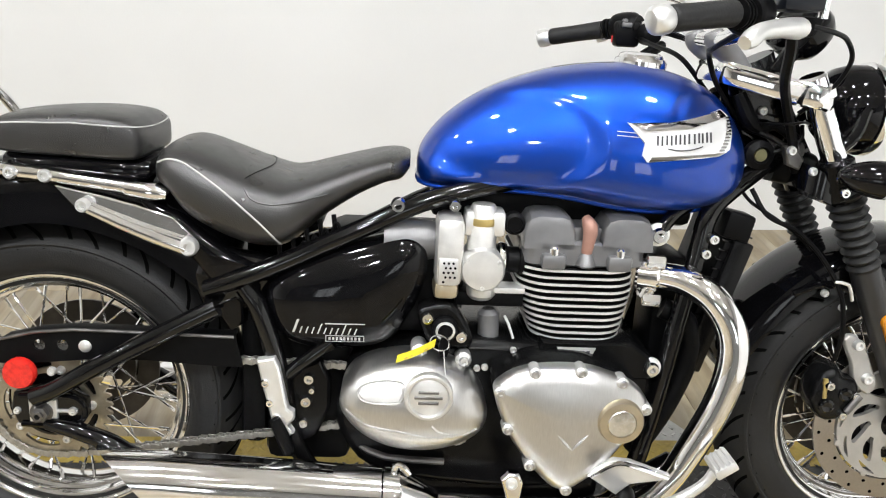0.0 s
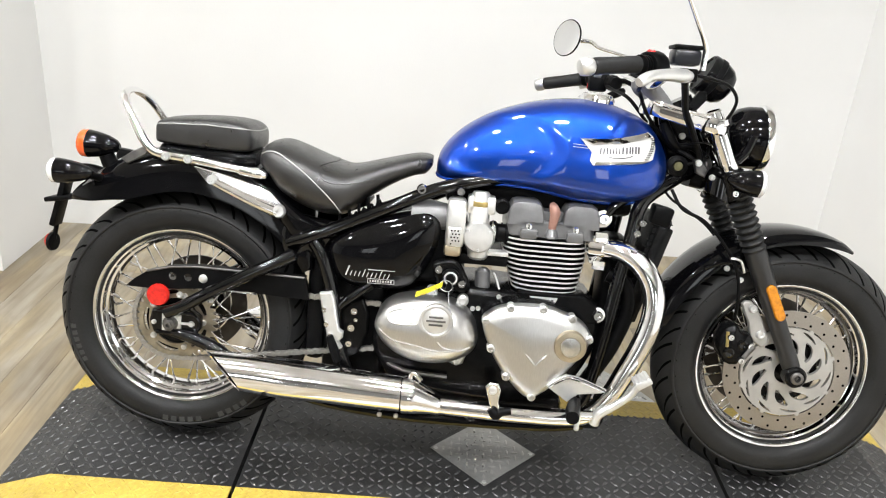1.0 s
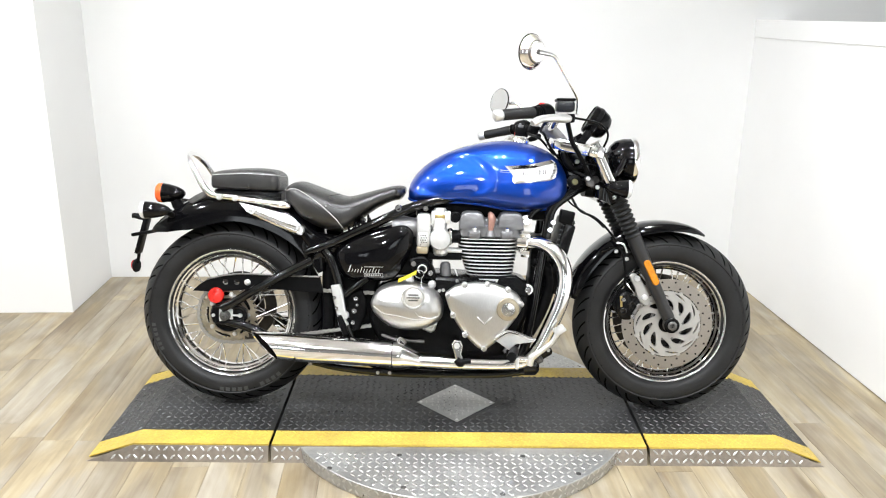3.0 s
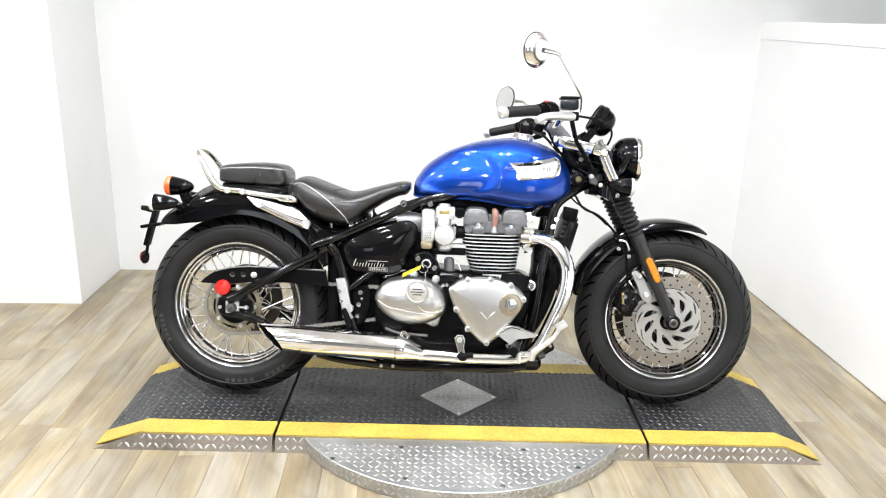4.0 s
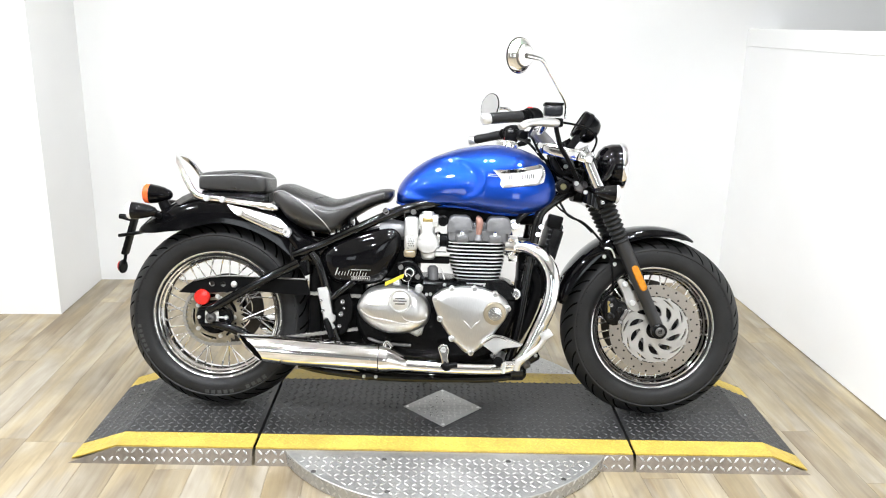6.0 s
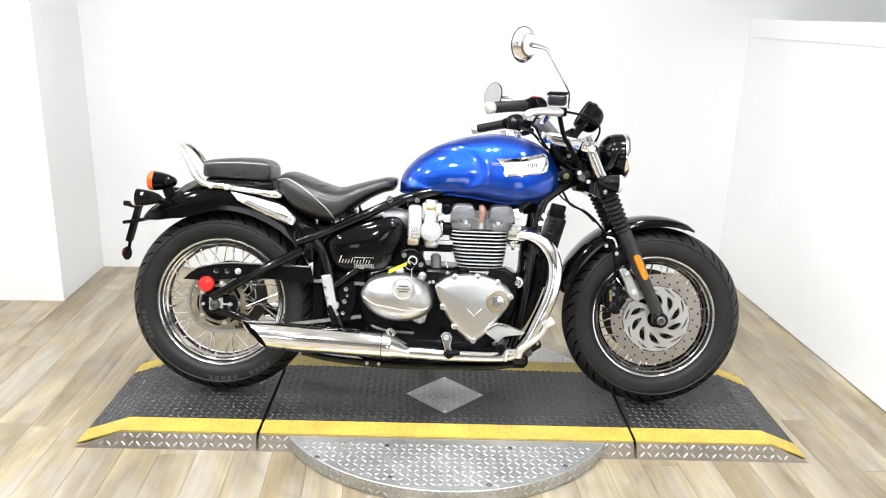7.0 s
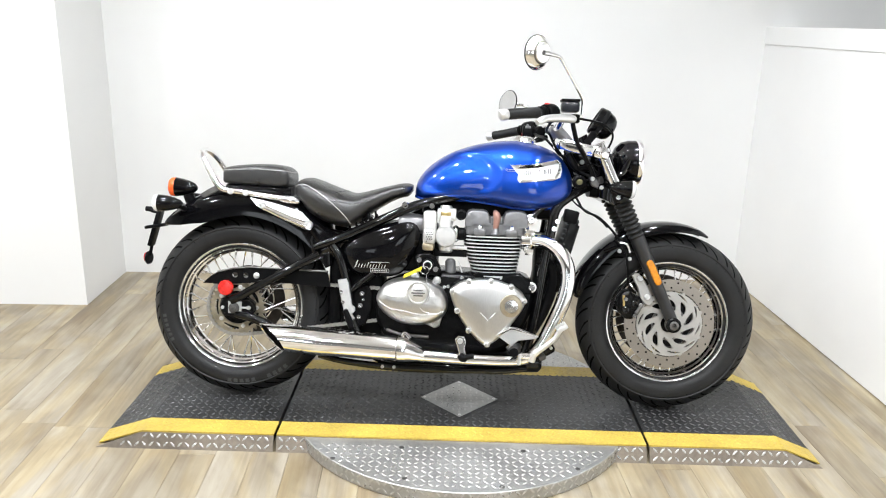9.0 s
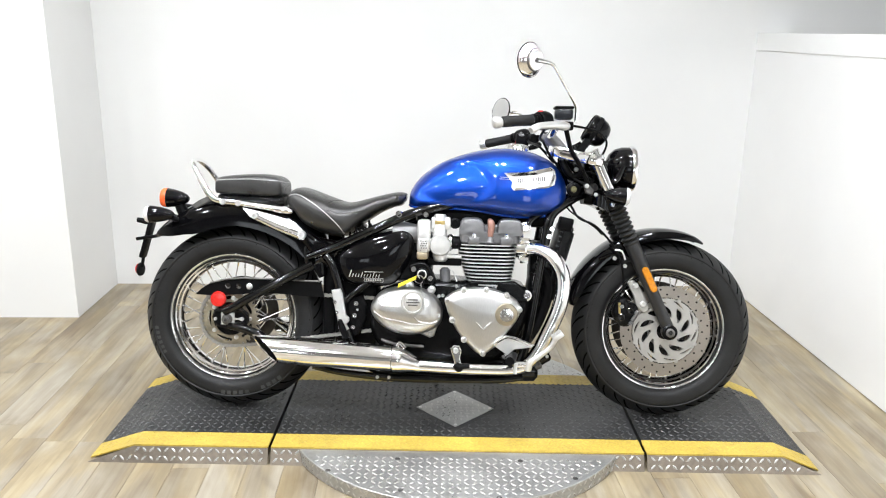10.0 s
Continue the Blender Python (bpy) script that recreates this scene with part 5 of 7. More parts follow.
# cylinder head and cam covers
head = part("cylinder_head", slab_plan(nb(), rrect(0.093, 0.103, 0.118, 0.03), 0.598, 0.640, 0.004), M_CAMGREY, engine)
for x0, x1 in ((-0.010, 0.074), (0.118, 0.203)):
    xm, hw = (x0 + x1) / 2, (x1 - x0) / 2
    loops = []
    for y, f, dz in ((-0.118, 0.80, -0.014), (-0.115, 0.93, -0.005), (-0.106, 1.0, 0.0), (-0.030, 1.0, 0.0), (-0.018, 0.93, -0.005), (-0.012, 0.8, -0.014)):
        prof = [(-1.0, 0.628), (-1.0, 0.648), (-0.93, 0.668), (-0.76, 0.680), (-0.45, 0.685), (0.45, 0.685), (0.76, 0.680), (0.93, 0.668), (1.0, 0.648), (1.0, 0.628)]
        loops.append([(xm + u * hw * (0.9 + 0.1 * f), y, z + (dz if z > 0.64 else 0)) for u, z in prof])
    part("cam_cover", rings(nb(), loops), M_CAMGREY, head, "grey cam cover")
box(bm := nb(), (0.062, -0.10, 0.62), (0.13, 0.10, 0.662), 0.004)
part("cover_bridge", bm, M_CAMGREY, head)
for x in (0.040, 0.148):
    box(bm := nb(), (x - 0.020, -0.132, 0.596), (x + 0.020, -0.105, 0.622), 0.006)
    lug = part("head_lug", bm, M_CAMGREY, head)
    part("lug_bolt", cyl(nb(), (x, -0.122, 0.612), (x, -0.122, 0.634), 0.0085, 12, 0.003), M_CHROME, lug)
for sx in (0.032, 0.160):
    box(bm := nb(), (sx - 0.036, -0.02, 0.62), (sx + 0.036, 0.10, 0.655), 0.008)
    part("cover_far", bm, M_BLACK, head)
box(bm := nb(), (-0.16, -0.045, 0.655), (0.29, 0.045, 0.715), 0.015)
part("frame_spine", bm, M_PLASTIC, frame_main)
plug = part("plug_cap", tube(nb(), [(0.094, -0.118, 0.622), (0.094, -0.118, 0.630), (0.096, -0.118, 0.648), (0.097, -0.116, 0.662), (0.094, -0.112, 0.672), (0.090, -0.104, 0.680)], [0.0085, 0.0095, 0.0110, 0.0125, 0.0115, 0.007], 12, 2), M_COPPER, head, "brown spark plug cap")
part("plug_well", cyl(nb(), (0.094, -0.118, 0.600), (0.094, -0.118, 0.625), 0.0165, 16, 0.004, 0.011), M_CAMGREY, head)

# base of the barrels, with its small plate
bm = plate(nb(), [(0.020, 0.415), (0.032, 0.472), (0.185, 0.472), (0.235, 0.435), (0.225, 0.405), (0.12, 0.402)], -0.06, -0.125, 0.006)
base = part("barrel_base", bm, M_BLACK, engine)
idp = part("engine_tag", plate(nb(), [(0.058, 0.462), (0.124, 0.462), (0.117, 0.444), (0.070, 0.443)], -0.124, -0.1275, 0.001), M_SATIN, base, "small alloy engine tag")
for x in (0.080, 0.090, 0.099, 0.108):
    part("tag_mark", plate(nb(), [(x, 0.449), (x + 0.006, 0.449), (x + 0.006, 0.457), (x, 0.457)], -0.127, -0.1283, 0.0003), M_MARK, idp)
for x, y, z, r in ((0.222, -0.122, 0.428, 0.0125), (0.212, -0.105, 0.656, 0.0135)):
    part("mount_washer", lathe(nb(), [(r * 1.45, 0), (r * 1.45, 0.004), (r, 0.006), (0, 0.006)], pose(x, y + 0.003, z, 0, 0, 180), 20), M_SATIN, engine)
    part("mount_bolt", bolt(nb(), x, y, z, r, 0.014, -1, 16), M_CHROME, engine)
for x, z, r in ((-0.012, 0.417, 0.015),):
    part("filler_cap", lathe(nb(), [(r * 1.1, 0), (r * 1.1, 0.008), (r * 0.9, 0.014), (r * 0.3, 0.016), (0, 0.012)], pose(x, -0.125, z, 0, 0, 180), 18), M_CHROME, engine)

# right-hand clutch cover
CL = [(-0.052, 0.418), (-0.038, 0.435), (-0.019, 0.447), (0.009, 0.455), (0.052, 0.459), (0.097, 0.457), (0.124, 0.450), (0.163, 0.436), (0.188, 0.417), (0.197, 0.395), (0.191, 0.365), (0.160, 0.318), (0.128, 0.276),
      (0.094, 0.247), (0.076, 0.240), (0.056, 0.244), (0.026, 0.272), (-0.006, 0.311), (-0.027, 0.346), (-0.044, 0.384)]
part("clutch_case", plate(nb(), CL, -0.10, -0.182, 0.004, 0.0, 3), M_BLACK, engine, "black clutch case")
clutch = part("clutch_cover", plate(nb(), CL, -0.180, -0.213, 0.016, 0.010, 3), M_ALU, engine, "brushed alloy clutch cover", 50)
for x, z in ((0.010, 0.450), (0.083, 0.453), (0.150, 0.437), (-0.043, 0.416), (-0.026, 0.352), (0.014, 0.288), (0.077, 0.244), (0.193, 0.392)):
    bm = nb()
    cyl(bm, (x, -0.180, z), (x, -0.212, z), 0.0098, 14, 0.003)
    bs = part("bolt_boss", bm, M_CAST, clutch)
    part("cover_bolt", bolt(nb(), x, -0.211, z, 0.0065, 0.005), M_ALU, clutch)
part("cover_ring", lathe(nb(), [(0.037, 0), (0.037, 0.012), (0.0345, 0.017), (0.0235, 0.018), (0.0235, 0.010)], pose(0.150, -0.212, 0.377, 0, 0, 180), 40, True), M_GOLD, clutch, "bronze-toned cover ring")
bm = lathe(nb(), [(0.0238, 0), (0.0238, 0.014), (0.0215, 0.017), (0.003, 0.0185), (0, 0.0185)], pose(0.150, -0.214, 0.377, 0, 0, 180), 40)
part("polished_cap", bm, brushed("turned_aluminium", (0.72, 0.72, 0.71), 0.2, (90, 90, 90), 0.2), clutch)
for a, b in (((0.076, 0.325), (0.100, 0.352)), ((0.076, 0.325), (0.052, 0.350))):
    part("raised_crease", tube(nb(), [(a[0], -0.2235, a[1]), ((a[0] + b[0]) / 2, -0.2235, (a[1] + b[1]) / 2), (b[0], -0.2225, b[1])], [0.001, 0.0032, 0.001], 8, 2), M_ALU, clutch)

# sprocket cover
ov = [(-0.297, 0.375), (-0.283, 0.415), (-0.248, 0.438), (-0.182, 0.451), (-0.123, 0.442), (-0.080, 0.415), (-0.058, 0.371), (-0.069, 0.330), (-0.113, 0.303), (-0.168, 0.294), (-0.224, 0.303), (-0.271, 0.332)]
sc = part("sprocket_cover", plate(nb(), ov, -0.10, -0.207, 0.030, 0.010, 5), M_ALU, engine, "brushed alloy oval sprocket cover", 60)
bpy.context.view_layer.update()
rc = (-0.156, 0.408)
ring_bm = lathe(nb(), [(0.0385, 0), (0.0385, 0.014), (0.0365, 0.0165), (0.033, 0.0165), (0.031, 0.0135), (0.031, 0.004)], pose(rc[0], -0.204, rc[1], 0, 0, 180), 40, True)
part("badge_ring", ring_bm, M_CAST, sc)
part("badge_disc", lathe(nb(), [(0.0315, 0), (0.0315, 0.011), (0.028, 0.0135), (0, 0.0145)], pose(rc[0], -0.204, rc[1], 0, 0, 180), 40), M_CAST, sc, "round alloy badge with three bars")
for k, w in ((-1, 0.016), (0, 0.022), (1, 0.016)):
    z = rc[1] + 0.009 * k
    part("badge_bar", plate(nb(), [(rc[0] - w, z - 0.0022), (rc[0] + w, z - 0.0022), (rc[0] + w, z + 0.0022), (rc[0] - w, z + 0.0022)], -0.214, -0.2205, 0.001), M_DARKSTEEL, sc)
part("cover_inset", decal(sc, [(-0.265, 0.404), (-0.255, 0.416), (-0.225, 0.424), (-0.200, 0.423), (-0.197, 0.412), (-0.203, 0.398), (-0.225, 0.395), (-0.254, 0.396)], 0.0008, 0.0), M_CAST, sc, "recessed panel")
part("inset_lip", tube(nb(), [on_surface(sc, x, z, 0.0) for x, z in [(-0.267, 0.404), (-0.256, 0.418), (-0.225, 0.426), (-0.198, 0.425), (-0.194, 0.412), (-0.201, 0.396), (-0.225, 0.393), (-0.256, 0.394)]], 0.0018, 6, 3, True), M_ALU, sc)
for pts in ([(-0.285, 0.372), (-0.25, 0.352), (-0.20, 0.345), (-0.15, 0.335), (-0.10, 0.338)], [(-0.150, 0.358), (-0.135, 0.345), (-0.10, 0.338), (-0.075, 0.345)]):
    part("raised_crease", tube(nb(), [on_surface(sc, p[0], p[1], -0.001) for p in smooth_path([(x, z, 0) for x, z in pts], 5)], 0.0028, 8), M_ALU, sc)
bm = plate(nb(), [(-0.148, 0.312), (-0.075, 0.318), (-0.085, 0.283), (-0.10, 0.276), (-0.135, 0.290)], -0.10, -0.135, 0.006)
ft = part("cover_foot", bm, M_CAST, engine)
for x, z in ((-0.137, 0.300), (-0.098, 0.290)):
    part("foot_bolt", bolt(nb(), x, -0.134, z, 0.008, 0.006), M_SATIN, ft)
for x, z in ((-0.172, 0.452), (-0.098, 0.440)):
    bm = nb()
    cyl(bm, (x, -0.10, z), (x, -0.145, z), 0.0135, 16, 0.004)
    part("bolt_boss", bm, M_CAST, engine)
    part("cover_bolt", bolt(nb(), x, -0.144, z, 0.0085, 0.007), M_SATIN, engine)

# ignition switch with key, ring and yellow tag
ig = part("ignition_plate", plate(nb(), [(-0.176, 0.512), (-0.168, 0.526), (-0.128, 0.533), (-0.103, 0.512), (-0.085, 0.476), (-0.088, 0.462), (-0.105, 0.457), (-0.150, 0.462), (-0.166, 0.485)], -0.09, -0.135, 0.006, n=2), M_BLACK, bike, "black ignition switch mount")
for x, z in ((-0.160, 0.509), (-0.104, 0.479)):
    part("mount_bolt", bolt(nb(), x, -0.133, z, 0.0105, 0.009, -1, 16), M_CHROME, ig)
part("ignition_switch", lathe(nb(), [(0.021, 0), (0.021, 0.012), (0.018, 0.016), (0.010, 0.016), (0.009, 0.022), (0, 0.022)], pose(-0.131, -0.133, 0.493, 0, 0, 180), 28), M_PLASTIC, ig)
part("switch_collar", lathe(nb(), [(0.016, 0), (0.016, 0.003), (0.012, 0.004), (0.012, 0)], pose(-0.131, -0.148, 0.493, 0, 0, 180), 28, True), M_SATIN, ig)
key = part("key", plate(nb(), [(-0.128, 0.488), (-0.122, 0.470), (-0.126, 0.452), (-0.138, 0.450), (-0.142, 0.468), (-0.136, 0.487)], -0.150, -0.160, 0.002), M_PLASTIC, ig, "black-headed key in the switch")
ringp = [(-0.140 + math.cos(a) * 0.015, -0.163 - 0.006 * math.cos(a), 0.478 + math.sin(a) * 0.013) for a in [2 * math.pi * i / 24 for i in range(24)]]
part("key_ring", tube(nb(), ringp, 0.0012, 6, 0, True), M_CHROME, ig)
bm = nb()
loops = []
for i in range(7):
    f = i / 6
    x, z = -0.209 + 0.060 * f, 0.450 + 0.030 * f
    yy = -0.182 - 0.006 * math.sin(f * 3)
    loops.append([(x, yy, z), (x + 0.002, yy, z + 0.0135), (x + 0.002, yy - 0.0009, z + 0.0135), (x, yy - 0.0009, z)])
rings(bm, loops)
tag = part("key_tag", bm, M_TAG, ig, "yellow paper key tag")
for i in range(4):
    x, z = -0.196 + 0.010 * i, 0.4585 + 0.005 * i
    part("tag_line", plate(nb(), [(x, z), (x + 0.006, z + 0.003), (x + 0.0065, z + 0.0052), (x + 0.0005, z + 0.0022)], -0.186, -0.1885, 0.0002), M_BRASS, tag)
part("tag_string", tube(nb(), [(-0.133, -0.165, 0.466), (-0.131, -0.185, 0.445), (-0.127, -0.199, 0.42)], 0.001, 6, 3), M_PIPING, ig)

# black fittings between ignition and barrels
part("starter_motor", cyl(nb(), (-0.053, -0.085, 0.455), (-0.056, -0.085, 0.512), 0.018, 20, 0.008), M_CAMGREY, engine)
part("breather_dome", lathe(nb(), [(0.0, 0.036), (0.018, 0.034), (0.030, 0.024), (0.034, 0.008), (0.034, 0.0)], pose(-0.050, -0.085, 0.425, 90), 24), M_BLACK, engine)
part("hose", tube(nb(), [(-0.030, -0.10, 0.505), (-0.022, -0.105, 0.49), (-0.014, -0.11, 0.468)], 0.0025, 8, 3), M_SATIN, engine)
for x, z in ((-0.073, 0.418), (-0.060, 0.420), (-0.014, 0.452)):
    part("small_bolt", bolt(nb(), x, -0.120, z, 0.006, 0.006), M_SATIN, engine)
box(bm := nb(), (-0.115, -0.10, 0.52), (0.0, 0.09, 0.545), 0.004)
part("inlet_shelf", bm, M_PLASTIC, engine)
box(bm := nb(), (-0.09, -0.108, 0.546), (0.0, -0.07, 0.556), 0.002)
part("inlet_bracket", bm, M_SATIN, engine)

# throttle bodies styled as carburettors
carb = part("carburettor", lathe(nb(), [(0.034, 0), (0.037, 0.006), (0.037, 0.062), (0.033, 0.070), (0.010, 0.072), (0, 0.071)], pose(-0.074, -0.058, 0.590, 0, 0, 180), 40), M_CAST, bike, "cast alloy carburettor-style throttle body")
part("carb_top", lathe(nb(), [(0.024, 0.0), (0.024, 0.05), (0.0215, 0.056), (0.0215, 0.086), (0.018, 0.092), (0, 0.092)], pose(-0.076, -0.095, 0.602, 90), 32), M_CAST, carb)
part("brass_band", lathe(nb(), [(0.0222, 0.0), (0.0228, 0.002), (0.0228, 0.010), (0.0222, 0.012)], pose(-0.076, -0.095, 0.660, 90), 32), M_BRASS, carb)
part("float_bowl", lathe(nb(), [(0.0, 0.0), (0.018, 0.001), (0.024, 0.008), (0.026, 0.030)], pose(-0.072, -0.095, 0.533, 90), 28), M_CAST, carb)
for a in range(3):
    an = radians(30 + 120 * a)
    part("cover_screw", bolt(nb(), -0.074 + 0.030 * math.cos(an), -0.126, 0.590 + 0.030 * math.sin(an), 0.004, 0.004), M_SATIN, carb)
box(bm := nb(), (-0.106, -0.11, 0.642), (-0.040, -0.06, 0.684), 0.006)
part("carb_bracket", bm, M_SATIN, carb)
bm = nb()
box(bm, (-0.152, -0.136, 0.562), (-0.107, -0.06, 0.676), 0.012)
side = part("inlet_housing", bm, M_CAST, carb, "pale alloy inlet housing with small vents")
box(bm := nb(), (-0.147, -0.139, 0.566), (-0.115, -0.12, 0.612), 0.004)
vent = part("vent_panel", bm, M_CAST, carb)
box(bm := nb(), (-0.153, -0.134, 0.540), (-0.112, -0.07, 0.570), 0.010)
part("housing_foot", bm, M_GOLD, carb)
for i in range(13):
    row, col = divmod(i, 3)
    x, z = -0.138 + 0.0075 * col + (0.003 if row % 2 else 0), 0.604 - 0.0078 * row
    # vents are not cut: dark dots carry the shade of a hole
    part("vent_hole", lathe(nb(), [(0.0021, 0), (0.0021, 0.0012), (0, 0.0012)], pose(x, -0.1386, z, 0, 0, 180), 8), M_RECESS_SHADE, vent)
part("inlet_trumpet", lathe(nb(), [(0.044, -0.235), (0.042, -0.215), (0.036, -0.180), (0.031, -0.150), (0.028, -0.145)], Matrix.Translation((0, -0.075, 0.625)) @ pose(0, 0, 0, 0, 0, -90), 32), M_CAMGREY, carb)
part("inlet_rubber", lathe(nb(), [(0.024, -0.05), (0.027, -0.045), (0.027, -0.035), (0.022, -0.03), (0.022, -0.012), (0.026, -0.01), (0.026, 0.01)], Matrix.Translation((0, -0.08, 0.598)) @ pose(0, 0, 0, 0, 0, -90), 28), M_PLASTIC, carb)
part("clamp_ring", lathe(nb(), [(0.0275, -0.045), (0.0285, -0.043), (0.0285, -0.037), (0.0275, -0.035)], Matrix.Translation((0, -0.08, 0.598)) @ pose(0, 0, 0, 0, 0, -90), 28), M_CHROME, carb)
part("vacuum_fitting", lathe(nb(), [(0.016, 0), (0.018, 0.004), (0.018, 0.024), (0.013, 0.028), (0.012, 0.024), (0, 0.024)], pose(-0.025, -0.08, 0.664, 0, 0, 180), 24), M_PLASTIC, carb)
for x, z, r in ((-0.214, 0.690, 0.0125), (-0.124, 0.693, 0.010)):
    part("frame_bolt", bolt(nb(), x, -0.108, z, r, 0.014, -1, 16), M_CHROME, frame_main)
box(bm := nb(), (-0.33, -0.085, 0.46), (-0.10, 0.085, 0.630), 0.02)
part("airbox", bm, M_PLASTIC, bike, "black plastic airbox behind the side panel")

# gloss black side panel
sp = part("side_panel", plate(nb(), [(-0.424, 0.522), (-0.416, 0.552), (-0.383, 0.581), (-0.325, 0.609), (-0.240, 0.634), (-0.195, 0.637), (-0.171, 0.622), (-0.163, 0.595), (-0.170, 0.552), (-0.188, 0.508), (-0.208, 0.474), (-0.230, 0.454),
                                     (-0.272, 0.444), (-0.340, 0.442), (-0.385, 0.452), (-0.411, 0.480)], -0.075, -0.128, 0.020, 0.014, 3), M_GLOSS, bike, "gloss black side panel with silver script", 60)
bpy.context.view_layer.update()
# the silver script as a run of slanting strokes over a framed bar
x = -0.379
for i in range(11):
    h = 0.024 if i == 0 else (0.019 if i in (4, 8) else 0.012)
    w = 0.0040 if i == 0 else 0.0024
    z0 = 0.476 - 0.0001 * i
    part("script_mark", decal(sp, [(x, z0), (x + w, z0), (x + w + h * 0.35, z0 + h), (x + h * 0.35, z0 + h)], 0.0008, 0.0002, 2), M_SCRIPT, sp)
    x += w + 0.0074
part("script_line", decal(sp, [(-0.325, 0.494), (-0.261, 0.495), (-0.261, 0.4965), (-0.325, 0.4965)], 0.0006, 0.0002, 2), M_SCRIPT, sp)
for a, b, c_, d in ((-0.325, 0.460, -0.262, 0.4614), (-0.325, 0.472, -0.262, 0.4734), (-0.325, 0.460, -0.3236, 0.4734), (-0.2634, 0.460, -0.262, 0.4734)):
    part("script_box", decal(sp, [(a, b), (c_, b), (c_, d), (a, d)], 0.0006, 0.0002, 2), M_SCRIPT, sp)
for i in range(9):
    xx = -0.320 + 0.006 * i
    part("script_mark", decal(sp, [(xx, 0.4638), (xx + 0.0036, 0.4638), (xx + 0.0036, 0.4698), (xx, 0.4698)], 0.0006, 0.0002, 2), M_SCRIPT, sp)

# tank badge on the surface of the tank
B = [(0.133, 0.838), (0.158, 0.833), (0.230, 0.846), (0.292, 0.862), (0.306, 0.852), (0.309, 0.828), (0.302, 0.802), (0.280, 0.792), (0.165, 0.780), (0.157, 0.790), (0.160, 0.808)]
badge = part("tank_badge", decal(fuel_tank, B, 0.004, 0.0, 4), M_BADGE, fuel_tank, "chromed tank badge with dark marks")
top_b = [(0.136, 0.838), (0.158, 0.834), (0.230, 0.847), (0.290, 0.861), (0.300, 0.852), (0.225, 0.832), (0.160, 0.828)]
part("badge_wing", decal(fuel_tank, top_b, 0.007, 0.0, 4), M_CHROME, badge)
part("badge_foot", decal(fuel_tank, [(0.166, 0.7815), (0.280, 0.7925), (0.296, 0.799), (0.170, 0.789)], 0.006, 0.0, 4), M_CHROME, badge)
for i in range(11):
    f = i / 10
    x, z = 0.308 - 0.022 * f ** 2 * 0.8, 0.850 - 0.048 * f
    part("badge_rib", decal(fuel_tank, [(x - 0.010, z - 0.0012), (x, z - 0.0012), (x, z + 0.0012), (x - 0.010, z + 0.0012)], 0.0062, 0.0, 1), M_CHROME, badge)
# the dark marks in a row, each a plain upright block
for i, w in enumerate((0.010, 0.010, 0.003, 0.010, 0.012, 0.009, 0.010)):
    xs = (0.178, 0.1925, 0.2065, 0.2135, 0.228, 0.2445, 0.258)[i]
    z = 0.806 + 0.0036 * (xs - 0.178) / 0.04
    part("badge_mark", decal(fuel_tank, [(xs, z), (xs + 0.003, z), (xs + 0.003, z + 0.015), (xs, z + 0.015)], 0.0048, 0.0, 1), M_MARK, badge)
    if w > 0.005:
        part("badge_mark", decal(fuel_tank, [(xs + w - 0.003, z), (xs + w, z), (xs + w, z + 0.015), (xs + w - 0.003, z + 0.015)], 0.0048, 0.0, 1), M_MARK, badge)
arc = [on_surface(fuel_tank, x, 0.8045 + 0.09 * (x - 0.224) - 0.004 + 5.5 * (x - 0.224) ** 2, 0.0050) for x in [0.196 + 0.0056 * i for i in range(11)]]
part("badge_arc", tube(nb(), arc, 0.0009, 6), M_MARK, badge)
for dz in (0.0, 0.006):
    part("pinstripe", tube(nb(), [on_surface(fuel_tank, 0.118 + 0.005 * i, 0.818 + dz - 0.0002 * i, 0.0) for i in range(9)], 0.0008, 6), M_SCRIPT, fuel_tank)
# filler cap
cap = part("fuel_cap", lathe(nb(), [(0.043, -0.014), (0.044, -0.002), (0.041, 0.003), (0.038, 0.004), (0.036, 0.009), (0.030, 0.012), (0.012, 0.0135), (0, 0.0135)], Matrix.Translation((0.181, 0, 0.9285)) @ pose(0, 0, 0, 90, 2, 0), 40), M_CHROME, fuel_tank, "chromed fuel cap")
for i in range(6):
    a = 2 * math.pi * i / 6
    part("cap_lobe", cyl(nb(), (0.181 + math.cos(a) * 0.028, math.sin(a) * 0.028, 0.9320), (0.181 + math.cos(a) * 0.028, math.sin(a) * 0.028, 0.9375), 0.010, 12, 0.003), M_CHROME, cap)


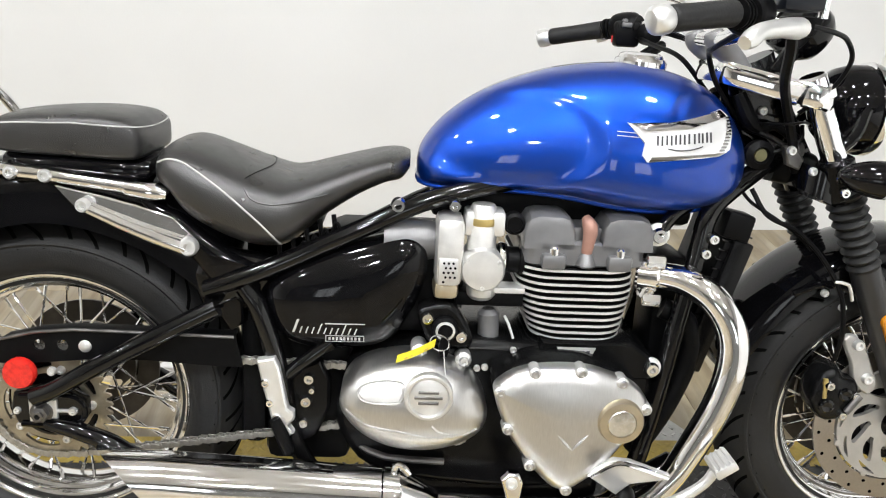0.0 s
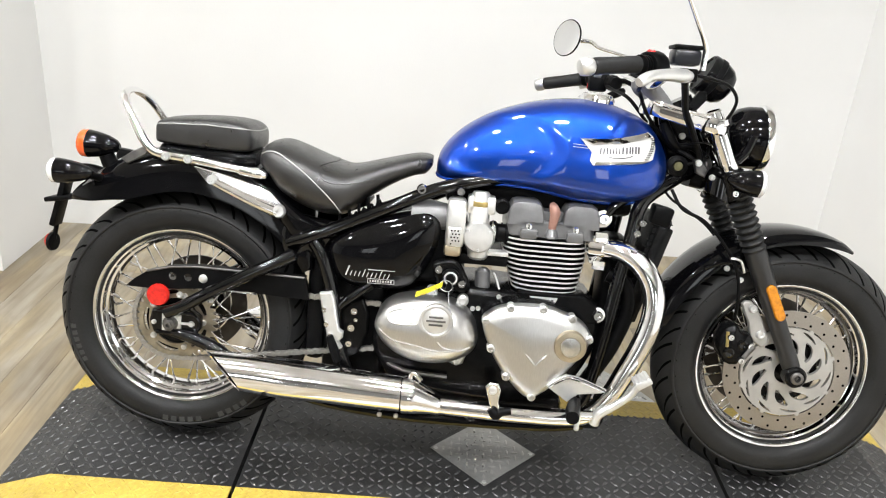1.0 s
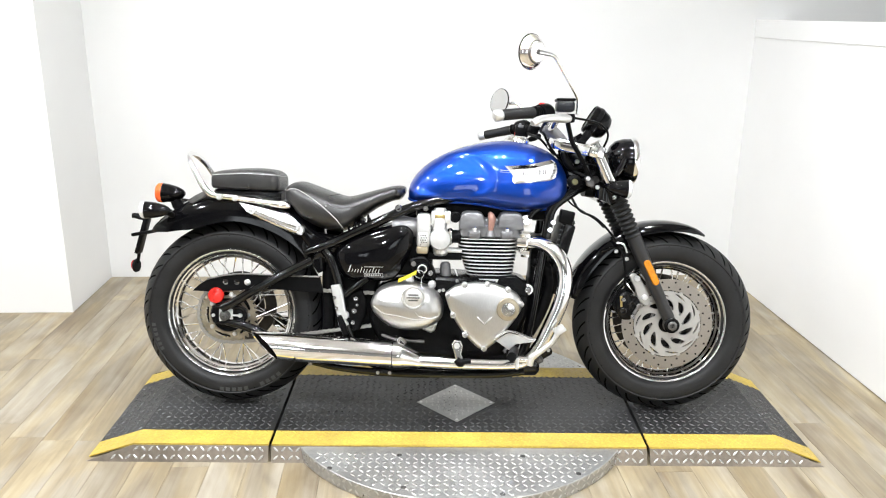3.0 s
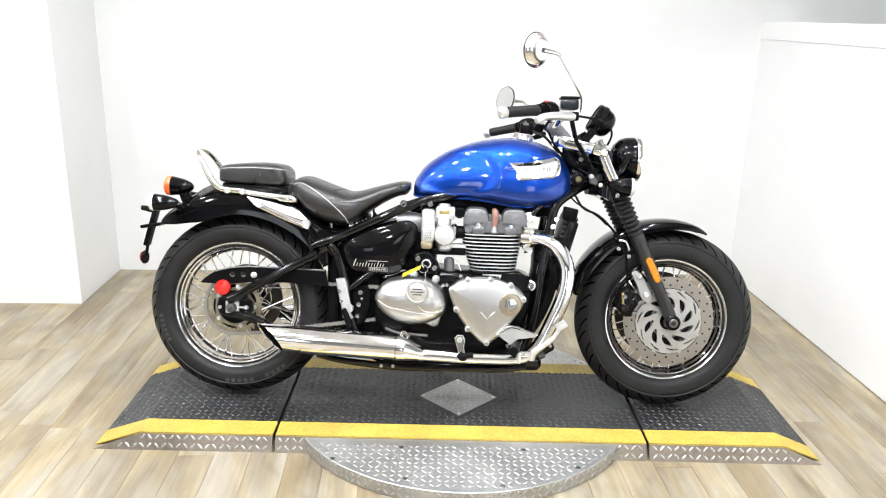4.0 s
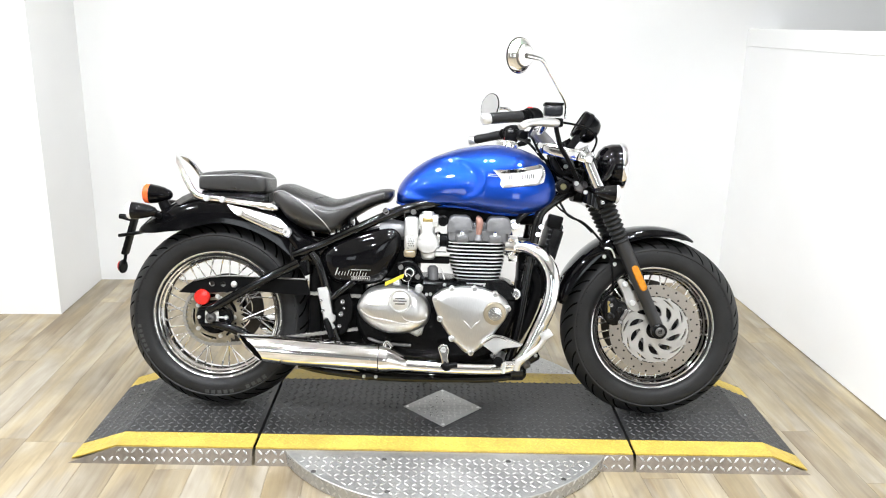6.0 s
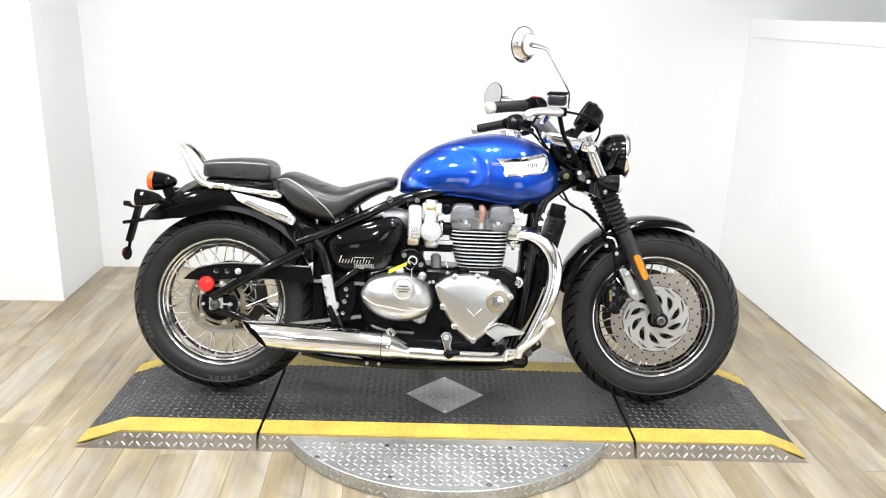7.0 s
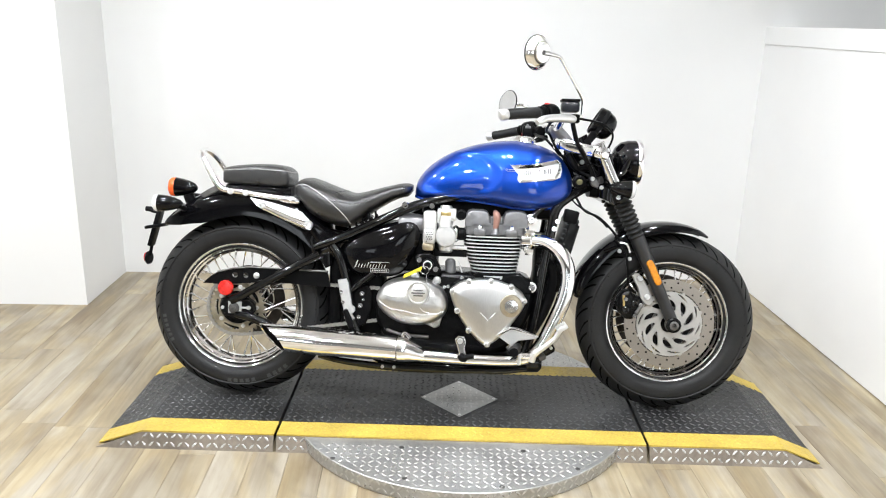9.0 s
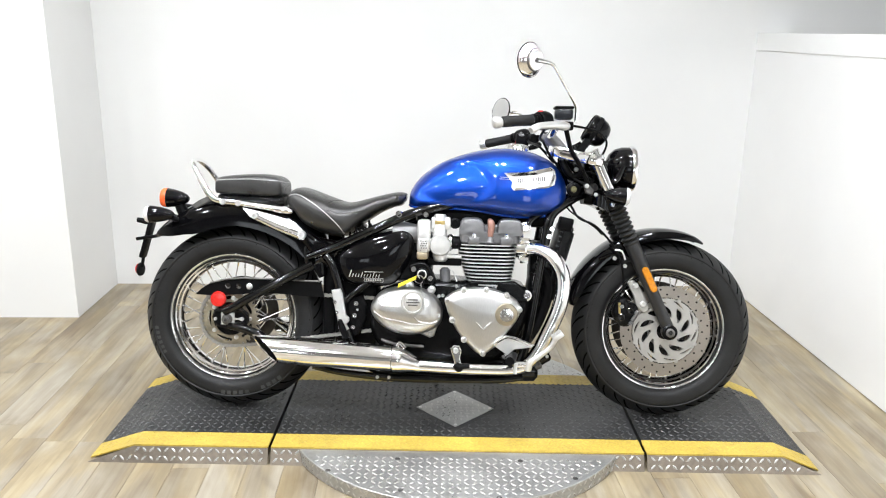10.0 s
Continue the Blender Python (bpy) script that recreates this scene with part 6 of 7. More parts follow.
# ---- exhaust ----
def exhaust(sy):
    path = [(0.195, 0.085, 0.583), (0.222, 0.100, 0.585), (0.262, 0.125, 0.584), (0.302, 0.152, 0.562), (0.331, 0.168, 0.515), (0.337, 0.174, 0.455), (0.322, 0.175, 0.385), (0.290, 0.175, 0.308), (0.262, 0.175, 0.250),
            (0.225, 0.175, 0.206), (0.175, 0.175, 0.188), (0.05, 0.174, 0.185), (-0.10, 0.172, 0.188), (-0.15, 0.172, 0.190)]
    ex = part("exhaust_pipe", tube(nb(), [(x, sy * y, z) for x, y, z in path], [0.020, 0.0215, 0.0240, 0.0250, 0.0252, 0.0252, 0.0250, 0.0242, 0.0228, 0.0212, 0.0205, 0.0205, 0.0205, 0.0205], 24, 5), M_CHROME, bike, "polished chrome exhaust header and pipe")
    # slash-cut silencer
    def ring(x, zc, r, cut=0.0, n=40, f=1.0):
        return [(x - cut * math.sin(a) + cut * 0.95 * sy * math.cos(a), sy * 0.176 + math.cos(a) * r * f, zc + math.sin(a) * r * f) for a in [2 * math.pi * i / n for i in range(n)]]
    loops = [ring(-0.620, 0.232, 0.0455, 0.036, f=0.90), ring(-0.645, 0.233, 0.0455, 0.036, f=0.93), ring(-0.648, 0.2335, 0.0455, 0.036), ring(-0.58, 0.230, 0.0465, 0.012), ring(-0.50, 0.225, 0.0470), ring(-0.40, 0.221, 0.0455), ring(-0.30, 0.215, 0.0440),
             ring(-0.225, 0.211, 0.0418), ring(-0.222, 0.211, 0.0395), ring(-0.216, 0.2105, 0.0395), ring(-0.213, 0.210, 0.0430), ring(-0.195, 0.209, 0.0430), ring(-0.190, 0.208, 0.0405), ring(-0.150, 0.198, 0.0285), ring(-0.136, 0.193, 0.0255), ring(-0.130, 0.192, 0.022)]
    mf = part("silencer", rings(nb(), loops, True), M_CHROME, ex, "long chromed slash-cut silencer", 30)
    # the darkness inside the mouth is put into the colour of this plug
    part("silencer_mouth", rings(nb(), [ring(-0.640, 0.232, 0.0455, 0.0355, f=0.92), ring(-0.52, 0.229, 0.0400, 0.0, f=0.8)]), M_RECESS_SHADE, mf)
    part("silencer_clamp", rings(nb(), [ring(-0.2205, 0.2105, 0.0428), ring(-0.2205, 0.2105, 0.0442), ring(-0.209, 0.2098, 0.0442), ring(-0.209, 0.2098, 0.0428)], False, True), M_CHROME, ex)
    part("clamp_lug", tube(nb(), [(-0.205, sy * 0.175, 0.252), (-0.203, sy * 0.175, 0.262), (-0.195, sy * 0.175, 0.264), (-0.180, sy * 0.176, 0.248)], 0.006, 10, 2), M_CHROME, ex)
    # flange at the head
    bm = nb()
    cyl(bm, (0.190, sy * 0.088, 0.583), (0.226, sy * 0.103, 0.584), 0.0275, 24, 0.004)
    fl = part("exhaust_flange", bm, M_CHROME, ex)
    for dz in (-0.036, 0.030):
        part("flange_nut", cyl(nb(), (0.196, sy * 0.112, 0.583 + dz), (0.226, sy * 0.116, 0.583 + dz), 0.0115, 6, 0.002), M_CHROME, fl, smooth=20)
        part("flange_ear", cyl(nb(), (0.200, sy * 0.102, 0.583 + dz), (0.210, sy * 0.104, 0.583 + dz * 0.3), 0.014, 14, 0.002), M_CHROME, fl)
    return ex


both(exhaust)
hg = part("exhaust_hanger", plate(nb(), [(-0.030, 0.255), (-0.018, 0.268), (0.000, 0.266), (0.008, 0.250), (0.004, 0.222), (0.010, 0.205), (-0.012, 0.200), (-0.020, 0.225)], -0.186, -0.202, 0.004), M_CHROME, bike, "chromed exhaust hanger")
part("hanger_bolt", bolt(nb(), -0.012, -0.201, 0.250, 0.0095, 0.008, -1, 16), M_SATIN, hg)
part("hanger_rubber", tube(nb(), [(-0.012, -0.200, 0.205), (0.000, -0.202, 0.192), (0.012, -0.200, 0.197), (0.034, -0.196, 0.200)], [0.011, 0.014, 0.010, 0.009], 12, 3), M_PLASTIC, hg)

# footrest, brake pedal and heel guard
guard = part("heel_guard", plate(nb(), [(0.108, 0.276), (0.120, 0.290), (0.150, 0.306), (0.178, 0.303), (0.245, 0.278), (0.236, 0.270), (0.180, 0.262), (0.158, 0.242)], -0.205, -0.217, 0.003), M_SATIN, bike, "polished alloy footrest hanger")
part("guard_rib", tube(nb(), [(0.112, -0.219, 0.277), (0.148, -0.220, 0.301), (0.178, -0.220, 0.299), (0.240, -0.219, 0.277)], 0.004, 8, 3), M_CHROME, guard)
part("footrest", tube(nb(), [(0.178, -0.205, 0.240), (0.168, -0.25, 0.238), (0.160, -0.30, 0.240)], [0.0135, 0.0165, 0.0150], 14, 3), M_PLASTIC, guard, "black rubber footrest")
part("footrest_pin", cyl(nb(), (0.185, -0.235, 0.222), (0.182, -0.240, 0.186), 0.006, 10, 0.002), M_SATIN, guard)
part("footrest_mount", cyl(nb(), (0.176, -0.215, 0.212), (0.232, -0.215, 0.214), 0.012, 14, 0.003), M_CHROME, guard)
pd = part("brake_pedal", tube(nb(), [(0.226, -0.215, 0.196), (0.232, -0.222, 0.222), (0.262, -0.228, 0.246), (0.295, -0.232, 0.276), (0.311, -0.234, 0.306)], [0.012, 0.012, 0.0095, 0.0085, 0.009], 12, 4), M_SATIN, bike, "polished alloy brake pedal")
box(bm := nb(), (-0.019, -0.026, -0.008), (0.019, 0.026, 0.008), 0.003, Matrix.Translation((0.316, -0.236, 0.316)) @ pose(0, 0, 0, 0, -35))
pad = part("pedal_pad", bm, M_SATIN, pd)
for k in range(4):
    box(bm := nb(), (-0.016 + 0.009 * k, -0.024, 0.008), (-0.012 + 0.009 * k, 0.024, 0.0105), 0.001, Matrix.Translation((0.316, -0.236, 0.316)) @ pose(0, 0, 0, 0, -35))
    part("pad_rib", bm, M_CAST, pad)
# dark sump and lower fittings
bm = nb()
box(bm, (-0.16, -0.085, 0.140), (0.17, 0.085, 0.20), 0.02)
part("sump", bm, M_BLACK, engine)
bm = nb()
cyl(bm, (0.190, -0.075, 0.160), (0.272, -0.075, 0.163), 0.037, 24, 0.012)
filt = part("oil_filter", bm, M_FRAME, engine, "gloss black oil filter")
cyl(bm := nb(), (0.255, -0.070, 0.186), (0.312, -0.070, 0.222), 0.023, 20, 0.008)
part("filter_mount", bm, M_FRAME, filt)
cyl(bm := nb(), (0.262, -0.092, 0.178), (0.282, -0.098, 0.190), 0.013, 16, 0.004)
part("oil_sender", bm, M_DARKSTEEL, filt)
for x, z in ((0.302, 0.217), (0.270, 0.186)):
    part("filter_bolt", bolt(nb(), x, -0.094, z, 0.006, 0.007), M_SATIN, filt)
part("lower_rail", tube(nb(), [(-0.50, -0.10, 0.158), (-0.40, -0.115, 0.145), (-0.20, -0.12, 0.131), (0.10, -0.12, 0.134), (0.22, -0.115, 0.145)], [0.008, 0.011, 0.012, 0.012, 0.010], 10, 3), M_FRAME, frame_main)
for x in (-0.275, -0.235):
    part("rail_bolt", bolt(nb(), x, -0.130, 0.136, 0.006, 0.005), M_SATIN, frame_main)
part("linkage", tube(nb(), [(-0.27, -0.11, 0.265), (-0.22, -0.13, 0.252), (-0.12, -0.13, 0.246)], 0.006, 8, 2), M_DARKSTEEL, engine)
part("side_stand", tube(nb(), [(0.0, 0.11, 0.17), (-0.05, 0.20, 0.12), (-0.10, 0.28, 0.068), (-0.125, 0.30, 0.064)], [0.012, 0.011, 0.010, 0.010], 10, 3), M_FRAME, bike, "black side stand")

# radiator ahead of the engine
bm = nb()
box(bm, (-0.020, -0.085, -0.135), (0.020, 0.085, 0.135), 0.006, Matrix.Translation((0.326, 0, 0.535)) @ pose(0, 0, 0, 0, 15))
rad = part("radiator", bm, M_PLASTIC, bike, "black radiator with a matt cap and shroud")
for i in range(16):
    bm = nb()
    box(bm, (-0.0235, -0.087, -0.0012), (0.021, -0.080, 0.0012), 0, Matrix.Translation((0.326 + 0.268 * 0.0162 * (i - 7.5), 0, 0.535 + 0.0162 * (i - 7.5))) @ pose(0, 0, 0, 0, 15))
    part("radiator_fin", bm, M_FRAME, rad, smooth=0)
bm = nb()
box(bm, (0.326, -0.098, 0.648), (0.374, -0.05, 0.694), 0.006, Matrix.Translation((0.35, 0, 0.67)) @ pose(0, 0, 0, 0, 12) @ Matrix.Translation((-0.35, 0, -0.67)))
part("radiator_cap", bm, M_PLASTIC, rad)
bm = nb()
box(bm, (-0.018, -0.100, -0.125), (0.018, -0.085, 0.115), 0.005, Matrix.Translation((0.333, 0, 0.535)) @ pose(0, 0, 0, 0, 15))
part("radiator_shroud", bm, M_BLACK, rad)
for x, z in ((0.300, 0.655), (0.290, 0.630)):
    part("radiator_bolt", bolt(nb(), x, -0.115, z, 0.0095, 0.009), M_CHROME, rad)
box(bm := nb(), (0.236, -0.052, 0.39), (0.292, 0.052, 0.605), 0.012)
part("thermostat_housing", bm, M_PLASTIC, rad)
part("radiator_hose", tube(nb(), [(0.245, -0.075, 0.52), (0.285, -0.085, 0.50), (0.300, -0.085, 0.44), (0.27, -0.085, 0.34), (0.22, -0.09, 0.25)], 0.019, 12, 4), M_PLASTIC, rad)


# ---- front end ----
def F(s, off=0.0):
    """A point down the fork leg: 0 at the top clamp, 1 at the axle."""
    return 0.431 + 0.278 * s + off * 0.89, 0.908 - 0.582 * s + off * 0.45


def fork(sy):
    y = 0.100 * sy

    def P(s, off=0.0):
        a = F(s, off)
        return Vector((a[0], y, a[1]))

    leg = part("fork_leg", tube(nb(), [P(0.50), P(0.54), P(0.60), P(0.72), P(0.88), P(0.97), P(1.03)], [0.024, 0.0255, 0.0245, 0.0225, 0.0205, 0.021, 0.018], 20, 4), M_FORK, bike, "matt black lower fork leg with rubber gaiter")
    part("fork_cover", tube(nb(), [P(-0.015), P(0.0), P(0.10), P(0.215)], [0.017, 0.0195, 0.0195, 0.0195], 24, 2), M_CHROME, leg, "chromed upper fork tube")
    # rubber gaiter with pleats
    d = (P(1) - P(0)).normalized()
    q = Vector((0, 1, 0)).rotation_difference(d).to_matrix().to_4x4()
    L = (P(0.515) - P(0.285)).length
    prof = [(0.021, 0)]
    k = 9
    for i in range(k):
        r = 0.0325 - 0.005 * i / k
        h0 = L * i / k
        prof += [(r - 0.008, h0 + 0.0005), (r - 0.003, h0 + L / k * 0.22), (r, h0 + L / k * 0.5), (r - 0.003, h0 + L / k * 0.78)]
    prof += [(0.024, L), (0.021, L)]
    part("gaiter", lathe(nb(), prof, Matrix.Translation(P(0.285)) @ q, 28), M_RUBBER, leg, "ribbed black rubber gaiter", 60)
    part("axle_clamp", cyl(nb(), (0.709, y - 0.026 * sy * 0.2, 0.317), (0.709, y + 0.030 * sy, 0.317), 0.026, 24, 0.005), M_BLACK, leg)
    part("axle_end", lathe(nb(), [(0.015, 0), (0.015, 0.006), (0.012, 0.008), (0.008, 0.008), (0.008, 0.001), (0, 0.001)], pose(0.709, y + 0.029 * sy, 0.317, 0, 0, 180 if sy < 0 else 0), 24), M_DARKSTEEL, leg)
    # amber side reflector
    a0, a1 = P(0.625, 0.0), P(0.795, 0.0)
    m = Matrix.Translation((a0 + a1) / 2 + Vector((0.006, 0.0235 * sy, 0.006))) @ pose(0, 0, 0, 0, -26.5 + 90 + 90 - 90)
    bm = nb()
    o = rrect(0, 0.0115, 0.046, 0.0115, 6)
    ring_o = [[(x, (0.0 if k2 == 0 else 0.008) * sy, z) for x, z in o] for k2 in (0, 1)] + [[(x * 0.8, 0.0105 * sy, z * 0.95) for x, z in o]]
    rings(bm, ring_o)
    xf(bm, Matrix.Translation((a0 + a1) / 2 + Vector((0.004, 0.0205 * sy, 0.0))) @ pose(0, 0, 0, 0, -26.5))
    part("amber_reflector", bm, M_AMBER, leg, "amber side reflector")
    return leg


legs = both(fork)

M_RISER = mat("grey_riser_casting", (0.17, 0.17, 0.172), 0.42, 0.3, noise_scale=30, noise_amount=0.15)
# clamps and steering head
bm = nb()
near = [(0.288, 0.0), (0.291, -0.035), (0.305, -0.062), (0.345, -0.080), (0.385, -0.098), (0.412, -0.128), (0.440, -0.132), (0.464, -0.112), (0.462, -0.080), (0.440, -0.050), (0.432, 0.0)]
plan = [(p.x, p.y) for p in smooth_path([(x, y, 0) for x, y in near[:-1]] + [(x, -y, 0) for x, y in near[:0:-1]], 4, True)]
loops = []
for dz, f in ((-0.019, 0.95), (-0.015, 0.985), (-0.006, 1.0), (0.006, 1.0), (0.013, 0.985), (0.017, 0.95)):
    loops.append([(0.375 + (x - 0.375) * f, y * f, 0.899 + dz - (x - 0.392) * 0.22) for x, y in plan])
rings(bm, loops)
yoke = part("top_yoke", bm, M_CHROME, bike, "chromed top fork yoke")
for sy in (-1, 1):
    part("yoke_cap", cyl(nb(), (0.436, 0.1 * sy, 0.898), (0.426, 0.1 * sy, 0.921), 0.0225, 24, 0.004), M_CHROME, yoke)
    part("yoke_lobe", cyl(nb(), (0.445, 0.1 * sy, 0.882), (0.437, 0.1 * sy, 0.901), 0.028, 24, 0.004), M_CHROME, yoke)
part("stem_nut", cyl(nb(), (0.375, 0, 0.905), (0.367, 0, 0.925), 0.018, 6, 0.003), M_CHROME, yoke, smooth=20)
bm = nb()
plan = rrect(0.476, 0.036, 0.118, 0.034, 6)
rings(bm, [[(x, y, 0.722 - (x - 0.48) * 0.45) for x, y in plan], [(x, y, 0.765 - (x - 0.48) * 0.45) for x, y in plan]])
lower = part("lower_yoke", bm, M_FRAME, bike, "black lower fork yoke")
for sy in (-1, 1):
    part("yoke_clamp", cyl(nb(), (0.487, 0.1 * sy, 0.792), (0.512, 0.1 * sy, 0.725), 0.0295, 24, 0.005), M_BLACK, lower)
    for x, z in ((0.492, 0.765), (0.502, 0.742)):
        part("clamp_bolt", bolt(nb(), x - 0.006, 0.130 * sy, z, 0.0085, 0.007, sy), M_CHROME, lower)
    part("lamp_ear", tube(nb(), [(0.485, 0.10 * sy, 0.80), (0.515, 0.10 * sy, 0.83), (0.535, 0.082 * sy, 0.865)], [0.010, 0.009, 0.009], 10, 3), M_GLOSS, lower)
part("yoke_cover", loft([(0.415, 0.74, 0.80, 0.05), (0.45, 0.735, 0.80, 0.062), (0.49, 0.73, 0.79, 0.05)], 4), M_PLASTIC, lower)
part("horn", lathe(nb(), [(0.0, 0), (0.020, 0), (0.024, 0.006), (0.024, 0.020), (0.014, 0.026), (0.012, 0.020), (0, 0.020)], pose(0.373, -0.060, 0.790, 0, 0, 180), 28), M_PLASTIC, frame_main)
part("horn_centre", lathe(nb(), [(0.011, 0), (0.010, 0.003), (0, 0.004)], pose(0.373, -0.081, 0.790, 0, 0, 180), 20), M_HORN, frame_main)
part("lock_barrel", cyl(nb(), (0.432, -0.035, 0.792), (0.452, -0.060, 0.800), 0.013, 16, 0.003), M_DARKSTEEL, frame_main)

# headlamp
hm = Matrix.Translation((0.488, 0, 0.866)) @ pose(0, 0, 0, 0, 3, -90) @ Matrix.Diagonal((0.97, 0.84, 0.97, 1))
hl = part("headlamp", lathe(nb(), [(0.0, 0.0), (0.026, 0.004), (0.050, 0.016), (0.068, 0.038), (0.0755, 0.066), (0.0765, 0.092), (0.0765, 0.104)], hm, 56), M_GLOSS, bike, "gloss black round headlamp with a chrome rim")
part("headlamp_rim", lathe(nb(), [(0.0765, 0.098), (0.0810, 0.100), (0.0820, 0.110), (0.0790, 0.119), (0.0735, 0.122), (0.072, 0.116)], hm, 56, True), M_CHROME, hl)
part("headlamp_lens", lathe(nb(), [(0.074, 0.114), (0.068, 0.122), (0.050, 0.130), (0.025, 0.134), (0, 0.135)], hm, 48), M_LENS, hl)
part("headlamp_reflector", lathe(nb(), [(0.073, 0.112), (0.055, 0.095), (0.02, 0.08), (0, 0.078)], hm, 40), M_CHROME, hl)
part("headlamp_bracket", tube(nb(), [(0.480, -0.085, 0.80), (0.520, -0.084, 0.84), (0.540, -0.080, 0.872), (0.540, 0.080, 0.872), (0.520, 0.084, 0.84), (0.48, 0.085, 0.80)][:3], 0.008, 10, 3), M_GLOSS, hl)

for sy in (-1, 1):
    ind = bullet("front_indicator", (0.462, 0.165 * sy, 0.776), (0.545, 0.168 * sy, 0.770), 0.030, M_GLOSS, M_LENS, bike, "black bullet indicator with a clear lens")
    part("lamp_arm", tube(nb(), [(0.488, 0.155 * sy, 0.775), (0.490, 0.13 * sy, 0.780), (0.492, 0.11 * sy, 0.785)], [0.012, 0.011, 0.014], 12, 2), M_BLACK, ind)

# instrument
gm = Matrix.Translation((0.452, 0.02, 0.996)) @ Vector((0, 1, 0)).rotation_difference(Vector((-0.86, 0, 0.5))).to_matrix().to_4x4()
ga = part("speedometer", lathe(nb(), [(0.0, -0.052), (0.020, -0.051), (0.036, -0.044), (0.046, -0.030), (0.0505, -0.010), (0.0515, 0.016), (0.0505, 0.024), (0.047, 0.027), (0.044, 0.022), (0, 0.022)], gm, 48), M_GLOSS, bike, "black round speedometer above the headlamp")
part("gauge_face", lathe(nb(), [(0.043, 0.0225), (0, 0.0226)], gm, 40), M_PLASTIC, ga)
part("gauge_band", lathe(nb(), [(0.0512, -0.008), (0.0530, -0.006), (0.0530, 0.006), (0.0515, 0.008)], gm, 40), M_PLASTIC, ga)
part("gauge_bracket", plate(nb(), [(0.385, 0.925), (0.410, 0.965), (0.428, 0.965), (0.430, 0.945), (0.410, 0.92)], -0.030, -0.040, 0.002), M_BLACK, ga)

# handlebar and its fittings
half = [(0.288, 0.0, 0.968), (0.288, -0.06, 0.968), (0.290, -0.12, 0.975), (0.288, -0.19, 0.992), (0.262, -0.25, 1.001), (0.205, -0.305, 0.998), (0.140, -0.340, 0.991), (0.092, -0.362, 0.985)]


def far(x, y, z):
    """The bars are turned a trifle, so that the far grip sits lower and further back."""
    f = max(0.0, min(1.0, (y - 0.12) / 0.15)) if y > 0 else 0.0
    return x - 0.014 * f, y, z - 0.016 * f - (0.010 * max(0.0, (y - 0.29) / 0.07) if y > 0.29 else 0.0)


bar = part("handlebar", tube(nb(), half[::-1] + [far(x, -y, z) for x, y, z in half[1:]], 0.0125, 16, 5), M_CHROME, bike, "chromed swept-back handlebar")
for sy in (-1, 1):
    part("riser", tube(nb(), [(0.345, 0.045 * sy, 0.905), (0.325, 0.045 * sy, 0.935), (0.290, 0.045 * sy, 0.965), (0.280, 0.045 * sy, 0.980)], [0.019, 0.017, 0.020, 0.014], 14, 3), M_RISER, bar, "cast alloy handlebar riser")
    gp = [(0.200, 0.3075 * sy, 0.998), (0.185, 0.317 * sy, 0.9965), (0.150, 0.336 * sy, 0.992), (0.112, 0.353 * sy, 0.987), (0.104, 0.357 * sy, 0.986)]
    grip = part("grip", tube(nb(), [far(*p) for p in gp], [0.0175, 0.0172, 0.0165, 0.0168, 0.0150], 20, 4), M_RUBBER, bar, "black rubber handlebar grip")
    part("bar_end", tube(nb(), [far(*p) for p in ((0.105, 0.3565 * sy, 0.986), (0.100, 0.359 * sy, 0.985), (0.084, 0.367 * sy, 0.983), (0.079, 0.369 * sy, 0.982))], [0.013, 0.0178, 0.0178, 0.012], 20, 2), M_SATIN, bar, "bright bar-end weight")
    for k in range(3):
        part("grip_collar", tube(nb(), [far(0.206 + 0.006 * k, (0.303 - 0.004 * k) * sy, 0.9985), far(0.209 + 0.006 * k, (0.3005 - 0.004 * k) * sy, 0.999)], 0.0205, 18), M_PLASTIC, bar)
    # switch housing
    sw = part("switch_housing", tube(nb(), [far(*p) for p in ((0.222, 0.292 * sy, 0.999), (0.228, 0.285 * sy, 1.000), (0.248, 0.262 * sy, 1.001), (0.258, 0.250 * sy, 1.001))], [0.024, 0.029, 0.030, 0.022], 18, 3), M_PLASTIC, bar, "black handlebar switch housing")
    if sy < 0:
        part("stop_switch", cyl(nb(), (0.230, -0.285, 1.022), (0.230, -0.286, 1.031), 0.009, 12, 0.003), M_REDSW, sw)
    else:
        box(bm := nb(), (-0.009, -0.006, -0.007), (0.009, 0.004, 0.007), 0.002, Matrix.Translation((0.204, 0.262, 0.962)))
        part("horn_button", bm, M_REDSW, sw)
        for dx, dz in ((0.012, 0.012), (-0.002, 0.016), (0.022, 0.0)):
            part("switch_button", cyl(nb(), (0.218 + dx, 0.262, 0.980 + dz), (0.216 + dx, 0.240, 0.980 + dz), 0.006, 12, 0.002), M_CAMGREY, sw)
    # lever
    lv = [(0.318, 0.262 * sy, 0.986), (0.300, 0.285 * sy, 0.985), (0.262, 0.320 * sy, 0.983), (0.222, 0.352 * sy, 0.977), (0.204, 0.368 * sy, 0.968), (0.193, 0.376 * sy, 0.962)]
    lever = part("lever", tube(nb(), lv, [0.011, 0.0145, 0.0125, 0.0110, 0.012, 0.009], 14, 4), M_SATIN, bar, "polished alloy hand lever")
    bm = nb()
    box(bm, (0.300, 0.240 * sy - 0.018, 0.975), (0.338, 0.240 * sy + 0.018, 1.002), 0.004)
    part("lever_perch", bm, M_PLASTIC, bar)
    # mirror: stem, chromed cup and glass
    c = Vector((0.188, -0.372, 1.170)) if sy < 0 else Vector((0.150, 0.400, 1.092))
    glass = Vector((-0.64, 0.75, 0.12) if sy < 0 else (-0.78, -0.61, 0.13)).normalized()
    base_p = (0.345, 0.258 * sy, 1.00)
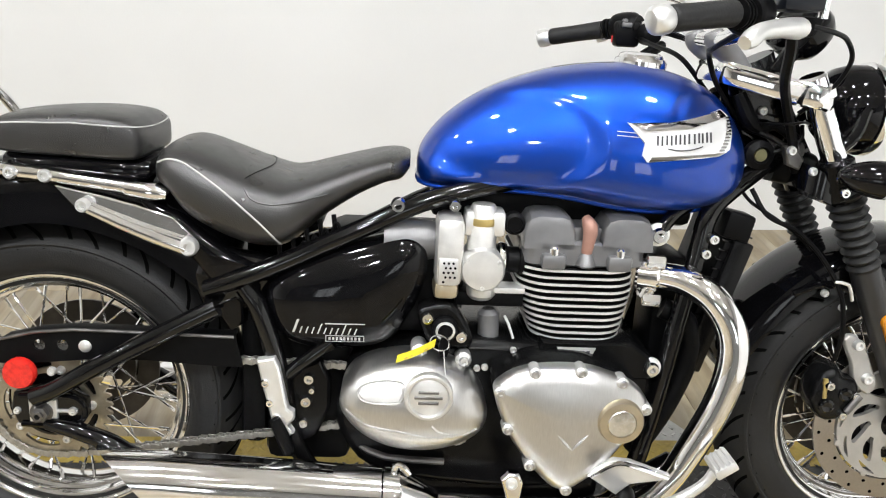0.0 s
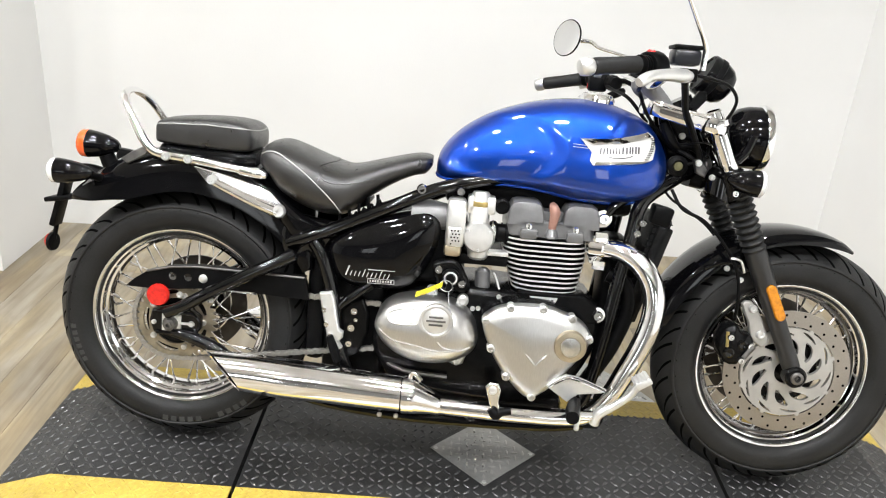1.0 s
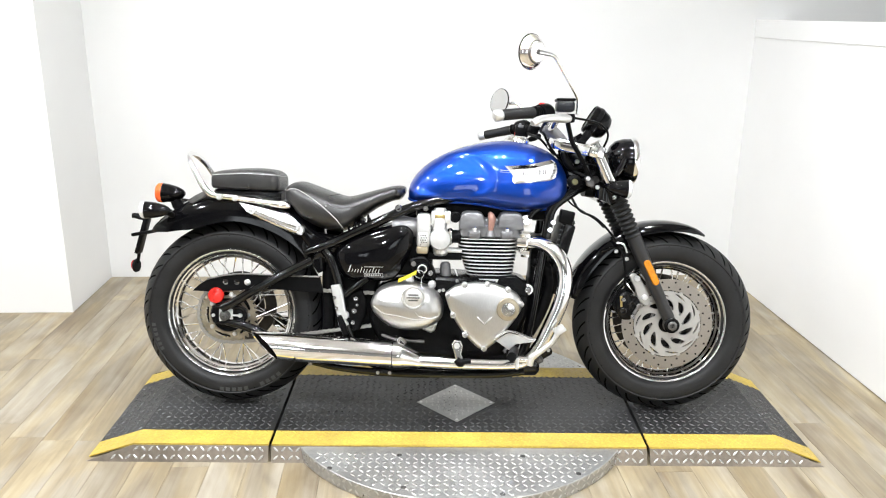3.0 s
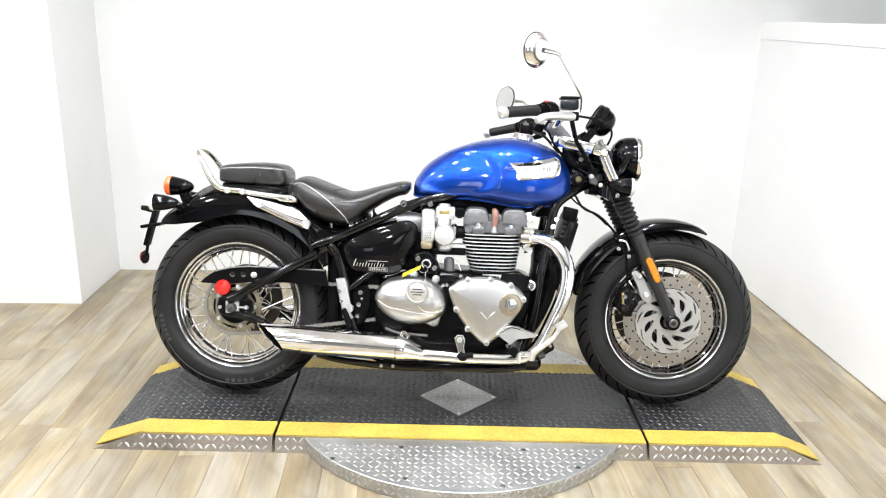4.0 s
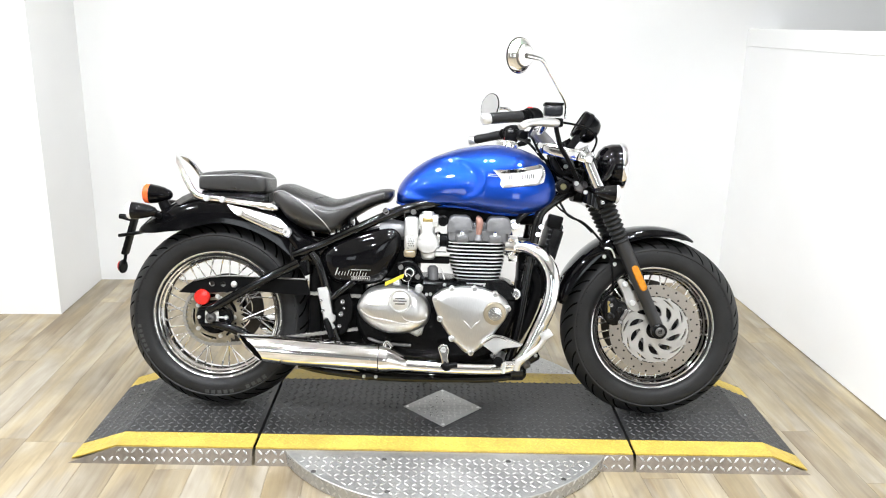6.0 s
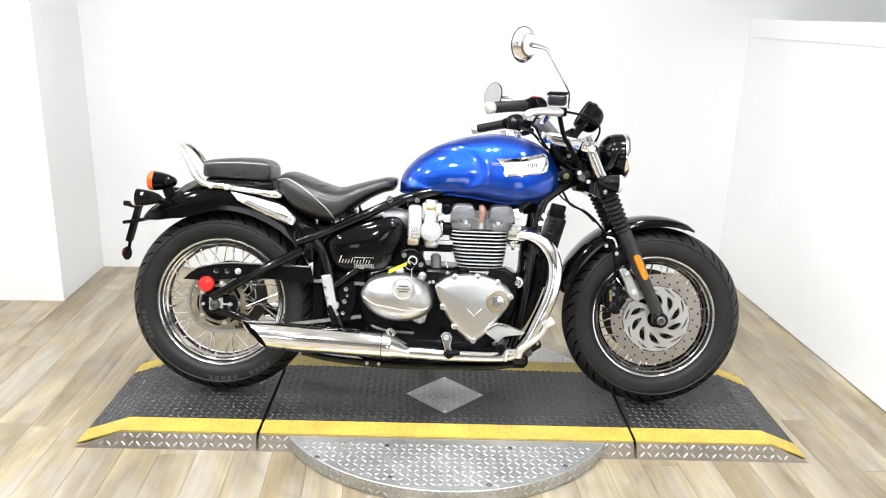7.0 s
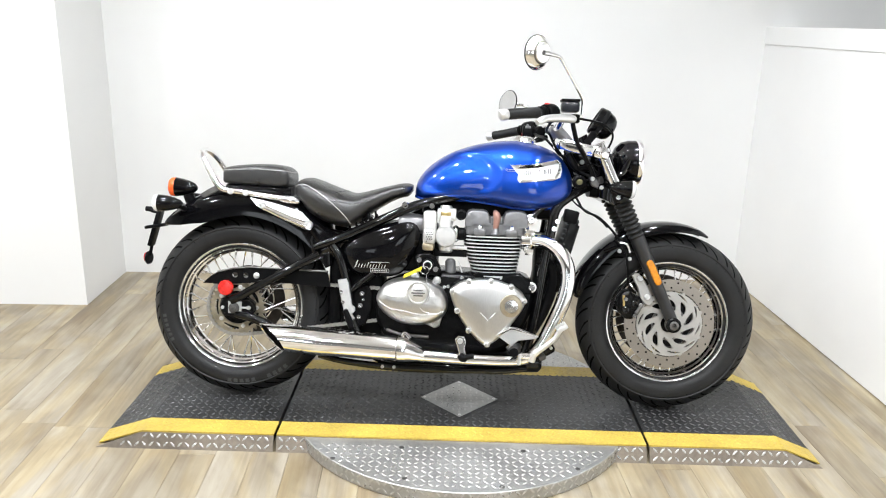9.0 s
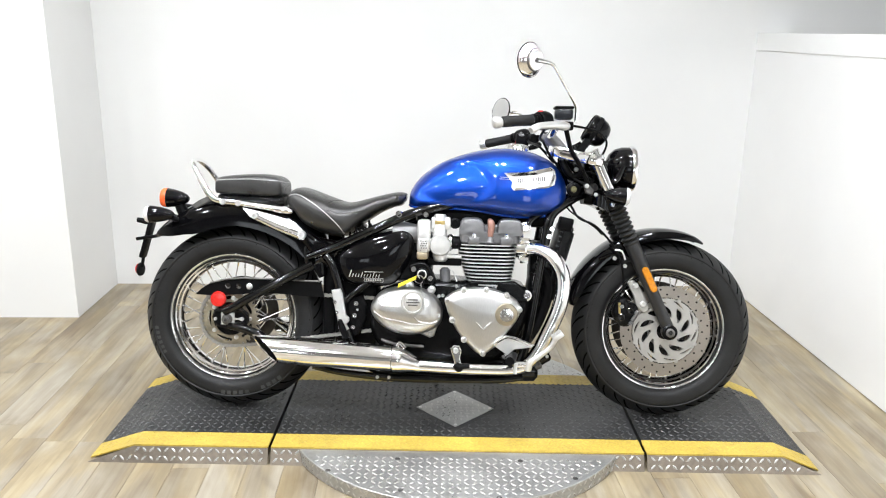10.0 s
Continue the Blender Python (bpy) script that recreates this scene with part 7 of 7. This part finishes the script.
    mr = part("mirror_stem", tube(nb(), [base_p] + [(x + (c.x - 0.200) * f, (y + (abs(c.y) - 0.372) * f) * sy, z + (c.z - 1.168) * f) for x, y, z, f in ((0.346, 0.262, 1.035, 0.1), (0.340, 0.270, 1.055, 0.2), (0.312, 0.303, 1.096, 0.55), (0.282, 0.338, 1.139, 0.92), (0.270, 0.350, 1.156, 1), (0.256, 0.357, 1.163, 1))] + [tuple(c - glass * 0.022)], [0.0065, 0.0060, 0.005, 0.0046, 0.0046, 0.0055, 0.006, 0.008], 12, 4), M_CHROME, bike,
              "round chromed mirror on a thin stem")
    q = Vector((0, 1, 0)).rotation_difference(glass).to_matrix().to_4x4()
    m = Matrix.Translation(c) @ q
    part("mirror_cup", lathe(nb(), [(0.0, -0.0225), (0.029, -0.0215), (0.0315, -0.019), (0.0318, -0.0155), (0.042, -0.009), (0.049, 0.000), (0.051, 0.006), (0.0495, 0.009)], m, 48), M_CHROME, mr)
    part("mirror_glass", lathe(nb(), [(0.0485, 0.0075), (0, 0.0085)], m, 48), M_MIRROR, mr, "round mirror glass")
    # dark rings added to draw the dark reflections along the chromed cup's edges
    part("rim_seal", lathe(nb(), [(0.0485, 0.0070), (0.0518, 0.0045), (0.0524, 0.0075), (0.0500, 0.0098)], m, 48, True), M_PLASTIC, mr, "black ring standing for the dark reflection at the rim")
    part("cup_groove", lathe(nb(), [(0.0312, -0.0196), (0.0330, -0.0166), (0.0345, -0.0150), (0.0325, -0.0150)], m, 40, True), M_DARKSTEEL, mr)
# brake reservoir
box(bm := nb(), (0.276, -0.290, 1.006), (0.332, -0.238, 1.038), 0.008)
res = part("brake_reservoir", bm, M_SMOKE, bike, "dark smoked brake fluid reservoir")
box(bm := nb(), (0.2745, -0.2915, 1.038), (0.3335, -0.2365, 1.046), 0.003)
part("reservoir_lid", bm, M_PLASTIC, res)

# cables and hoses
def hose(pts, r=0.0038, mtl=None, name="cable", label="black control cable"):
    return part(name, tube(nb(), pts, r, 8, 6), mtl or M_PLASTIC, bike, label)


hose([(0.338, -0.24, 0.99), (0.395, -0.20, 0.985), (0.440, -0.16, 0.975), (0.468, -0.13, 0.945), (0.455, -0.11, 0.90), (0.425, -0.08, 0.86)])
hose([(0.255, -0.24, 0.985), (0.245, -0.15, 0.955), (0.265, -0.08, 0.945), (0.290, -0.055, 0.905), (0.325, -0.04, 0.865), (0.36, -0.03, 0.83)], 0.0045)
hose([(0.240, 0.24, 0.968), (0.245, 0.15, 0.955), (0.27, 0.06, 0.935), (0.32, 0.05, 0.88)], 0.0045)
hose([(0.310, -0.07, 0.80), (0.375, -0.075, 0.79), (0.43, -0.085, 0.815), (0.44, -0.07, 0.84)], 0.0035)
hose([(0.365, -0.085, 0.735), (0.390, -0.105, 0.695), (0.440, -0.118, 0.672), (0.490, -0.122, 0.625), (0.530, -0.122, 0.565), (0.545, -0.120, 0.50), (0.550, -0.105, 0.445)], 0.0042, name="brake_hose", label="black front brake hose")
hose([(0.355, -0.04, 0.83), (0.385, -0.075, 0.82), (0.42, -0.085, 0.80), (0.44, -0.06, 0.78)], 0.0050)
hose([(0.318, -0.236, 0.980), (0.326, -0.222, 0.955), (0.345, -0.180, 0.915), (0.375, -0.135, 0.880), (0.410, -0.100, 0.825), (0.440, -0.072, 0.765)], 0.0080, name="brake_line", label="black sheathed brake line")

# front mudguard with its stays
ff = part("front_mudguard", fender(XF, [(166.5, 0.336, 0.060, 0.322), (162, 0.350, 0.075, 0.318), (150, 0.356, 0.079, 0.314), (135, 0.357, 0.080, 0.313), (118, 0.356, 0.080, 0.314), (100, 0.352, 0.079, 0.315), (85, 0.348, 0.077, 0.317), (75, 0.342, 0.070, 0.320), (68, 0.331, 0.052, 0.322)], 0.325, 0.004),
          M_GLOSS, bike, "gloss black front mudguard")
for sy in (-1, 1):
    part("mudguard_stay", tube(nb(), [(0.470, 0.081 * sy, 0.555), (0.520, 0.088 * sy, 0.575), (0.575, 0.094 * sy, 0.560), (0.590, 0.095 * sy, 0.535)], 0.0055, 10, 3), M_GLOSS, ff)
    for x, z in ((0.520, 0.560), (0.556, 0.535)):
        part("stay_bolt", bolt(nb(), x, 0.086 * sy, z, 0.007, 0.007, sy), M_SATIN, ff)
part("hose_clip", tube(nb(), [(0.512, -0.125, 0.592), (0.535, -0.128, 0.588), (0.548, -0.124, 0.560)], 0.003, 8, 2), M_SATIN, ff)

# front brakes
for sy in (-1, 1):
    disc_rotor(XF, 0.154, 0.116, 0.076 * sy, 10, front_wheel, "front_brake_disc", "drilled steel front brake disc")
    o = [(0.532, 0.370), (0.536, 0.400), (0.550, 0.424), (0.572, 0.428), (0.584, 0.412), (0.606, 0.408), (0.618, 0.380), (0.604, 0.348), (0.582, 0.330), (0.552, 0.334)]
    ca = part("brake_caliper", plate(nb(), o, 0.062 * sy, 0.112 * sy, 0.010, 0.004, 2), M_BLACK, legs[0 if sy < 0 else 1], "black brake caliper")
    for x, z, r in ((0.556, 0.362, 0.013), (0.586, 0.384, 0.012)):
        part("caliper_piston", lathe(nb(), [(r, 0), (r, 0.006), (r * 0.7, 0.008), (0, 0.006)], pose(x, 0.112 * sy, z, 0, 0, 180 if sy < 0 else 0), 20), M_FRAME, ca)
    for x, z in ((0.588, 0.344), (0.556, 0.400), (0.606, 0.380)):
        part("caliper_bolt", bolt(nb(), x, 0.113 * sy, z, 0.0085, 0.007, sy), M_CHROME, ca)
    part("caliper_bar", tube(nb(), [(0.592, 0.118 * sy, 0.352), (0.612, 0.118 * sy, 0.384)], 0.006, 10), M_DARKSTEEL, ca)
    br = plate(nb(), [(0.578, 0.478), (0.600, 0.486), (0.626, 0.455), (0.640, 0.425), (0.655, 0.395), (0.640, 0.375), (0.610, 0.40), (0.600, 0.435)], 0.084 * sy, 0.094 * sy, 0.003, n=2)
    ob = part("caliper_bracket", br, M_CARRIER, legs[0 if sy < 0 else 1], "silver caliper bracket")
    for x, z in ((0.604, 0.470), (0.632, 0.407)):
        part("bracket_bolt", bolt(nb(), x, 0.094 * sy, z, 0.010, 0.009, sy), M_SATIN, ob)
    part("sensor_ring", lathe(nb(), [(0.052, 0.066 * sy), (0.060, 0.066 * sy), (0.060, 0.069 * sy), (0.052, 0.069 * sy)], pose(XF, 0, ZA), 48, True), M_DARKSTEEL, front_wheel)
    ca.location.x = ob.location.x = -0.011
    part("hose_union", cyl(nb(), (0.551, 0.112 * sy, 0.375), (0.549, 0.110 * sy, 0.412), 0.0045, 10, 0.001), M_BRASS, ca)


# raised maker's marks on the tyre walls, as plain blocks along an arc
def tyre_marks(wheel_ob, cx, half, R, spans):
    t = [c for c in wheel_ob.children if c.name.startswith("tyre")][0]
    for a0, n, step, h in spans:
        for i in range(n):
            a = radians(a0 + step * i)
            b = radians(a0 + step * (i + 0.62))
            loops = []
            for yy, e in ((-half * 0.9, 0), (-half * 0.999 - 0.0006, 0)):
                loops.append([(cx + math.cos(ang) * r, yy, ZA + math.sin(ang) * r) for ang, r in ((a, R - 0.046 - h), (b, R - 0.046 - h), (b, R - 0.046), (a, R - 0.046))])
            part("sidewall_mark", rings(nb(), loops), M_LETTER, t, smooth=0)


tyre_marks(rear_wheel, XR, 0.0675, R_REAR, [(293, 4, 4.8, 0.019), (262, 5, 4.6, 0.017), (188, 6, 3.8, 0.013)])


# the clutch-side switch cluster and its perch, and the dark fittings round the steering head
box(bm := nb(), (0.196, 0.236, 0.948), (0.246, 0.272, 0.998), 0.009)
cluster = part("switch_box", bm, M_PLASTIC, bar, "black switch box with a red button")
box(bm := nb(), (0.206, 0.231, 0.985), (0.226, 0.238, 0.994), 0.002)
part("rocker_switch", bm, M_CAMGREY, cluster)
part("perch_clamp", cyl(nb(), (0.252, 0.235, 0.975), (0.262, 0.205, 0.972), 0.021, 16, 0.004), M_PLASTIC, bar)
part("cable_adjuster", tube(nb(), [(0.285, 0.22, 0.955), (0.262, 0.20, 0.945), (0.238, 0.19, 0.936)], [0.009, 0.011, 0.007], 10, 2), M_PLASTIC, bar)
for sy in (-1, 1):
    part("head_gusset", plate(nb(), [(0.325, 0.900), (0.345, 0.840), (0.372, 0.775), (0.430, 0.770), (0.452, 0.752), (0.470, 0.765), (0.428, 0.850), (0.398, 0.905)], 0.020 * sy, 0.034 * sy, 0.004), M_FRAME, frame_main)
    part("wiring_loom", tube(nb(), [(0.335, 0.050 * sy, 0.885), (0.352, 0.058 * sy, 0.850), (0.372, 0.060 * sy, 0.832), (0.405, 0.056 * sy, 0.835), (0.440, 0.060 * sy, 0.815)], [0.012, 0.014, 0.010, 0.008, 0.010], 10, 3), M_PLASTIC, frame_main)
    part("lamp_bracket", tube(nb(), [(0.462, 0.070 * sy, 0.885), (0.482, 0.074 * sy, 0.83), (0.490, 0.082 * sy, 0.785)], [0.016, 0.014, 0.012], 10, 3), M_FRAME, frame_main)
for x, y, z, r in ((0.368, -0.036, 0.846, 0.007), (0.385, -0.036, 0.858, 0.008), (0.440, -0.126, 0.774, 0.007), (0.413, -0.10, 0.802, 0.008)):
    part("frame_bolt", bolt(nb(), x, y, z, r, 0.007), M_SATIN, frame_main)
part("lock_bracket", plate(nb(), [(0.402, 0.808), (0.420, 0.812), (0.440, 0.788), (0.434, 0.770), (0.412, 0.778)], -0.085, -0.098, 0.004), M_DARKSTEEL, frame_main)
hose([(0.366, -0.05, 0.838), (0.39, -0.12, 0.846), (0.412, -0.125, 0.850), (0.44, -0.09, 0.845)], 0.0022)
hose([(0.345, -0.085, 0.735), (0.368, -0.088, 0.712), (0.402, -0.10, 0.692), (0.446, -0.105, 0.664), (0.470, -0.112, 0.640)], 0.0028)


planks()
